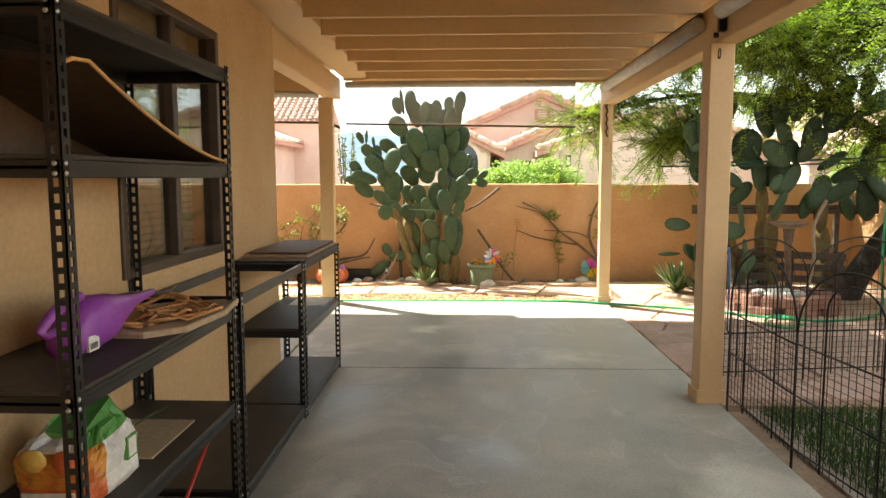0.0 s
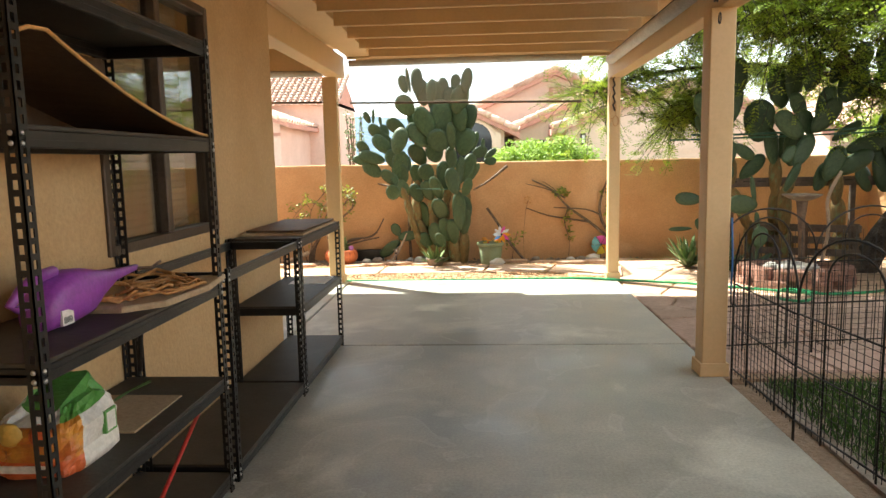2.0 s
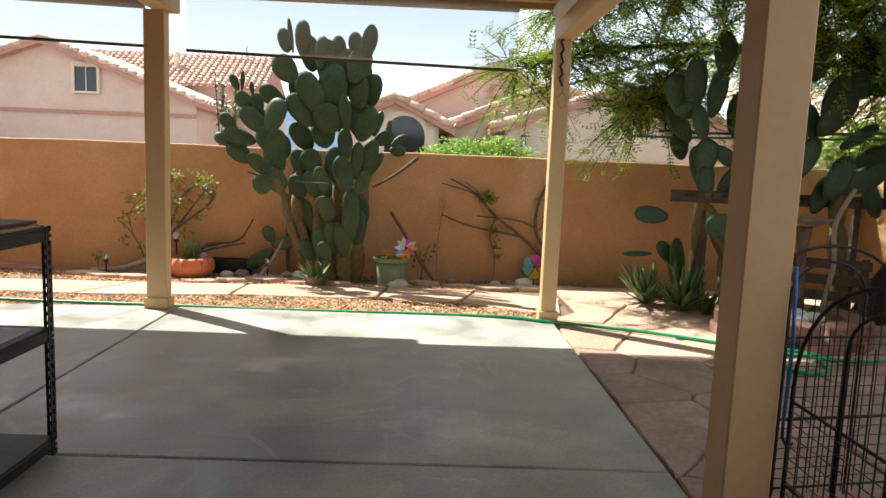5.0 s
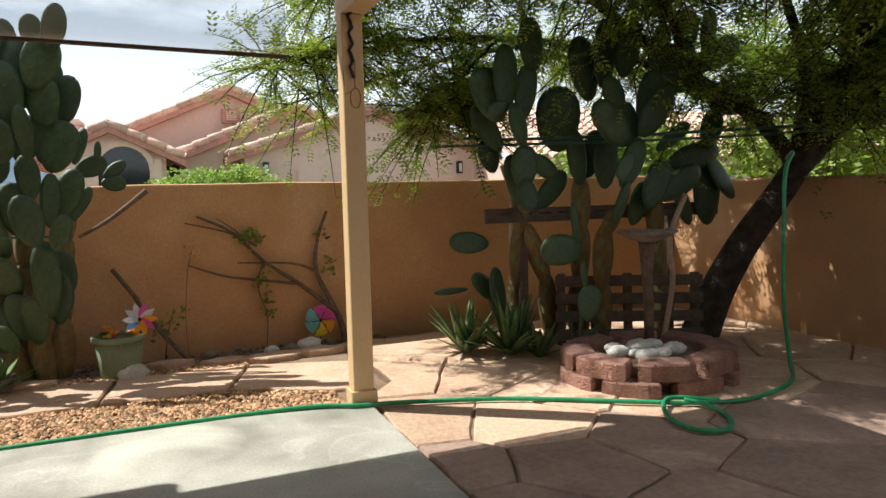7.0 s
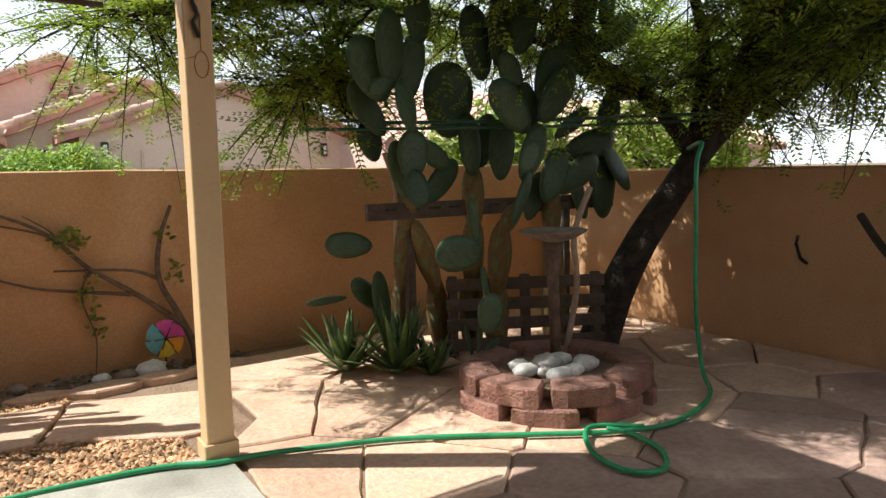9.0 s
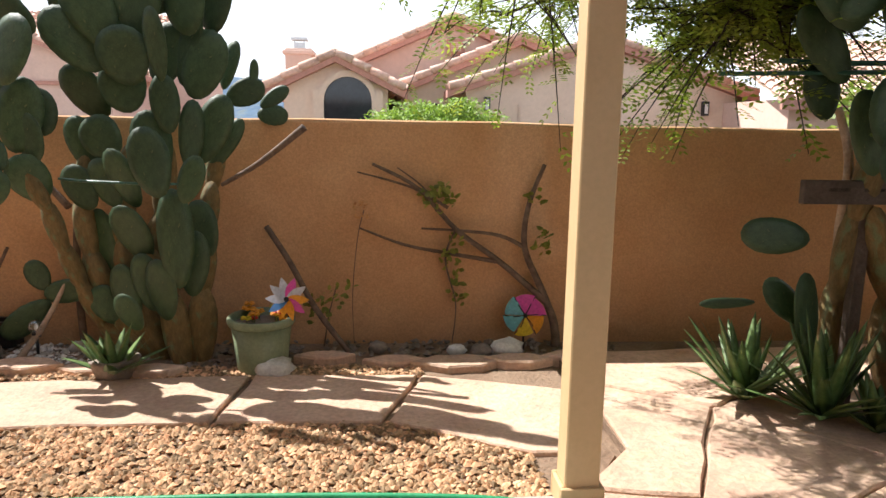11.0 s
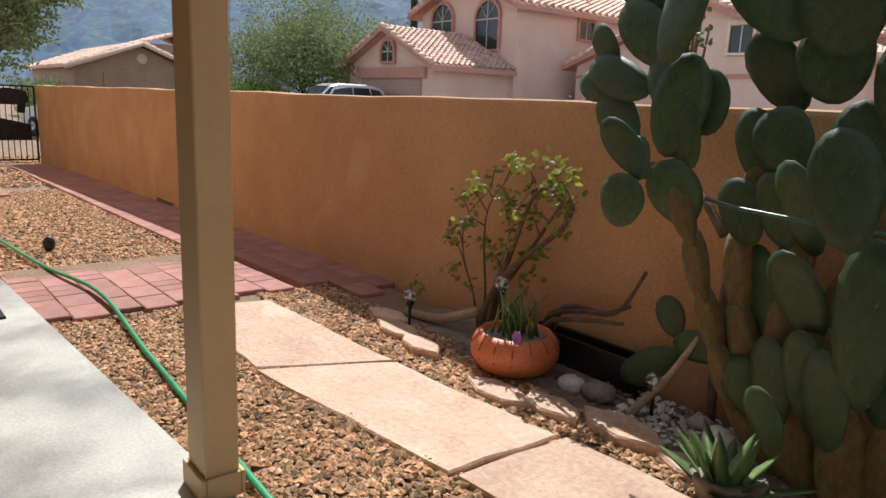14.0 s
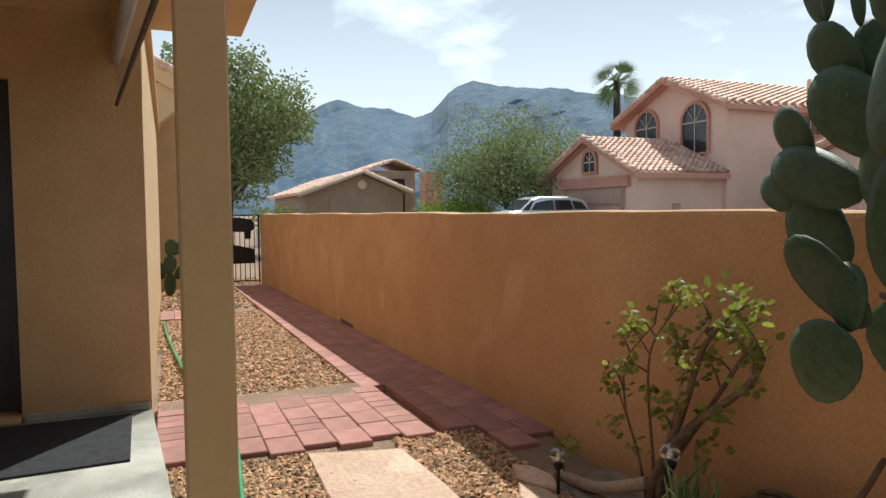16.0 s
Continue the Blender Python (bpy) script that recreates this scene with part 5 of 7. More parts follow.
east = thing("prickly_pear_cactus", 3.4, 8.9, -0.05, "sprawling prickly pear cactus held by a wooden rail", "cactus", "prickly pears")
rng = random.Random(8)
pads(east, True, ((3.08, 8.72, -0.02, 3.05, 8.72, 0.50, 0.16), (3.03, 8.66, 0.47, 3.04, 8.61, 0.90, 0.15), (3.03, 8.60, 0.87, 3.03, 8.50, 1.25, 0.14), (3.36, 8.68, -0.04, 3.32, 8.68, 0.48, 0.17), (3.28, 8.62, 0.45, 3.08, 8.52, 0.89, 0.15), (3.65, 8.40, -0.02, 3.62, 8.35, 0.46, 0.18), (3.58, 8.30, 0.43, 3.51, 8.15, 0.89, 0.17), (3.47, 8.10, 0.86, 3.51, 8.00, 1.04, 0.14), (4.34, 8.55, -0.14, 4.35, 8.55, 0.42, 0.20), (4.31, 8.50, 0.39, 4.27, 8.50, 0.80, 0.19), (4.23, 8.45, 0.76, 4.22, 8.45, 1.12, 0.17), (3.58, 8.60, -0.05, 3.58, 8.60, 0.47, 0.18), (3.55, 8.55, 0.44, 3.57, 8.55, 0.91, 0.16),))
pads(east, True, ((3.54, 8.50, 0.87, 3.53, 8.50, 1.29, 0.16),))
pads(east, False, ((2.74, 8.30, 1.70, 2.55, 8.30, 2.07, 0.26), (2.72, 8.20, 1.76, 2.73, 8.20, 2.23, 0.23), (3.06, 8.40, 2.08, 3.03, 8.40, 2.48, 0.23), (2.97, 8.42, 1.72, 3.04, 8.42, 2.15, 0.18), (2.71, 8.10, 1.80, 2.52, 8.10, 1.73, 0.11), (2.78, 8.05, 1.50, 2.70, 8.05, 1.80, 0.19), (2.81, 8.45, 1.50, 2.58, 8.45, 1.82, 0.18), (2.77, 8.50, 1.34, 2.70, 8.50, 1.60, 0.18), (2.85, 8.20, 1.22, 2.88, 8.20, 1.53, 0.22), (2.91, 8.34, 1.10, 2.82, 8.34, 1.47, 0.17), (2.82, 8.12, 1.29, 2.84, 8.07, 1.06, 0.16), (2.99, 8.36, 1.47, 3.23, 8.36, 1.30, 0.15), (3.12, 8.50, 1.06, 3.40, 8.50, 1.34, 0.21),))
pads(east, False, ((2.61, 8.28, 0.83, 2.30, 8.28, 0.86, 0.17), (3.31, 8.46, 1.49, 3.31, 8.46, 2.00, 0.38), (3.47, 8.40, 1.23, 3.41, 8.40, 1.66, 0.18), (3.40, 7.90, 0.93, 3.57, 7.93, 1.25, 0.14), (3.51, 7.94, 1.20, 3.71, 7.97, 1.56, 0.20), (3.61, 8.00, 1.51, 3.33, 8.00, 1.82, 0.24), (3.76, 8.10, 1.55, 3.65, 8.10, 1.84, 0.20), (3.71, 8.20, 1.74, 3.58, 8.20, 2.04, 0.18), (3.72, 8.00, 1.58, 4.01, 8.00, 1.95, 0.25), (3.84, 8.14, 1.68, 3.98, 8.14, 2.11, 0.20), (3.39, 7.66, 1.44, 3.28, 7.66, 1.26, 0.13), (3.62, 8.30, 1.20, 3.65, 8.30, 1.62, 0.22), (3.53, 8.36, 1.87, 3.43, 8.36, 2.36, 0.30),))
pads(east, False, ((3.62, 8.32, 1.96, 3.67, 8.32, 2.50, 0.29), (3.79, 8.30, 2.05, 3.89, 8.30, 2.52, 0.23), (4.13, 8.20, 1.92, 4.34, 8.20, 2.33, 0.32), (4.02, 8.26, 2.14, 4.19, 8.26, 2.47, 0.19), (4.32, 8.20, 2.28, 4.35, 8.20, 2.58, 0.23), (4.54, 8.24, 2.28, 4.62, 8.24, 2.62, 0.20), (4.51, 8.30, 2.16, 4.97, 8.30, 2.40, 0.25), (4.70, 8.36, 1.87, 5.32, 8.36, 2.07, 0.36), (4.65, 8.34, 1.51, 4.77, 8.34, 1.84, 0.21), (4.03, 8.20, 1.49, 4.36, 8.20, 1.70, 0.13), (4.29, 8.40, 1.37, 4.85, 8.40, 1.52, 0.25), (4.69, 8.40, 1.49, 5.03, 8.40, 1.10, 0.23), (4.79, 8.46, 0.87, 4.77, 8.46, 1.45, 0.32),))
pads(east, False, ((4.13, 8.30, 1.11, 4.56, 8.30, 1.35, 0.24), (4.03, 8.30, 1.03, 4.20, 8.30, 1.43, 0.24), (4.29, 8.30, 1.98, 4.58, 8.30, 2.13, 0.19), (3.59, 8.50, 1.29, 3.69, 8.50, 1.67, 0.20), (4.64, 8.50, 0.88, 4.50, 8.50, 1.20, 0.25), (3.99, 8.45, 0.90, 4.13, 8.45, 1.25, 0.20), (3.06, 7.76, 0.80, 2.73, 7.76, 0.81, 0.23), (3.04, 7.78, 0.79, 2.99, 7.78, 1.12, 0.06), (3.06, 7.72, 0.32, 3.10, 7.72, 0.56, 0.18), (3.07, 7.74, 0.53, 3.04, 7.74, 0.72, 0.07), (3.10, 7.92, 0.12, 3.03, 7.92, 0.35, 0.05), (3.11, 7.90, 0.12, 3.29, 7.90, 0.23, 0.06), (3.10, 7.88, 0.13, 3.14, 7.88, 0.43, 0.04),))
pads(east, False, ((2.87, 8.60, 0.19, 2.81, 8.60, 0.62, 0.19), (2.90, 8.70, 0.34, 2.67, 8.70, 0.56, 0.17), (2.63, 8.70, 0.45, 2.34, 8.70, 0.44, 0.06),))

solid("cactus_trunk", Geo().tube(smooth_path([(3.08, 8.75, -0.05), (3.05, 8.7, 0.4), (3.0, 8.66, 0.8), (2.98, 8.62, 1.15), (2.9, 8.62, 1.4)]), [0.03 - 0.0003 * i for i in range(41)], 8), PALEWOOD, "bleached woody cactus trunk beside the rail", "trunk")
rail = thing("support_rail", 3.9, 8.6, 0, "weathered slotted wooden rail supporting the cactus", "rail")
part("rail_board", Geo().box(2.70, 4.95, 8.50, 8.54, 0.96, 1.07, 0.004), OLDWOOD, rail)
for k in range(11):
    part("slot", Geo().box(2.82 + k * 0.17, 2.92 + k * 0.17, 8.497, 8.499, 1.02, 1.035), BARK, rail)
for x in (3.02, 4.45):
    part("rail_leg", Geo().box(x, x + 0.06, 8.545, 8.60, -0.05, 1.04, 0.004), OLDWOOD, rail)

pal = thing("wood_pallet", 3.9, 8.45, -0.05, "weathered wooden pallet standing behind the raised bed", "pallet")
mp = Matrix.Translation((3.30, 8.47, -0.04)) @ Matrix.Rotation(radians(-26), 4, "Z") @ Matrix.Rotation(radians(-4), 4, "X")
for x in (0.0, 0.52, 1.04):
    part("upright_stud", Geo().box(x, x + 0.06, 0.0, 0.07, 0.0, 0.58, 0.004, mp), OLDWOOD, pal)
for z in (0.06, 0.20, 0.34, 0.48):
    part("slat", Geo().box(-0.02, 1.12, -0.02, -0.002, z, z + 0.085, 0.003, mp), OLDWOOD, pal)

bath = thing("bird_bath", 3.5, 7.6, 0.1, "shallow dark bird bath on a brown wooden post", "bird bath")
part("post", Geo().tube([(3.50, 7.62, 0.08), (3.48, 7.61, 0.45), (3.47, 7.61, 0.62), (3.47, 7.61, 0.84)], [0.035, 0.033, 0.036, 0.06], 10), TWIG, bath)
part("bowl", Geo().lathe([(0.03, 0.0), (0.13, 0.03), (0.20, 0.07), (0.205, 0.08), (0.18, 0.075), (0.0, 0.04)], 20, (3.47, 7.61, 0.835)), DARKROCK, bath)
solid("dead_branch", Geo().tube(smooth_path([(3.80, 7.85, 0.05), (3.85, 7.8, 0.5), (3.83, 7.8, 0.85), (3.95, 7.78, 1.15)]), 0.02, 8), PALEWOOD, "bleached crooked branch in the raised bed", "branch", "dead branches")

# ---- raised bed ----
bed = thing("raised_bed", 3.5, 7.55, 0, "round raised bed of red concrete edging blocks", "planter")
blk = Geo().prism([(-0.172, -0.075), (-0.10, -0.105), (0.10, -0.105), (0.172, -0.075), (0.125, 0.09), (-0.125, 0.09)], 0.0, 0.105, inset=0.012).mesh("block", BLOCK)
for row, (rx, ry, nb, z) in enumerate(((0.49, 0.41, 8, -0.04), (0.47, 0.39, 8, 0.067))):
    for k in range(nb):
        a = 2 * math.pi * (k + 0.5 * row) / nb
        p = part("block", blk, BLOCK, bed)
        p.matrix_basis = pose(3.35 + rx * math.cos(a), 7.45 + ry * math.sin(a), z, 0, 0, math.degrees(a) + 90)
part("soil", Geo().lathe([(0.40, 0.0), (0.40, 0.14), (0.3, 0.155), (0.0, 0.16)], 24, (3.35, 7.45, -0.03)), DIRT, bed)
for k, (x, y, r) in enumerate(((3.17, 7.46, 0.07), (3.26, 7.40, 0.05), (3.36, 7.50, 0.085), (3.48, 7.52, 0.07), (3.26, 7.28, 0.075), (3.40, 7.32, 0.06), (3.53, 7.36, 0.075), (3.22, 7.58, 0.06), (3.60, 7.46, 0.05))):
    solid("river_rock", Geo().blob((x - 0.07, y - 0.03, 0.13 + r * 0.45), r * 1.15, r * 0.85, r * 0.6, 70 + k, 0.1, 12, 7), ROCK, "smooth pale river rock in the raised bed", "rock", "bed rocks")

# ---- agaves ----
def agave(x, y, n, L, seed, label):
    rg = random.Random(seed)
    t = thing("agave", x, y, -0.03, label, "agave", "agave plants")
    for k in range(n):
        a, el, l = 2.4 * k + rg.uniform(-0.2, 0.2), radians(rg.uniform(22, 80)), L * rg.uniform(0.7, 1.1)
        d, s = Vector((math.cos(a), math.sin(a), 0)), Vector((-math.sin(a), math.cos(a), 0))
        vs, fs, m_ = [], [], 7
        for i in range(m_ + 1):
            u = i / m_
            c = Vector((x, y, -0.02)) + d * (l * u * math.cos(el) + 0.02) + Vector((0, 0, l * u * math.sin(el) - 0.10 * l * u * u))
            w = 0.024 * (1 - u) ** 0.7 * (0.7 + 1.2 * min(u * 3, 1)) + 0.0008
            vs += [c - s * w + Vector((0, 0, 0.008 * (1 - u))), c - Vector((0, 0, 0.006 * (1 - u))), c + s * w + Vector((0, 0, 0.008 * (1 - u))), c + Vector((0, 0, 0.004 * (1 - u)))]
        fs = [(i * 4 + q, i * 4 + (q + 1) % 4, i * 4 + 4 + (q + 1) % 4, i * 4 + 4 + q) for i in range(m_) for q in range(4)]
        part("leaf", Geo().add(vs, fs, True), AGAVE, t)


agave(2.83, 8.38, 46, 0.52, 2, "spiky green agave rosette on the flagstones")
agave(2.57, 8.62, 38, 0.46, 3, "smaller spiky green agave rosette")
agave(2.98, 8.22, 22, 0.30, 5, "small spiky green agave offset")
agave(-0.62, 9.05, 24, 0.34, 4, "green aloe rosette below the tall cactus")
solid("aloe_pot", Geo().lathe([(0.09, 0), (0.12, 0.10), (0.13, 0.115), (0.12, 0.12), (0.0, 0.10)], 18, (-0.62, 9.08, -0.055)), DARKROCK, "dark clay pot under the aloe rosette", "plant pot")


# ---- mesquite tree ----
tree = thing("mesquite_tree", 4.55, 8.28, -0.05, "dark-trunked mesquite tree with fine drooping foliage", "tree")
rng = random.Random(33)
trunk = smooth_path([(4.40, 8.16, -0.08), (4.50, 8.14, 0.18), (4.63, 8.13, 0.42), (4.82, 8.08, 0.74), (5.06, 8.0, 1.08), (5.24, 7.9, 1.40)], 5)
part("trunk", Geo().tube(trunk, [0.155 - 0.0022 * i for i in range(len(trunk))], 14), BARK, tree)
limbs = []


def limb(pts, r0, r1):
    p = smooth_path(pts, 7)
    limbs.append((p, r1))
    part("limb", Geo().tube(p, [r0 + (r1 - r0) * i / (len(p) - 1) for i in range(len(p))], 9), BARK, tree)
    return p


limb([(5.2, 7.92, 1.34), (5.32, 7.7, 1.80), (5.18, 7.45, 2.15), (5.1, 7.1, 2.6), (5.0, 7.0, 3.0)], 0.075, 0.03)
limb([(5.22, 7.88, 1.28), (4.95, 8.1, 1.75), (4.3, 8.35, 2.2), (3.5, 8.5, 2.75), (2.6, 8.6, 3.1)], 0.075, 0.018)
limb([(5.24, 7.92, 1.36), (5.50, 7.75, 1.70), (5.68, 7.5, 2.0), (5.78, 7.1, 2.08), (5.98, 6.5, 2.42), (6.2, 5.8, 2.7)], 0.10, 0.045)
limb([(5.2, 7.92, 1.38), (5.24, 7.9, 1.80), (5.12, 7.8, 2.18), (4.8, 7.7, 2.6), (4.5, 7.5, 3.0)], 0.07, 0.02)
limb([(5.0, 8.05, 1.7), (4.4, 8.6, 2.2), (3.6, 9.0, 2.45), (2.6, 9.2, 2.45), (1.7, 9.25, 2.25)], 0.05, 0.012)
limb([(4.4, 8.3, 2.15), (3.8, 7.9, 2.6), (3.0, 7.8, 2.95), (2.2, 7.9, 3.0)], 0.04, 0.012)
limb([(5.25, 7.75, 1.7), (5.6, 8.3, 2.2), (5.9, 8.9, 2.5), (6.2, 9.6, 2.6)], 0.06, 0.015)
limb([(5.25, 7.6, 2.0), (4.8, 6.9, 2.4), (4.3, 6.4, 2.7), (3.8, 6.2, 2.8)], 0.05, 0.015)
limb([(5.3, 7.5, 2.2), (5.6, 6.9, 2.5), (5.7, 6.2, 2.7), (5.7, 5.5, 2.7)], 0.05, 0.015)
limb([(3.6, 8.98, 2.45), (3.0, 9.5, 2.4), (2.2, 9.9, 2.2), (1.5, 10.1, 2.0)], 0.025, 0.008)
limb([(2.6, 9.2, 2.45), (2.1, 9.0, 2.38), (1.6, 8.95, 2.24), (1.2, 9.0, 2.12)], 0.018, 0.006)
limb([(5.0, 8.0, 1.72), (4.6, 9.0, 2.2), (4.2, 9.8, 2.5), (3.6, 10.4, 2.5)], 0.045, 0.012)
limb([(5.2, 7.5, 2.3), (4.6, 7.2, 2.7), (3.9, 7.1, 2.9), (3.1, 7.2, 2.9)], 0.045, 0.012)
limb([(5.1, 7.2, 2.8), (4.5, 6.6, 3.0), (3.9, 6.9, 3.2), (3.4, 7.6, 3.3)], 0.03, 0.01)
limb([(5.6, 7.6, 1.65), (5.5, 7.0, 2.0), (5.0, 6.4, 2.15), (4.6, 5.7, 2.1)], 0.035, 0.01)
limb([(4.3, 8.35, 2.2), (4.1, 8.3, 2.8), (3.9, 8.1, 3.3), (3.6, 7.9, 3.6)], 0.035, 0.012)


def foliage(parent_limbs, n_twigs, droop, seed, leaf_len, twig_len, per):
    """Twigs along the limbs; from each one stand feathery fronds of paired narrow leaflets."""
    rg = random.Random(seed)
    tv, leaves = Geo(), Geo()
    for k in range(n_twigs):
        p, r = rg.choice(parent_limbs)
        i = int(len(p) * (0.28 + 0.72 * rg.random() ** 0.8)) - 1
        b0 = Vector(p[max(i, 0)])
        d = Vector((rg.gauss(0, 1), rg.gauss(0, 1), rg.gauss(0.1, 0.5))).normalized()
        L = twig_len * rg.uniform(0.5, 1.4)
        q = [b0 + d * L * u + Vector((0, 0, -droop * L * u * u)) for u in (0, 0.33, 0.66, 1.0)]
        tv.tube(q, [0.007, 0.0055, 0.004, 0.002], 4)
        for j in range(per):
            u = 0.22 + 0.78 * (j + rg.random()) / per
            c = b0 + d * L * u + Vector((0, 0, -droop * L * u * u))
            e = (d * 0.7 + Vector((rg.gauss(0, 0.8), rg.gauss(0, 0.8), rg.gauss(-0.1, 0.4)))).normalized()
            s = e.cross(Vector((rg.gauss(0, 0.3), rg.gauss(0, 0.3), 1))).normalized()
            l = leaf_len * rg.uniform(0.65, 1.25)
            vs, fs = [], []
            for m_ in range(4):
                a = c + e * l * (m_ + 0.5) / 4
                w = l * (0.30 - 0.05 * abs(m_ - 1.5))
                t1 = e * l * 0.075
                n_ = len(vs)
                for sg in (1, -1):
                    vs += [a, a + s * sg * w * 0.5 + t1 * 1.5, a + s * sg * w + t1 * 1.6, a + s * sg * w * 0.55 - t1 * 0.4]
                fs += [(n_, n_ + 3, n_ + 2, n_ + 1), (n_ + 4, n_ + 5, n_ + 6, n_ + 7)]
            leaves.add(vs, fs)
    return tv, leaves


limb([(3.5, 8.5, 2.75), (2.9, 8.2, 2.95), (2.3, 8.0, 3.0), (1.8, 8.0, 2.95)], 0.022, 0.007)
limb([(3.8, 7.9, 2.6), (3.2, 7.3, 2.9), (2.7, 6.9, 3.05), (2.3, 6.8, 3.05)], 0.022, 0.007)
limb([(2.6, 8.6, 3.1), (2.1, 8.7, 3.2), (1.6, 8.8, 3.15)], 0.018, 0.006)
limb([(3.5, 8.5, 2.75), (2.8, 8.9, 2.9), (2.1, 9.0, 2.85), (1.6, 9.05, 2.7)], 0.02, 0.006)
limb([(5.6, 7.6, 1.65), (6.3, 7.9, 2.2), (7.0, 8.0, 2.6), (7.6, 8.2, 2.7)], 0.05, 0.012)
limb([(5.3, 7.7, 1.8), (5.9, 7.7, 2.6), (6.4, 7.6, 3.2), (6.8, 7.5, 3.6)], 0.05, 0.012)
limb([(5.0, 7.0, 3.0), (4.7, 6.8, 3.5), (4.2, 6.9, 3.9), (3.6, 7.1, 4.1)], 0.03, 0.01)
far_limbs, near_limbs = limbs[:3] + limbs[5:9] + limbs[12:16] + limbs[20:], [limbs[2]] + limbs[4:6] + limbs[10:12] + limbs[16:20]
limb([(3.0, 8.9, 2.4), (2.7, 8.9, 2.1), (2.55, 8.85, 1.9), (2.4, 8.9, 1.78)], 0.014, 0.005)
limb([(3.1, 8.95, 2.3), (2.8, 9.0, 2.0), (2.6, 9.1, 1.85), (2.4, 9.2, 1.75)], 0.012, 0.004)
low_limbs = limbs[-2:]
hang_t, hang_l = foliage(low_limbs, 110, 0.22, 12, 0.12, 0.36, 13)
tv, lv = foliage(limbs, 1150, 0.34, 5, 0.14, 0.66, 14)
tv2, lv2 = foliage(near_limbs, 560, 0.34, 9, 0.12, 0.56, 13)
tv3, lv3 = foliage(far_limbs, 1250, 0.36, 10, 0.15, 0.72, 14)
for more_t, more_l in ((tv2, lv2), (tv3, lv3), (hang_t, hang_l)):
    tv.add(more_t.v, more_t.f, True)
    lv.add(more_l.v, more_l.f)
tagged(part("twig", tv, BARK, tree), kind="stuff")
tagged(part("crown", lv, LEAF, tree, "fine feathery green leaflets"), kind="stuff")


# ---- wall shrubs ----
def leafy(parent, spots, n, r, size, seed, material, name="leaves"):
    rg = random.Random(seed)
    g = Geo()
    for k in range(n):
        c = Vector(rg.choice(spots)) + Vector((rg.gauss(0, r), rg.gauss(0, r), rg.gauss(0, r)))
        e = Vector((rg.gauss(0, 1), rg.gauss(0, 1), rg.gauss(0, 0.7))).normalized()
        s = e.orthogonal().normalized()
        l, w = size * rg.uniform(0.6, 1.2), size * 0.33
        up = e.cross(s) * l * 0.12
        g.add([c, c + e * l * 0.35 + s * w, c + e * l * 0.75 + s * w * 0.8 + up, c + e * l + up * 1.6, c + e * l * 0.75 - s * w * 0.8 + up, c + e * l * 0.35 - s * w], [(0, 1, 2, 3), (0, 3, 4, 5)])
    return part(name, g, material, parent)


shrub = thing("wall_shrub", -2.45, 9.55, -0.05, "half-bare shrub with yellow-green new leaves", "shrub")
rng = random.Random(14)
STEMS = (((-2.44, 9.56, -0.06), (-2.40, 9.55, 0.14), (-2.19, 9.53, 0.41), (-1.85, 9.50, 0.67), (-1.74, 9.48, 0.81)), ((-2.42, 9.58, -0.06), (-2.36, 9.56, 0.18), (-2.21, 9.55, 0.52), (-2.10, 9.54, 0.77), (-1.94, 9.52, 0.93)), ((-2.40, 9.60, -0.06), (-2.35, 9.60, 0.20), (-2.13, 9.60, 0.51), (-1.96, 9.58, 0.73), (-1.87, 9.56, 0.84)), ((-2.46, 9.60, -0.06), (-2.43, 9.60, 0.17), (-2.34, 9.60, 0.44), (-2.24, 9.58, 0.70), (-2.08, 9.56, 0.89)), ((-2.48, 9.58, -0.06), (-2.55, 9.58, 0.18), (-2.65, 9.58, 0.38), (-2.65, 9.58, 0.61), (-2.42, 9.56, 0.82)), ((-2.42, 9.54, -0.06), (-2.40, 9.54, 0.21), (-2.41, 9.52, 0.52), (-2.36, 9.50, 0.74), (-2.18, 9.48, 0.93)))
for k, q in enumerate(STEMS):
    p = smooth_path(q, 5)
    r = (0.026, 0.022, 0.016, 0.016, 0.008, 0.009)[k]
    part("stem", Geo().tube(p, [r * (1 - 0.66 * i / len(p)) for i in range(len(p))], 7), PALEWOOD if k == 3 else TWIG, shrub)
    for i in (9, 12, 14, 16, 18, 20):
        e = p[i] + Vector((rng.uniform(-0.16, 0.16), rng.uniform(-0.10, 0.08), rng.uniform(0.02, 0.15)))
        part("shoot", Geo().tube([p[i], p[i].lerp(e, 0.5) + Vector((0, 0, 0.015)), e], [0.005, 0.004, 0.002], 5), TWIG, shrub)
        leafy(shrub, [e, p[i].lerp(e, 0.7)], 13, 0.026, 0.042, 50 + 10 * k + i, SHRUB)
leafy(shrub, [(-2.71, 9.56, 0.50), (-2.70, 9.56, 0.30), (-2.55, 9.56, 0.22), (-2.10, 9.55, 0.37), (-1.93, 9.52, 0.99)], 70, 0.04, 0.042, 3, SHRUB)
part("fallen_stem", Geo().tube(smooth_path([(-3.0, 9.42, -0.03), (-2.7, 9.46, 0.0), (-2.45, 9.55, 0.10)]), 0.030, 8), PALEWOOD, shrub)
drift = thing("dead_shrub", -1.6, 9.62, 0, "low dead shrub with bare dark branches", "dead shrub")
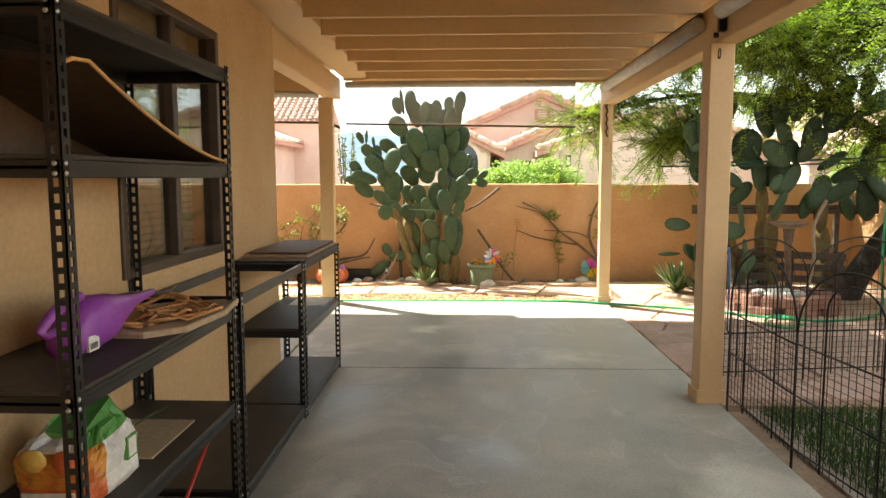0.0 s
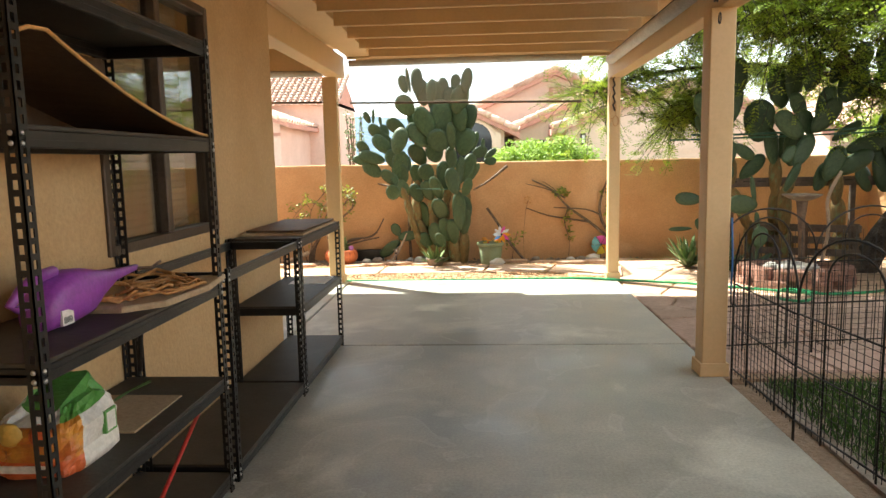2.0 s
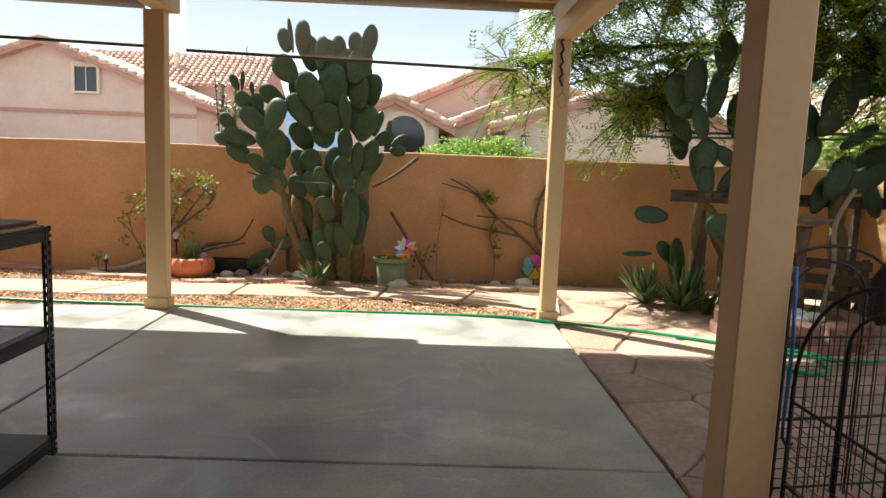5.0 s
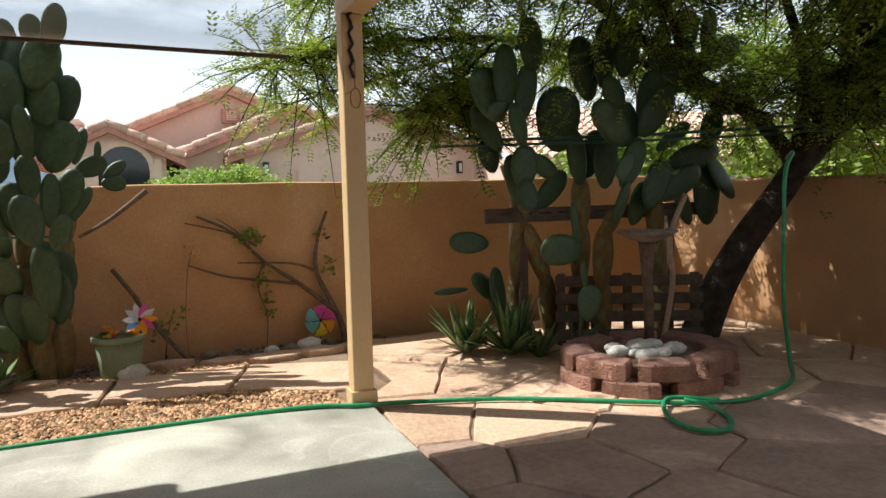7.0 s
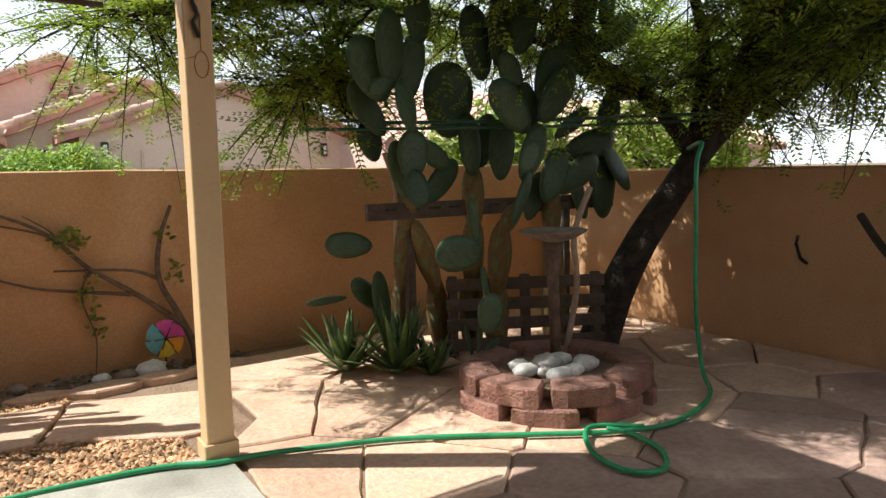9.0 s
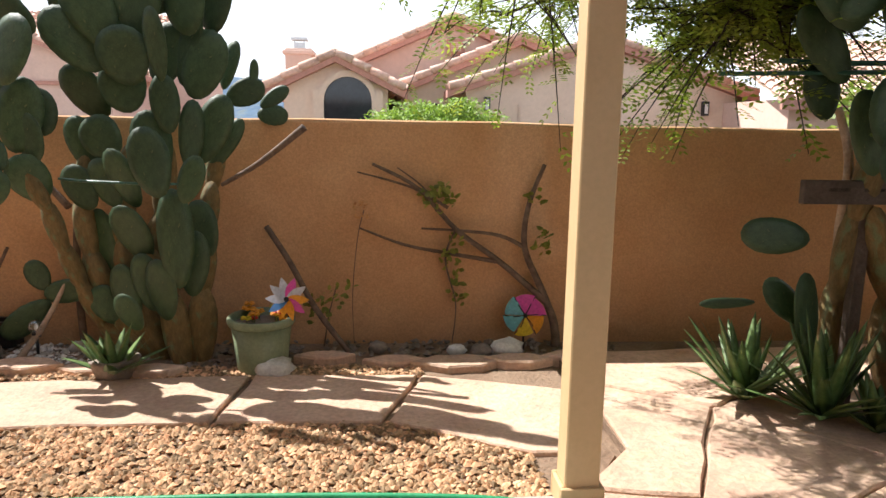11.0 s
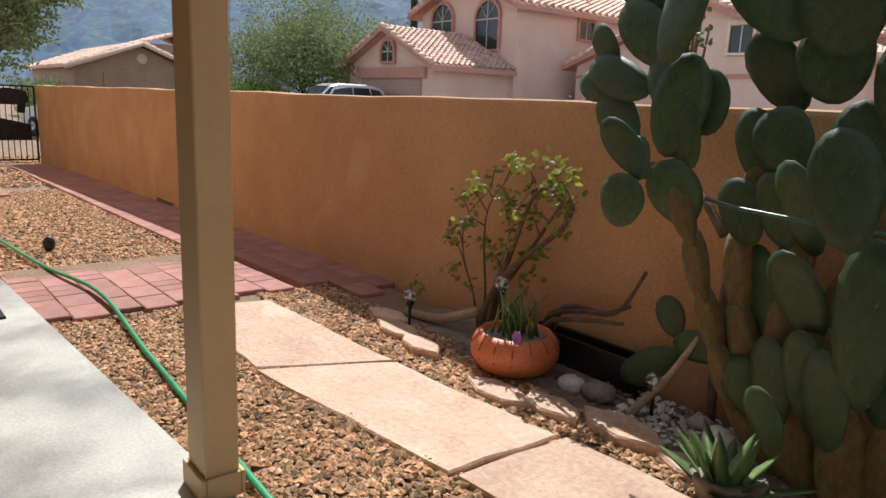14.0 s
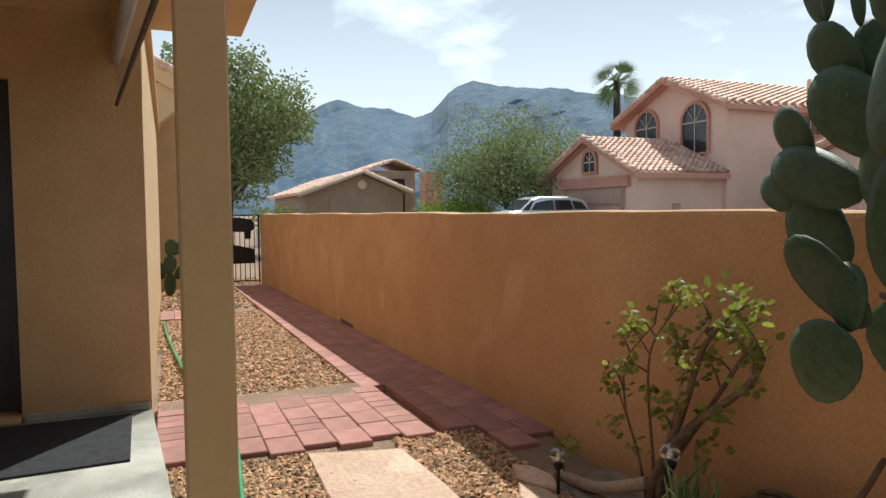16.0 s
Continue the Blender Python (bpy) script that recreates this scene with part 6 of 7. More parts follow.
for q in (((-2.02, 9.62, 0.0), (-1.95, 9.60, 0.20), (-1.73, 9.60, 0.28), (-1.52, 9.60, 0.33), (-1.37, 9.58, 0.56)), ((-2.0, 9.58, 0.02), (-1.91, 9.56, 0.18), (-1.66, 9.54, 0.26), (-1.44, 9.54, 0.30)), ((-1.98, 9.64, 0.02), (-1.89, 9.64, 0.25), (-1.63, 9.64, 0.29), (-1.48, 9.64, 0.36))):
    p = smooth_path(q, 6)
    part("branch", Geo().tube(p, [0.018 * (1 - 0.5 * i / len(p)) for i in range(len(p))], 7), TWIG, drift)

vine = thing("climbing_shrub", 1.75, 9.62, -0.05, "sparse climbing shrub with dark bare branches", "shrub")
BR = (((1.86, 9.60, -0.06), (1.84, 9.62, 0.10), (1.76, 9.64, 0.30), (1.65, 9.66, 0.56), (1.67, 9.68, 0.82), (1.76, 9.68, 1.07)), ((1.80, 9.62, 0.21), (1.52, 9.66, 0.45), (1.22, 9.66, 0.67), (0.98, 9.68, 0.92), (0.71, 9.69, 1.06)), ((1.65, 9.66, 0.56), (1.45, 9.67, 0.64), (1.01, 9.69, 0.67)), ((1.48, 9.66, 0.47), (1.16, 9.68, 0.52), (0.90, 9.69, 0.57), (0.63, 9.70, 0.67)), ((1.17, 9.67, 0.80), (0.95, 9.69, 0.92), (0.62, 9.70, 1.01)), ((1.22, 9.66, 0.67), (1.16, 9.67, 0.48), (1.23, 9.68, 0.20), (1.21, 9.66, -0.05)), ((0.66, 9.69, 0.78), (0.62, 9.69, 0.60), (0.59, 9.68, 0.25), (0.60, 9.66, -0.05)), ((1.10, 9.67, 0.78), (1.02, 9.68, 0.92), (0.86, 9.69, 1.04)))
for k, q in enumerate(BR):
    p = smooth_path(q, 6)
    r = (0.030, 0.022, 0.015, 0.015, 0.011, 0.008, 0.004, 0.008)[k]
    part("branch", Geo().tube(p, [r * (1 - 0.6 * i / len(p)) for i in range(len(p))], 7), TWIG, vine)
leafy(vine, [(1.05, 9.66, 0.88), (1.17, 9.66, 0.84), (1.12, 9.66, 0.92)], 56, 0.03, 0.055, 4, SHRUB)
leafy(vine, [(1.24, 9.66, 0.59), (1.16, 9.66, 0.48), (1.23, 9.66, 0.35), (1.25, 9.66, 0.24), (1.20, 9.66, 0.53)], 50, 0.026, 0.05, 5, SHRUB)
leafy(vine, [(1.75, 9.64, 0.64), (1.77, 9.64, 0.56), (1.69, 9.66, 0.86)], 40, 0.026, 0.05, 7, SHRUB)
tagged(leafy(vine, [(0.65, 9.68, 0.79)], 26, 0.03, 0.03, 6, STRAW, "seed_head"), kind="stuff")
solid("dead_branch", Geo().tube(smooth_path([(0.58, 9.40, -0.02), (0.38, 9.50, 0.22), (0.22, 9.60, 0.48), (0.08, 9.66, 0.68)]), 0.018, 7), TWIG, "bare dead branch leaning on the wall", "branch", "dead branches")
sp = thing("small_weed", 0.42, 9.58, -0.05, "thin leafy weed by the wall", "weed")
part("stem", Geo().tube([(0.42, 9.6, -0.05), (0.45, 9.6, 0.15), (0.5, 9.62, 0.34)], 0.004, 5), TWIG, sp)
leafy(sp, [(0.45, 9.6, 0.2), (0.5, 9.6, 0.3), (0.38, 9.58, 0.22)], 46, 0.05, 0.045, 8, SHRUB)
sp = thing("small_weed", -2.95, 9.42, -0.05, "thin leafy weed by the wall", "weed")
part("stem", Geo().tube([(-2.95, 9.42, -0.05), (-2.93, 9.42, 0.12)], 0.004, 5), TWIG, sp)
leafy(sp, [(-2.93, 9.42, 0.12)], 30, 0.04, 0.04, 9, SHRUB)

# ---- pots and ornaments ----
BX, BY = -1.94, 9.34
pot = thing("terracotta_bowl", BX, BY, -0.05, "orange terracotta bowl planter with drip pattern", "plant pot")
part("bowl", Geo().lathe([(0.12, 0.0), (0.185, 0.03), (0.225, 0.09), (0.227, 0.14), (0.202, 0.195), (0.178, 0.215), (0.165, 0.205), (0.165, 0.175), (0.0, 0.175)], 32, (BX, BY, -0.05)), ORANGE, pot)
for k in range(15):
    a = 2 * math.pi * k / 15
    c, s = math.cos(a), math.sin(a)
    part("drip_groove", Geo().tube([(BX + c * 0.184, BY + s * 0.184, 0.162), (BX + c * 0.212, BY + s * 0.212, 0.132), (BX + c * 0.228, BY + s * 0.228, 0.104 - 0.012 * (k % 2))], [0.004, 0.004, 0.005], 6), REDJAR, pot)
    part("dimple", Geo().blob((BX + c * 0.224, BY + s * 0.224, 0.05), 0.006, 0.006, 0.006, k, 0.05, 6, 4), REDJAR, pot)
part("soil", Geo().lathe([(0.163, 0.0), (0.0, 0.012)], 20, (BX, BY, 0.135), close=False), DARKROCK, pot)
rng = random.Random(6)
bulb = thing("bulb_plant", BX, BY, 0.13, "strappy green bulb leaves in the bowl", "plant")
for k in range(30):
    a, l = rng.uniform(0, 6.28), rng.uniform(0.12, 0.25)
    x, y = BX + rng.uniform(-0.10, 0.10), BY + rng.uniform(-0.09, 0.09)
    lean_ = rng.uniform(0.1, 0.55)
    part("leaf_blade", Geo().tube([(x, y, 0.14), (x + lean_ * l * 0.5 * math.cos(a), y + lean_ * l * 0.5 * math.sin(a), 0.14 + l * 0.65), (x + lean_ * l * 1.2 * math.cos(a), y + lean_ * l * 1.2 * math.sin(a), 0.14 + l)], [0.008, 0.006, 0.001], 4), AGAVE, bulb)
fl = thing("purple_flower", -1.79, 9.24, 0.14, "small purple flower at the bowl rim", "flower")
for k in range(6):
    a = k * 1.05
    part("petal", Geo().blob((-1.77 + 0.02 * math.cos(a), 9.18, 0.20 + 0.02 * math.sin(a)), 0.017, 0.008, 0.017, k, 0.05, 7, 5), SPIN["violet"], fl)
part("stalk", Geo().tube([(-1.80, 9.25, 0.14), (-1.775, 9.19, 0.20)], 0.003, 5), AGAVE, fl)


def globe_light(x, y, h, label):
    t = thing("solar_globe_light", x, y, -0.05, label, "garden light", "solar globe lights")
    part("stake", Geo().tube([(x, y, -0.06), (x, y, h - 0.035)], 0.009, 8), BLACKMETAL, t)
    part("collar", Geo().lathe([(0.022, 0), (0.026, 0.02), (0.018, 0.03)], 12, (x, y, h - 0.055)), BLACKMETAL, t)
    p = part("globe", Geo().lathe([(0.003 + 0.042 * math.sin(a), -0.042 * math.cos(a)) for a in np.linspace(0.1, 3.04, 12)], 16, (x, y, h + 0.005)), GLOBEGLASS, t, "clear crackle glass globe")
    part("bulb", Geo().blob((x, y, h), 0.012, 0.012, 0.02, 3, 0.0), PAPER, t)


globe_light(-1.19, 9.46, 0.12, "clear globe garden light on a black stake")
globe_light(-2.12, 9.40, 0.36, "clear globe garden light behind the bowl")
globe_light(-2.80, 9.30, 0.14, "clear globe garden light by the shrub")

gp = thing("sage_pot", 0.12, 9.20, -0.05, "sage-green plastic pot with orange flowers", "plant pot")
part("body", Geo().lathe([(0.125, 0.0), (0.135, 0.02), (0.163, 0.268), (0.155, 0.268), (0.15, 0.25), (0.0, 0.25)], 26, (0.12, 9.20, -0.05)), SAGE, gp)
part("rim", Geo().lathe([(0.158, 0.262), (0.176, 0.262), (0.181, 0.27), (0.182, 0.30), (0.176, 0.307), (0.160, 0.305), (0.158, 0.262)], 26, (0.12, 9.20, -0.05), close=False), SAGE, gp)
part("soil", Geo().lathe([(0.156, 0.0), (0.0, 0.01)], 20, (0.12, 9.20, 0.215), close=False), DARKROCK, gp)
fp = thing("orange_flowers", 0.12, 9.20, 0.2, "orange and red artificial flowers in the pot", "flowers")
rng = random.Random(2)
for k in range(16):
    a, r = rng.uniform(0, 6.28), rng.uniform(0.02, 0.14)
    x, y, z = 0.12 + r * math.cos(a), 9.20 + r * math.sin(a), 0.245 + rng.uniform(0, 0.05)
    g = Geo()
    for q in range(7):
        b_ = q * 0.9
        g.blob((x + 0.018 * math.cos(b_), y + 0.018 * math.sin(b_), z + 0.006 * (q % 2)), 0.014, 0.014, 0.007, q + k, 0.1, 6, 4)
    part("blossom", g, SPIN[("orange", "red", "orange", "yellow")[k % 4]], fp)
    part("stalk", Geo().tube([(x, y, 0.20), (x, y, z)], 0.003, 4), AGAVE, fp)


def pinwheel(x, y, z, r, cols, label, petal, tilt, stake_to):
    t = thing("pinwheel", x, y, stake_to, label, "pinwheel", "garden pinwheels")
    m = Matrix.Translation((x, y, z)) @ Matrix.Rotation(radians(tilt), 4, "Z") @ Matrix.Rotation(radians(-12), 4, "X")
    part("stake", Geo().tube([(x, y + 0.02, stake_to - 0.02), (x, y + 0.02, z)], 0.005, 6), BLACKMETAL, t)
    n = len(cols)
    for k, c in enumerate(cols):
        a0 = 2 * math.pi * k / n
        vs, fs = [], []
        for j in range(7):
            u = j / 6
            if petal:
                w = 0.42 * r * math.sin(math.pi * min(1, 0.12 + 0.86 * u)) * 0.5
                vs += [(r * u * math.cos(a0) - s * w * math.sin(a0), -0.004 - 0.03 * s * w / r, r * u * math.sin(a0) + s * w * math.cos(a0)) for s in (-1, 0, 1)]
            else:
                a = a0 + u * 2 * math.pi / n * 0.96
                vs += [(0, -0.012, 0), (0.6 * r * math.cos(a), -0.035 + 0.03 * u, 0.6 * r * math.sin(a)), (r * (1 - 0.10 * u) * math.cos(a), 0.012 * u, r * (1 - 0.10 * u) * math.sin(a))]
        fs = [(j * 3 + q, j * 3 + q + 1, j * 3 + q + 4, j * 3 + q + 3) for j in range(6) for q in (0, 1)]
        part("vane", Geo().add(vs, fs, True, m), SPIN[c], t)
        if not petal:
            part("seam", Geo().tube([m @ Vector((0, -0.014, 0)), m @ Vector((0.5 * r * math.cos(a0 + 0.1), -0.036, 0.5 * r * math.sin(a0 + 0.1))), m @ Vector((0.98 * r * math.cos(a0), -0.003, 0.98 * r * math.sin(a0)))], 0.003, 5), BLACKMETAL, t)
    part("hub", Geo().blob((m @ Vector((0, -0.02, 0)))[:], 0.014, 0.014, 0.014, 1, 0.0), BLACKMETAL, t)


pinwheel(1.645, 9.55, 0.155, 0.135, ("pink", "pink", "cyan", "cyan", "yellow", "orange"), "round multicoloured fabric pinwheel on a stake", False, 0, -0.05)
pinwheel(0.27, 9.14, 0.36, 0.12, ("orange", "silver", "pink", "silver", "silver", "silver", "blue", "orange", "orange", "pink"), "petal pinwheel of coloured foil in the pot", True, -8, 0.21)

# ---- lawn ----
def blades(name, x0, x1, y0, y1, n, h, seed, material, label):
    rg = random.Random(seed)
    g = Geo()
    for k in range(n):
        x, y, a, l = rg.uniform(x0, x1), rg.uniform(y0, y1), rg.uniform(0, 6.28), h * rg.uniform(0.5, 1.2)
        dx, dy = math.cos(a), math.sin(a)
        b_ = rg.uniform(0.1, 0.6) * l
        g.v += [(x - dy * 0.003, y + dx * 0.003, -0.075), (x + dy * 0.003, y - dx * 0.003, -0.075), (x + dx * b_ * 0.4 + dy * 0.002, y + dy * b_ * 0.4 - dx * 0.002, -0.075 + l * 0.6), (x + dx * b_, y + dy * b_, -0.075 + l)]
        i = len(g.v) - 4
        g.f.append((i, i + 1, i + 2, i + 3))
        g.s.append(False)
    return solid(name, g, material, label, "grass", kind="stuff")


blades("lawn_grass", 1.76, 4.6, -0.5, 4.15, 60000, 0.075, 4, GRASS, "short green lawn grass behind the wire fence")
blades("dry_grass", 4.3, 5.2, 4.75, 5.4, 900, 0.30, 5, DRYGRASS, "dry yellow grass tuft near the side wall")
# soil coloured like dark rock to paint the shaded gaps in the grass
solid("lawn_soil", Geo().box(1.7, 5.4, -5, 4.19, -0.12, -0.06), DARKROCK, "lawn soil coloured dark for the shade between the blades", "soil", kind="structure")
for k in range(9):
    solid("terrace_stone", Geo().blob((4.75 + 0.13 * (k % 3) + 0.1 * (k // 3), 5.9 + 0.28 * (k // 3) - 0.04 * k, 0.0), 0.12, 0.09, 0.055, 90 + k, 0.15, 9, 5), BLOCK, "rough red-brown edging stone by the side wall", "stone", "side bed stones")
st = thing("dead_shrub", 5.15, 6.1, -0.05, "bare dark shrub against the side wall", "dead shrub")
for q in (((5.05, 6.1, -0.06), (5.08, 6.2, 0.5), (5.0, 6.3, 1.15)), ((5.06, 6.15, 0.3), (5.2, 5.9, 0.6), (5.15, 5.7, 1.0)), ((5.07, 6.18, 0.45), (5.1, 6.5, 0.75), (5.2, 6.7, 0.95)), ((5.15, 6.1, 0.1), (5.0, 5.8, 0.35), (4.95, 5.6, 0.6))):
    part("branch", Geo().tube(smooth_path(q), 0.025, 7), BARK, st)
hookb = thing("wall_bracket", 5.43, 7.1, 0.7, "small dark metal bracket on the side wall", "bracket")
part("arm", Geo().tube([(5.30, 7.15, 0.78), (5.23, 7.12, 0.74), (5.25, 7.1, 0.64), (5.30, 7.08, 0.60)], 0.012, 6), BLACKMETAL, hookb)

# ---- gate ----
gate = thing("iron_gate", -17.7, 8.8, -0.45, "dark iron bar gate with a cut-out animal figure", "gate")
gz0 = -0.40
for y in (7.86, 9.70):
    part("stile", Geo().box(-17.72, -17.68, y - 0.02, y + 0.02, gz0, 1.30, 0.003), WROUGHT, gate)
for z in (gz0 + 0.05, 1.27):
    part("rail", Geo().box(-17.715, -17.685, 7.86, 9.70, z, z + 0.035, 0.003), WROUGHT, gate)
for k in range(15):
    y = 7.98 + k * 0.115
    part("bar", Geo().box(-17.71, -17.69, y - 0.009, y + 0.009, gz0 + 0.06, 1.28), WROUGHT, gate)
part("steer_figure", Geo().prism([(9.6, 0.95), (9.55, 1.18), (9.2, 1.24), (8.75, 1.20), (8.6, 1.28), (8.45, 1.12), (8.6, 1.02), (8.75, 0.92), (8.8, 0.72), (8.92, 0.72), (8.95, 0.88), (9.35, 0.88), (9.38, 0.70), (9.5, 0.70), (9.52, 0.9)], -0.012, 0.012, Matrix.Translation((-17.70, 0, 0)) @ Matrix(((0, 0, 1, 0), (1, 0, 0, 0), (0, 1, 0, 0), (0, 0, 0, 1)))), WROUGHT, gate, "flat steel animal cut-out")
part("hill_figure", Geo().prism([(8.0, -0.05), (8.5, 0.22), (9.0, 0.34), (9.6, 0.2), (9.6, -0.15), (8.0, -0.15)], -0.012, 0.012, Matrix.Translation((-17.70, 0, 0.25)) @ Matrix(((0, 0, 1, 0), (1, 0, 0, 0), (0, 1, 0, 0), (0, 0, 0, 1)))), WROUGHT, gate, "flat steel hill cut-out")

small = thing("prickly_pear_cactus", -15.4, 7.55, -0.4, "small upright prickly pear by the far wall", "cactus", "prickly pears")
rng = random.Random(3)
pads(small, False, ((-15.3, 7.6, -0.38, -15.3, 7.63, 0.12, 0.30), (-15.3, 7.6, 0.08, -15.3, 7.64, 0.49, 0.28), (-15.3, 7.63, 0.46, -15.3, 7.66, 0.82, 0.26), (-15.3, 7.72, 0.0, -15.3, 7.95, 0.27, 0.26), (-15.3, 7.92, 0.22, -15.3, 8.03, 0.54, 0.24), (-15.3, 7.48, 0.0, -15.3, 7.34, 0.38, 0.28), (-15.3, 7.66, 0.5, -15.3, 7.88, 0.72, 0.22)), 70)
for k in range(4):
    solid("garden_rock", Geo().blob((-15.0 + 0.1 * k, 7.85 + 0.12 * k, -0.30), 0.16, 0.12, 0.08, 120 + k, 0.12, 9, 5), ROCK, "pale garden rock beside the small cactus", "rock", "garden rocks")


# ---- houses beyond the wall ----
def tile_plane(parent, a, b_, c, cols, rows):
    """Barrel tiles on a roof plane: a to b along the eave, a to c up the slope."""
    a, b_, c = Vector(a), Vector(b_), Vector(c)
    u, v = (b_ - a) / cols, (c - a) / rows
    n = u.cross(v).normalized()
    if n.z < 0:
        n = -n
    r = u.length * 0.36
    g = Geo()
    g.add([a - n * 0.02, b_ - n * 0.02, b_ + (c - a) - n * 0.02, c - n * 0.02], [(0, 1, 2, 3)])
    for j in range(rows):
        for i in range(cols):
            o = a + u * (i + 0.5) + v * j
            vs = []
            for s, lift in ((0.0, 0.05), (1.08, 0.01)):
                for k in range(5):
                    t = math.pi * k / 4
                    vs.append(o + v * s + u.normalized() * (-r * math.cos(t)) * (1.0 if s == 0 else 0.88) + n * (r * math.sin(t) * (1.0 if s == 0 else 0.88) + lift))
            g.add(vs, [(k, k + 1, k + 6, k + 5) for k in range(4)] + [(0, 1, 2, 3, 4)], True)
    return tagged(part("roof_tiles", g, TILE, parent), kind="stuff")


def window_at(parent, origin, right, w, h, arch=False, frame_mat=PINKTRIM, bars=1):
    """A framed window in the plane through origin (its lower middle); right is its level direction."""
    r = Vector(right).normalized()
    n = r.cross(Vector((0, 0, 1)))
    o = Vector(origin)

    def pt(x, z, d):
        return o + r * x + Vector((0, 0, z)) + n * d
    out = [(-w / 2, 0), (w / 2, 0), (w / 2, h - (w / 2 if arch else 0))]
    if arch:
        out += [(w / 2 * math.cos(t), h - w / 2 + w / 2 * math.sin(t)) for t in np.linspace(0, math.pi, 13)[1:-1]]
    out += [(-w / 2, h - (w / 2 if arch else 0))]
    win = part("window", Geo().add([pt(x, z, 0.03) for x, z in out], [tuple(range(len(out)))]), GLASS_AND_SHADE, parent, "dark window glass")
    k = len(out)
    big_ = [(x * (1 + 0.24 / w), -0.1 + (z + 0.1) * (1 + 0.16 / h) if z else -0.1) for x, z in out]
    vs = [pt(x, z, 0.12) for x, z in out] + [pt(x, z, 0.12) for x, z in big_] + [pt(x, z, 0.0) for x, z in out] + [pt(x, z, 0.0) for x, z in big_]
    fs = []
    for i in range(k):
        j = (i + 1) % k
        fs += [(i, j, k + j, k + i), (k + i, k + j, 3 * k + j, 3 * k + i), (i, 2 * k + i, 2 * k + j, j)]
    part("window_frame", Geo().add(vs, fs), frame_mat, win)
    hh = h - (w / 2 if arch else 0)
    if not bars:
        return
    part("glazing_bar", Geo().add([pt(-0.03, 0, 0.06), pt(0.03, 0, 0.06), pt(0.03, h, 0.06), pt(-0.03, h, 0.06)], [(0, 1, 2, 3)]).add([pt(-w / 2, hh - 0.03, 0.06), pt(w / 2, hh - 0.03, 0.06), pt(w / 2, hh + 0.03, 0.06), pt(-w / 2, hh + 0.03, 0.06)], [(0, 1, 2, 3)]), BLIND, win)
    if arch:
        for t in (0.9, 2.25):
            e = Vector((math.cos(t), math.sin(t)))
            part("glazing_bar", Geo().tube([pt(0, hh, 0.06), pt(e.x * w / 2, hh + e.y * w / 2, 0.06)], 0.025, 4), BLIND, win)


def gable(parent, x0, x1, y0, y1, zb, ze, zr, mat_, rake=0.35, tiles=True, cols=18, rows=9, apex=None):
    """A wing whose gable faces the garden: walls, rakes and tiled slopes, ridge along y."""
    xm = (x0 + x1) / 2 if apex is None else apex
    vs = []
    for y in (y0, y1):
        vs += [(x0, y, zb), (x1, y, zb), (x1, y, ze), (xm, y, zr), (x0, y, ze)]
    part("wall", Geo().add(vs, [(0, 1, 2, 3, 4), (9, 8, 7, 6, 5), (0, 4, 9, 5), (1, 6, 7, 2)]), mat_, parent)
    for xa, sgn in ((x0, -1), (x1, 1)):
        sl = (zr - ze) / abs(xm - xa)
        ov = 0.5
        ex, ez = xa + sgn * ov, ze - sl * ov
        g = Geo()
        g.add([(p, y, z + d) for y in (y0 - rake, y0 - rake + 0.12) for p, z in ((ex, ez), (xm, zr)) for d in (-0.02, 0.24)], [(0, 1, 3, 2), (4, 6, 7, 5), (0, 4, 5, 1), (2, 3, 7, 6), (0, 2, 6, 4), (1, 5, 7, 3)])
        part("rake_trim", g, PINKTRIM, parent)
        cap = Geo()
        nn = max(4, int(abs(xm - ex) / 0.42))
        for k in range(nn):
            p0, p1 = k / nn, (k + 1.1) / nn
            cap.tube([(ex + (xm - ex) * p0, y0 - rake + 0.04, ez + (zr - ez) * p0 + 0.28), (ex + (xm - ex) * p1, y0 - rake + 0.04, ez + (zr - ez) * p1 + 0.25)], [0.13, 0.11], 7)
        part("rake_tiles", cap, TILE, parent)
        if tiles:
            tile_plane(parent, (ex, y0 - rake + 0.1, ez + 0.20), (ex, y1, ez + 0.20), (xm, y0 - rake + 0.1, zr + 0.20), cols, rows)
        part("soffit", Geo().add([(ex, y0 - rake, ez - 0.02), (xm, y0 - rake, zr - 0.02), (xm, y1, zr - 0.02), (ex, y1, ez - 0.02)], [(0, 1, 2, 3)]), PINKTRIM, parent)
        part("fascia", Geo().box(min(ex, ex + sgn * 0.06), max(ex, ex + sgn * 0.06), y0 - rake, y1, ez - 0.05, ez + 0.18), PINKTRIM, parent)


north = thing("stucco_house", 1, 27, 0, "pink stucco house with tiled gables and arched window", "house", "neighbour houses")
gable(north, -2.15, 0.8, 26.0, 30, -0.3, 2.40, 3.12, PALE, 0.3, True, 10, 5)
window_at(north, (-0.34, 25.98, 0.7), (1, 0, 0), 1.36, 2.02, True, PALE, 0)
part("pilaster", Geo().box(-1.32, -1.12, 25.85, 26.0, -0.3, 2.35), PALE, north)
part("pilaster", Geo().box(0.46, 0.66, 25.85, 26.0, -0.3, 2.35), PALE, north)
gable(north, -1.2, 7.2, 29.5, 36, -0.3, 2.9, 4.75, PINK, 0.35, True, 14, 12)
part("gable_vent", Geo().box(2.75, 3.35, 29.3, 29.45, 3.75, 4.25).box(2.85, 3.25, 29.25, 29.32, 3.82, 4.2), PINKTRIM, north)
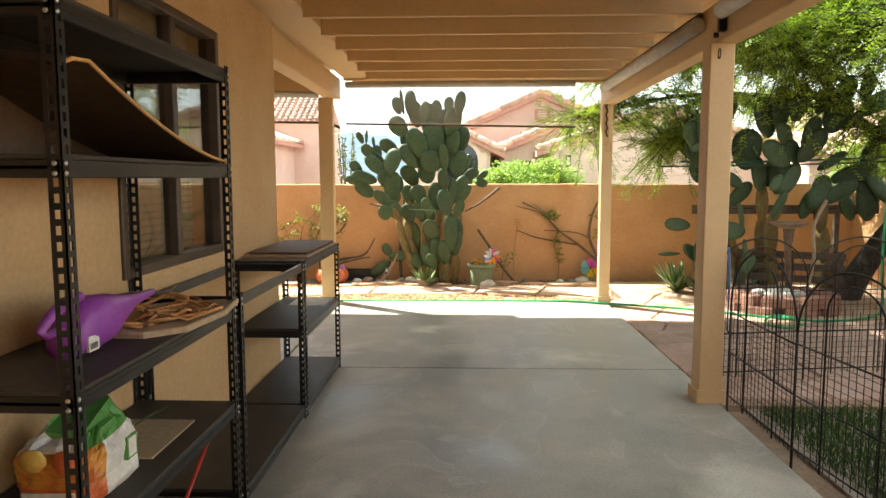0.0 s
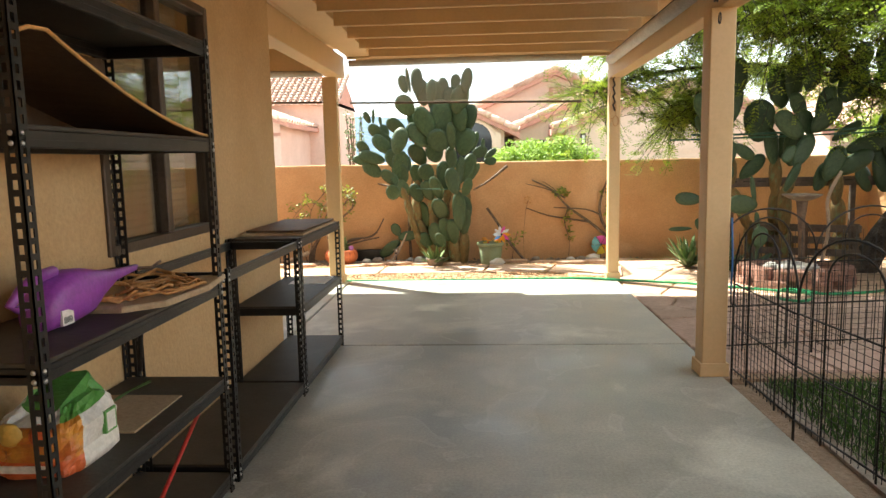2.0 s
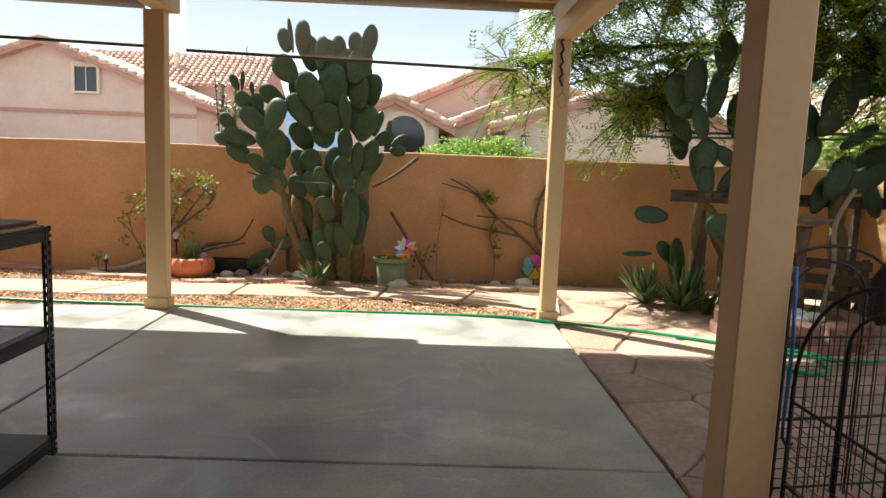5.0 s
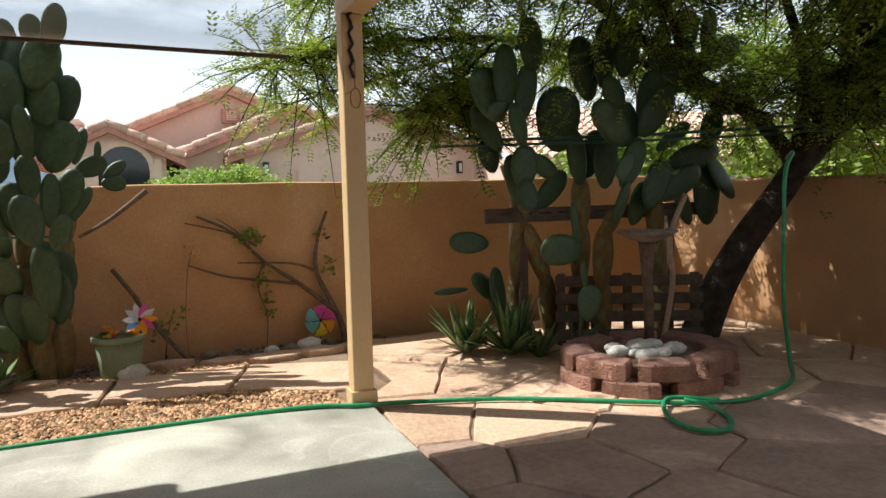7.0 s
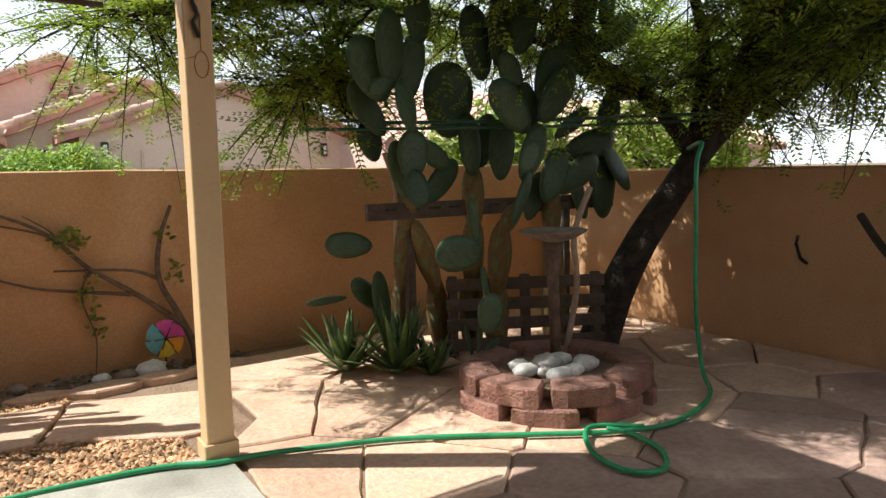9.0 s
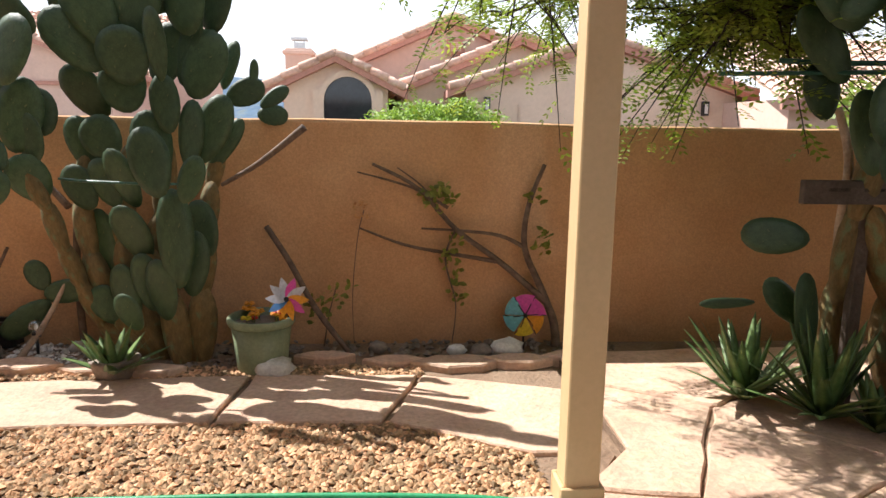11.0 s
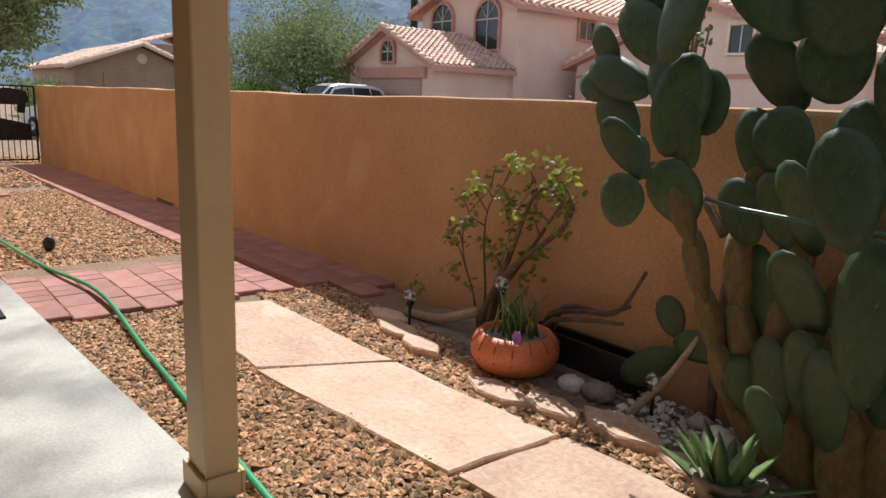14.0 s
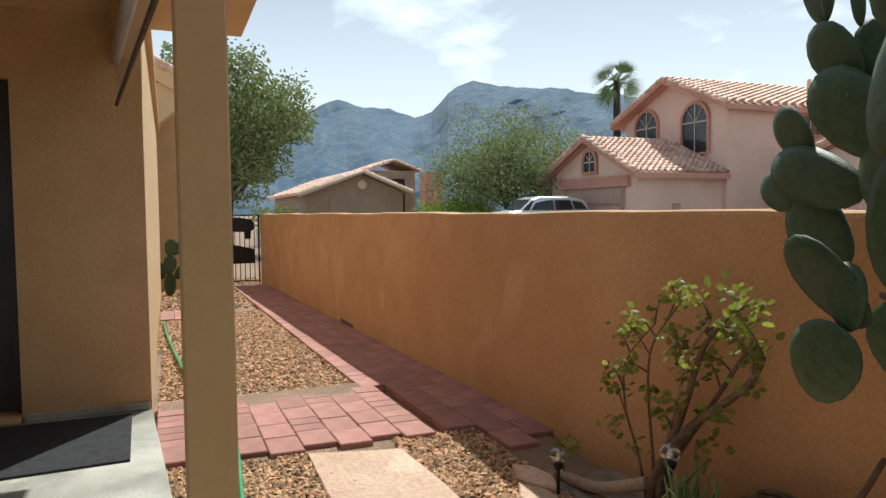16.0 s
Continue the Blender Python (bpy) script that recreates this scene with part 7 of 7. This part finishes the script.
for k in range(5):
    part("vent_louvre", Geo().box(2.88, 3.22, 29.22, 29.27, 3.86 + k * 0.065, 3.89 + k * 0.065), PALE, north)
gable(north, 1.2, 8.4, 27.0, 30.5, -0.3, 2.35, 3.85, PALE, 0.35, True, 10, 10)
# flat dark face on the wall paints the shade inside the arched entry
part("entry_arch", Geo().add([(2.19 + 0.68 * math.cos(t), 26.97, 1.25 + 0.82 * math.sin(t)) for t in np.linspace(0, math.pi, 15)] + [(1.51, 26.97, -0.3), (2.87, 26.97, -0.3)], [tuple(range(15)) + (15, 16)]), GLASS_AND_SHADE, north, "flat dark panel painted as the shade of the arched entry")
gable(north, 3.05, 11.2, 26.0, 29.5, -0.3, 2.40, 3.75, PALE, 0.3, True, 10, 10)
part("garage_door", Geo().box(4.6, 9.4, 25.94, 25.99, -0.3, 2.04), PALE, north)
for k in range(4):
    part("door_panel", Geo().box(4.65, 9.35, 25.90, 25.94, 0.02 + k * 0.5, 0.47 + k * 0.5), PALE, north)
for x in (3.66, 10.2):
    ln = part("wall_lantern", Geo().box(x - 0.09, x + 0.09, 25.82, 25.99, 1.82, 2.24, 0.01), BLACKMETAL, north)
    part("lantern_glass", Geo().box(x - 0.05, x + 0.05, 25.81, 25.82, 1.88, 2.16), PAPER, ln)
for k in range(4):
    part("house_number", Geo().box(3.55 + k * 0.11, 3.62 + k * 0.11, 25.96, 25.99, 1.52, 1.66), BRONZE, north)
ch = part("chimney", Geo().box(-2.45, -1.6, 28.5, 29.3, -0.3, 3.75, 0.03).box(-2.52, -1.53, 28.43, 29.37, 3.55, 3.68, 0.02), PINK, north)
part("chimney_cap", Geo().box(-2.2, -1.85, 28.75, 29.05, 3.75, 3.95).box(-2.28, -1.77, 28.68, 29.12, 4.02, 4.1).box(-2.2, -2.16, 28.75, 28.8, 3.95, 4.02).box(-1.89, -1.85, 28.75, 28.8, 3.95, 4.02), STEEL, ch)

west = thing("two_storey_house", -28, 31, -0.4, "two-storey pink stucco house with tiled roofs", "house", "neighbour houses")
gable(west, -32.0, -24.9, 26.5, 31.2, -0.6, 2.95, 4.55, PINK, 0.5, True, 16, 14, -28.4)
part("garage_door", Geo().box(-30.7, -25.7, 26.40, 26.49, -0.6, 2.35), GARAGE, west, "rose-brown garage door")
for k in range(4):
    part("door_panel", Geo().box(-30.6, -25.8, 26.35, 26.40, -0.5 + k * 0.7, 0.12 + k * 0.7), GARAGE, west)
part("garage_lintel", Geo().box(-31.0, -25.3, 26.30, 26.49, 2.36, 2.85), PINKTRIM, west)
window_at(west, (-28.4, 26.47, 3.15), (1, 0, 0), 1.0, 0.95, True, PINKTRIM)
gable(west, -32.1, -24.6, 31.2, 44.0, -0.6, 6.0, 7.55, PINK, 0.6, True, 26, 14)
window_at(west, (-30.2, 31.17, 4.3), (1, 0, 0), 1.7, 2.1, True, PINKTRIM)
window_at(west, (-26.6, 31.17, 4.0), (1, 0, 0), 1.7, 2.3, True, PINKTRIM)
window_at(west, (-24.58, 36.2, 4.8), (0, 1, 0), 1.1, 0.9, False, PINKTRIM)
part("meter_box", Geo().box(-24.9, -24.78, 28.4, 28.8, 0.9, 1.6, 0.02), GARAGE, west)
part("vent_pipe", Geo().tube([(-26.2, 38, 6.9), (-26.2, 38, 7.8)], 0.12, 8), PINK, west)
gable(west, -23.6, -10.1, 34.6, 44, -0.6, 3.35, 5.75, PINK, 0.5, True, 20, 20, -16.8)
window_at(west, (-15.0, 34.57, 3.75), (1, 0, 0), 1.0, 1.1, False, PALE)
part("wall_band", Geo().box(-23.6, -10.1, 34.5, 34.6, 2.75, 2.9), PINKTRIM, west)
window_at(west, (-22.0, 34.57, 0.7), (1, 0, 0), 1.6, 1.6, False, PALE)
part("back_wall", Geo().box(-24, -8.6, 40.5, 47, -0.6, 4.9), PINK, west)
tile_plane(west, (-24.5, 40.0, 4.7), (-8.2, 40.0, 4.7), (-24.5, 43.8, 6.8), 46, 11)
part("gable_end", Geo().add([(-8.6, 40.2, 4.7), (-8.6, 47.4, 4.7), (-8.6, 43.8, 6.7)], [(0, 1, 2)]), PINKTRIM, west)
part("vent_pipe", Geo().tube([(-13.6, 42, 5.6), (-13.6, 42, 6.7)], 0.15, 8), PALE, west)
part("vent_pipe", Geo().tube([(-10.0, 43, 6.2), (-10.0, 43, 7.3)], 0.05, 6), PALE, west)

right = thing("stucco_house", 17, 26, 0, "low stucco house with pale clay tile roof", "house", "neighbour houses")
part("wall", Geo().box(10.8, 30, 22.5, 30, -0.3, 2.2), PINK, right)
tile_plane(right, (10.3, 22.0, 2.1), (30.5, 22.0, 2.1), (10.3, 26.5, 4.1), 52, 14)
part("fascia", Geo().box(10.3, 30.5, 21.95, 22.05, 1.9, 2.14), PINKTRIM, right)

far_house = thing("stucco_house", -42, 18, -0.4, "grey-tan stucco garage house with tile roof", "house", "neighbour houses")
part("wall", Geo().add([(x, y, z) for x in (-40, -52) for y, z in ((15.0, -0.6), (20.9, -0.6), (20.9, 2.55), (18.3, 3.6), (15.0, 2.4))], [(0, 1, 2, 3, 4), (9, 8, 7, 6, 5), (0, 4, 9, 5), (1, 6, 7, 2)]), GREYTAN, far_house)
tile_plane(far_house, (-39.5, 14.5, 2.35), (-52, 14.5, 2.35), (-39.5, 18.3, 3.75), 30, 10)
tile_plane(far_house, (-39.5, 21.4, 2.5), (-52, 21.4, 2.5), (-39.5, 18.3, 3.75), 30, 9)
part("garage_door", Geo().box(-39.98, -39.9, 16.4, 20.1, -0.6, 2.1), GREYTAN, far_house)
part("rake_trim", Geo().tube([(-39.5, 14.5, 2.3), (-39.5, 18.3, 3.72)], 0.12, 6).tube([(-39.5, 21.4, 2.45), (-39.5, 18.3, 3.72)], 0.12, 6), PALE, far_house)
part("gable_vent", Geo().lathe([(0.28, 0), (0.28, 0.06), (0.2, 0.06), (0.0, 0.04)], 16, (0, 0, 0), pose(-39.97, 18.35, 2.95, 0, 90, 0)), PALE, far_house)
part("entry_tower", Geo().box(-45, -41.5, 19.5, 22.2, -0.6, 3.9), GREYTAN, far_house)
tile_plane(far_house, (-41.2, 19.2, 3.95), (-45.3, 19.2, 3.95), (-41.2, 20.8, 4.5), 10, 5)
tile_plane(far_house, (-41.2, 22.5, 3.85), (-45.3, 22.5, 3.85), (-41.2, 20.8, 4.5), 10, 5)
# dark box on the tower face stands for the shade of its entry
part("entry_recess", Geo().box(-41.5, -41.45, 20.1, 21.5, 1.2, 3.4), GLASS_AND_SHADE, far_house)
part("chimney", Geo().box(-50, -48.6, 25.6, 27.0, -0.6, 4.3), PINKTRIM, far_house)

# parked car on the street
car = thing("parked_car", -21.2, 19.8, -0.35, "silver-white sport utility car parked on the street", "car")
cz = -0.30
prof = [(-2.3, 0.35), (-2.32, 0.75), (-2.2, 0.95), (-1.35, 1.08), (-0.72, 1.58), (-0.3, 1.70), (1.5, 1.70), (2.05, 1.55), (2.25, 1.05), (2.32, 0.8), (2.3, 0.4)]
vs = []
for s, k in ((-0.92, 0), (-0.80, 1), (0.80, 1), (0.92, 0)):
    for x, z in prof:
        inx = 0.90 if (k == 0 and z > 1.2) else 1.0
        vs.append((-21.2 + x, 19.8 + (s * (0.86 if z > 1.2 else 1.0)), cz + z - (0.06 if (k == 0 and z > 1.0) else 0)))
q = len(prof)
fs = [tuple(range(q))[::-1], tuple(3 * q + i for i in range(q))] + [(j * q + i, j * q + i + 1, (j + 1) * q + i + 1, (j + 1) * q + i) for j in range(3) for i in range(q - 1)]
part("body", Geo().add(vs, fs, False), CARPAINT, car)
for nm, pl in (("windscreen", ((-1.30, 1.10), (-0.74, 1.54), (-0.62, 1.54), (-0.95, 1.10))), ("side_window", ((-0.85, 1.10), (-0.5, 1.52), (0.35, 1.55), (0.35, 1.10))), ("side_window", ((0.42, 1.10), (0.42, 1.55), (1.25, 1.54), (1.35, 1.12))), ("side_window", ((1.42, 1.14), (1.35, 1.53), (1.85, 1.46), (2.1, 1.12)))):
    part(nm, Geo().add([(-21.2 + x, 19.8 - (0.94 if z < 1.3 else 0.81), cz + z - 0.02) for x, z in pl], [(0, 1, 2, 3)]), GLASS_AND_SHADE, car, "dark car glass")
part("front_glass", Geo().add([(-21.2 - 1.33, 19.8 + s, cz + 1.12) for s in (-0.72, 0.72)] + [(-21.2 - 0.77, 19.8 + s, cz + 1.57) for s in (0.66, -0.66)], [(0, 1, 2, 3)]), GLASS_AND_SHADE, car)
for x in (-1.4, 1.4):
    for s in (-0.86, 0.86):
        wh = part("wheel", Geo().lathe([(0.2, -0.1), (0.34, -0.1), (0.36, -0.06), (0.36, 0.06), (0.34, 0.1), (0.2, 0.1)], 20, (0, 0, 0), pose(-21.2 + x, 19.8 + s, cz + 0.33, 90, 0, 0)), TYRE, car)
        part("rim", Geo().lathe([(0.2, -0.11), (0.05, -0.12), (0.05, 0.12), (0.2, 0.11)], 16, (0, 0, 0), pose(-21.2 + x, 19.8 + s, cz + 0.33, 90, 0, 0)), STEEL, wh)


# a second car seen through the gate bars
c2 = copy_thing(car, pose(-27.5, 12.6, -0.50, 0, 0, 18))
car.matrix_basis = pose(-28.4, 23.6, 0.22, 0, 0, 90)
solid("driveway", Geo().prism([(-34, 21.5), (-8, 21.5), (-8, 52), (-34, 52)], -0.5, 0.235, inset=0.05), CONCRETE, "pale concrete driveway and raised lot across the street", "driveway", kind="structure")


# ---- trees and bushes beyond the wall ----
def far_tree(name, x, y, z0, h, r, n, seed, label, material=FARLEAF, leaf=0.22, trunk_r=0.16, crown_low=0.35, stems=5):
    rg = random.Random(seed)
    t = thing(name, x, y, z0, label, "tree" if h > 2.6 else "bush", "trees beyond the wall" if h > 2.6 else "bushes beyond the wall")
    tips = []
    if h > 2.6:
        part("trunk", Geo().tube(smooth_path([(x, y, z0 - 0.1), (x + 0.1, y, z0 + h * 0.18), (x, y + 0.1, z0 + h * 0.34)]), trunk_r, 9), BARK, t)
    for k in range(stems * 3):
        a, rr = rg.uniform(0, 6.28), r * rg.uniform(0.35, 0.95)
        e = (x + rr * math.cos(a), y + rr * math.sin(a), z0 + h * rg.uniform(crown_low + 0.1, 0.98 - 0.35 * (rr / r) ** 2))
        if h > 2.6:
            s0 = (x, y, z0 + h * rg.uniform(0.2, 0.4))
            part("limb", Geo().tube(smooth_path([s0, ((s0[0] * 0.4 + e[0] * 0.6), (s0[1] * 0.4 + e[1] * 0.6), s0[2] * 0.45 + e[2] * 0.55), e], 5), [trunk_r * 0.45 * (1 - 0.085 * i) for i in range(11)], 6), BARK, t)
        tips.append((e, r * rg.uniform(0.18, 0.34)))
    g = Geo()
    for k in range(n):
        e, s = rg.choice(tips)
        c = Vector(e) + Vector([max(-1.5, min(1.5, rg.gauss(0, 1))) * s * q for q in (1, 1, 0.8)])
        if c.z < z0 + h * crown_low * (0.5 if h > 2.6 else 0):
            continue
        d = Vector((rg.gauss(0, 1), rg.gauss(0, 1), rg.gauss(-0.2, 0.8))).normalized()
        w = d.orthogonal().normalized() * leaf * 0.28
        l = d * leaf * rg.uniform(0.6, 1.3)
        g.v += [c, c + l * 0.5 + w, c + l, c + l * 0.5 - w]
        i = len(g.v) - 4
        g.f.append((i, i + 1, i + 2, i + 3))
        g.s.append(False)
    tagged(part("crown", g, material, t), kind="stuff")


far_tree("mesquite_tree", -34, 10.3, -0.45, 10.0, 3.4, 26000, 1, "tall feathery green tree behind the gate", FARLEAF, 0.20, 0.2, 0.22, 9)
far_tree("palo_verde_tree", -36, 25.8, -0.45, 7.6, 3.8, 22000, 2, "broad palo verde tree across the street", FARLEAF, 0.17, 0.16, 0.25, 8)
for k, (x, y, h, r) in enumerate(((-36, 21.6, 2.4, 1.6), (-36.5, 23.6, 2.5, 1.5), (-35, 27.0, 2.0, 1.3), (-40, 13.6, 2.6, 1.4), (-37, 30.0, 2.3, 1.4))):
    far_tree("round_bush", x, y, -0.45, h, r, 2600, 20 + k, "dense green bush across the street", HEDGE if k < 2 else FARLEAF, 0.16, 0.1, 0.05, 6)
far_tree("hedge_bush", 1.25, 23.4, -0.1, 1.98, 0.95, 9000, 31, "bright green clipped hedge beyond the wall", HEDGE, 0.11, 0.1, 0.5, 9)
far_tree("hedge_bush", 2.5, 23.4, -0.1, 2.08, 0.95, 9000, 32, "bright green clipped hedge beyond the wall", HEDGE, 0.11, 0.1, 0.5, 9)
far_tree("flowering_bush", -20.6, 32.5, -0.4, 2.2, 1.3, 2000, 33, "pink flowering bush by the neighbour house", FLOWER, 0.15, 0.1, 0.05, 6)
for k, (x, y, h, r) in enumerate(((11.0, 17.5, 3.1, 1.5), (14.5, 15.5, 3.6, 1.9))):
    far_tree("palo_verde_tree", x, y, -0.1, h, r, 6000, 40 + k, "green palo verde tree behind the garden wall", LEAF, 0.2, 0.12, 0.2, 6)

# thin-stemmed desert shrub just beyond the wall
oco = thing("ocotillo", -1.92, 10.5, -0.08, "tall ocotillo with thin green wands beyond the wall", "desert shrub")
rng = random.Random(17)
for k in range(10):
    a, lean_ = k * 2.4, rng.uniform(0.05, 0.20)
    h = rng.uniform(1.7, 2.1)
    p = smooth_path([(-1.92 + 0.04 * math.cos(a), 10.5 + 0.04 * math.sin(a), -0.1), (-1.92 + 0.45 * lean_ * math.cos(a), 10.5 + 0.45 * lean_ * math.sin(a), h * 0.5), (-1.92 + lean_ * math.cos(a), 10.5 + lean_ * math.sin(a), h)], 6)
    part("wand", Geo().tube(p, [0.017 - 0.0009 * i for i in range(len(p))], 6), TWIG, oco)
    leafy(oco, p[3:], 60, 0.016, 0.042, 200 + k, AGAVE, "leaves")

# palm
palm = thing("fan_palm", -31, 29.5, -0.45, "tall fan palm with ragged round crown", "palm")
px, py, ph = -33.5, 31.6, 8.6
part("trunk", Geo().tube([(px, py, -0.5), (px + 0.1, py, 4), (px, py, ph)], [0.28, 0.22, 0.2], 10), BARK, palm)
rng = random.Random(9)
for k in range(26):
    a, el = k * 2.4, radians(rng.uniform(-55, 75))
    d = Vector((math.cos(a) * math.cos(el), math.sin(a) * math.cos(el), math.sin(el)))
    s = d.orthogonal().normalized()
    o = Vector((px, py, ph))
    g = Geo().tube([o, o + d * 0.6], 0.03, 4)
    for j in range(9):
        b_ = (j - 4) * 0.2
        e = d * math.cos(b_) + s * math.sin(b_)
        tp = o + d * 0.75 + e * 0.95 + Vector((0, 0, -0.28))
        md = o + d * 0.55 + e * 0.45
        w = s * math.cos(b_) * 0.035 - d * math.sin(b_) * 0.035
        g.add([o + d * 0.55, md + w, tp, md - w], [(0, 1, 2, 3)])
    part("frond", g, AGAVE, palm)

# mountains: ridges of rock, the distance haze put into their blue colour
def ridge(name, dist, crest, depth, seed, label):
    """A rocky range whose crest follows heights given against compass angle, with spurs running down towards the valley."""
    g = Geo()
    rows, cols = 18, 220
    vs = []
    for j in range(rows):
        v = j / (rows - 1)
        for i in range(cols):
            deg = -40 + 150 * i / (cols - 1)
            h = float(np.interp(deg, crest[0], crest[1])) * dist / 1500
            h *= 1 + 0.035 * noise.fractal(Vector((deg * 0.9, seed, 0)), 1.0, 2.0, 5)
            fold = noise.fractal(Vector((deg * 0.33, v * 1.6, seed)), 1.0, 2.0, 5)
            hh = h * (v ** 0.9) * (1 + 0.22 * fold * (1 - v))
            d = dist - depth * (1 - v) + 220 * fold * (0.3 + v * (1 - v) * 2)
            vs.append((-d * math.cos(radians(deg)), d * math.sin(radians(deg)), -6 + hh))
    g.add(vs, [(j * cols + i, j * cols + i + 1, (j + 1) * cols + i + 1, (j + 1) * cols + i) for j in range(rows - 1) for i in range(cols - 1)], False)
    solid(name, g, HAZEMOUNT, label, "mountain", kind="structure")


CREST = ((-40, -10, 4, 8, 10.6, 13.5, 15.2, 17.4, 20.6, 22.5, 24.4, 27, 29.8, 32, 34.4, 42, 55, 80, 110), (90, 130, 170, 190, 215, 245, 228, 226, 205, 258, 284, 266, 258, 256, 246, 210, 150, 100, 60))
ridge("backdrop_mountain", 2600, CREST, 1100, 4.0, "rocky mountain range on the horizon, its haze painted blue")
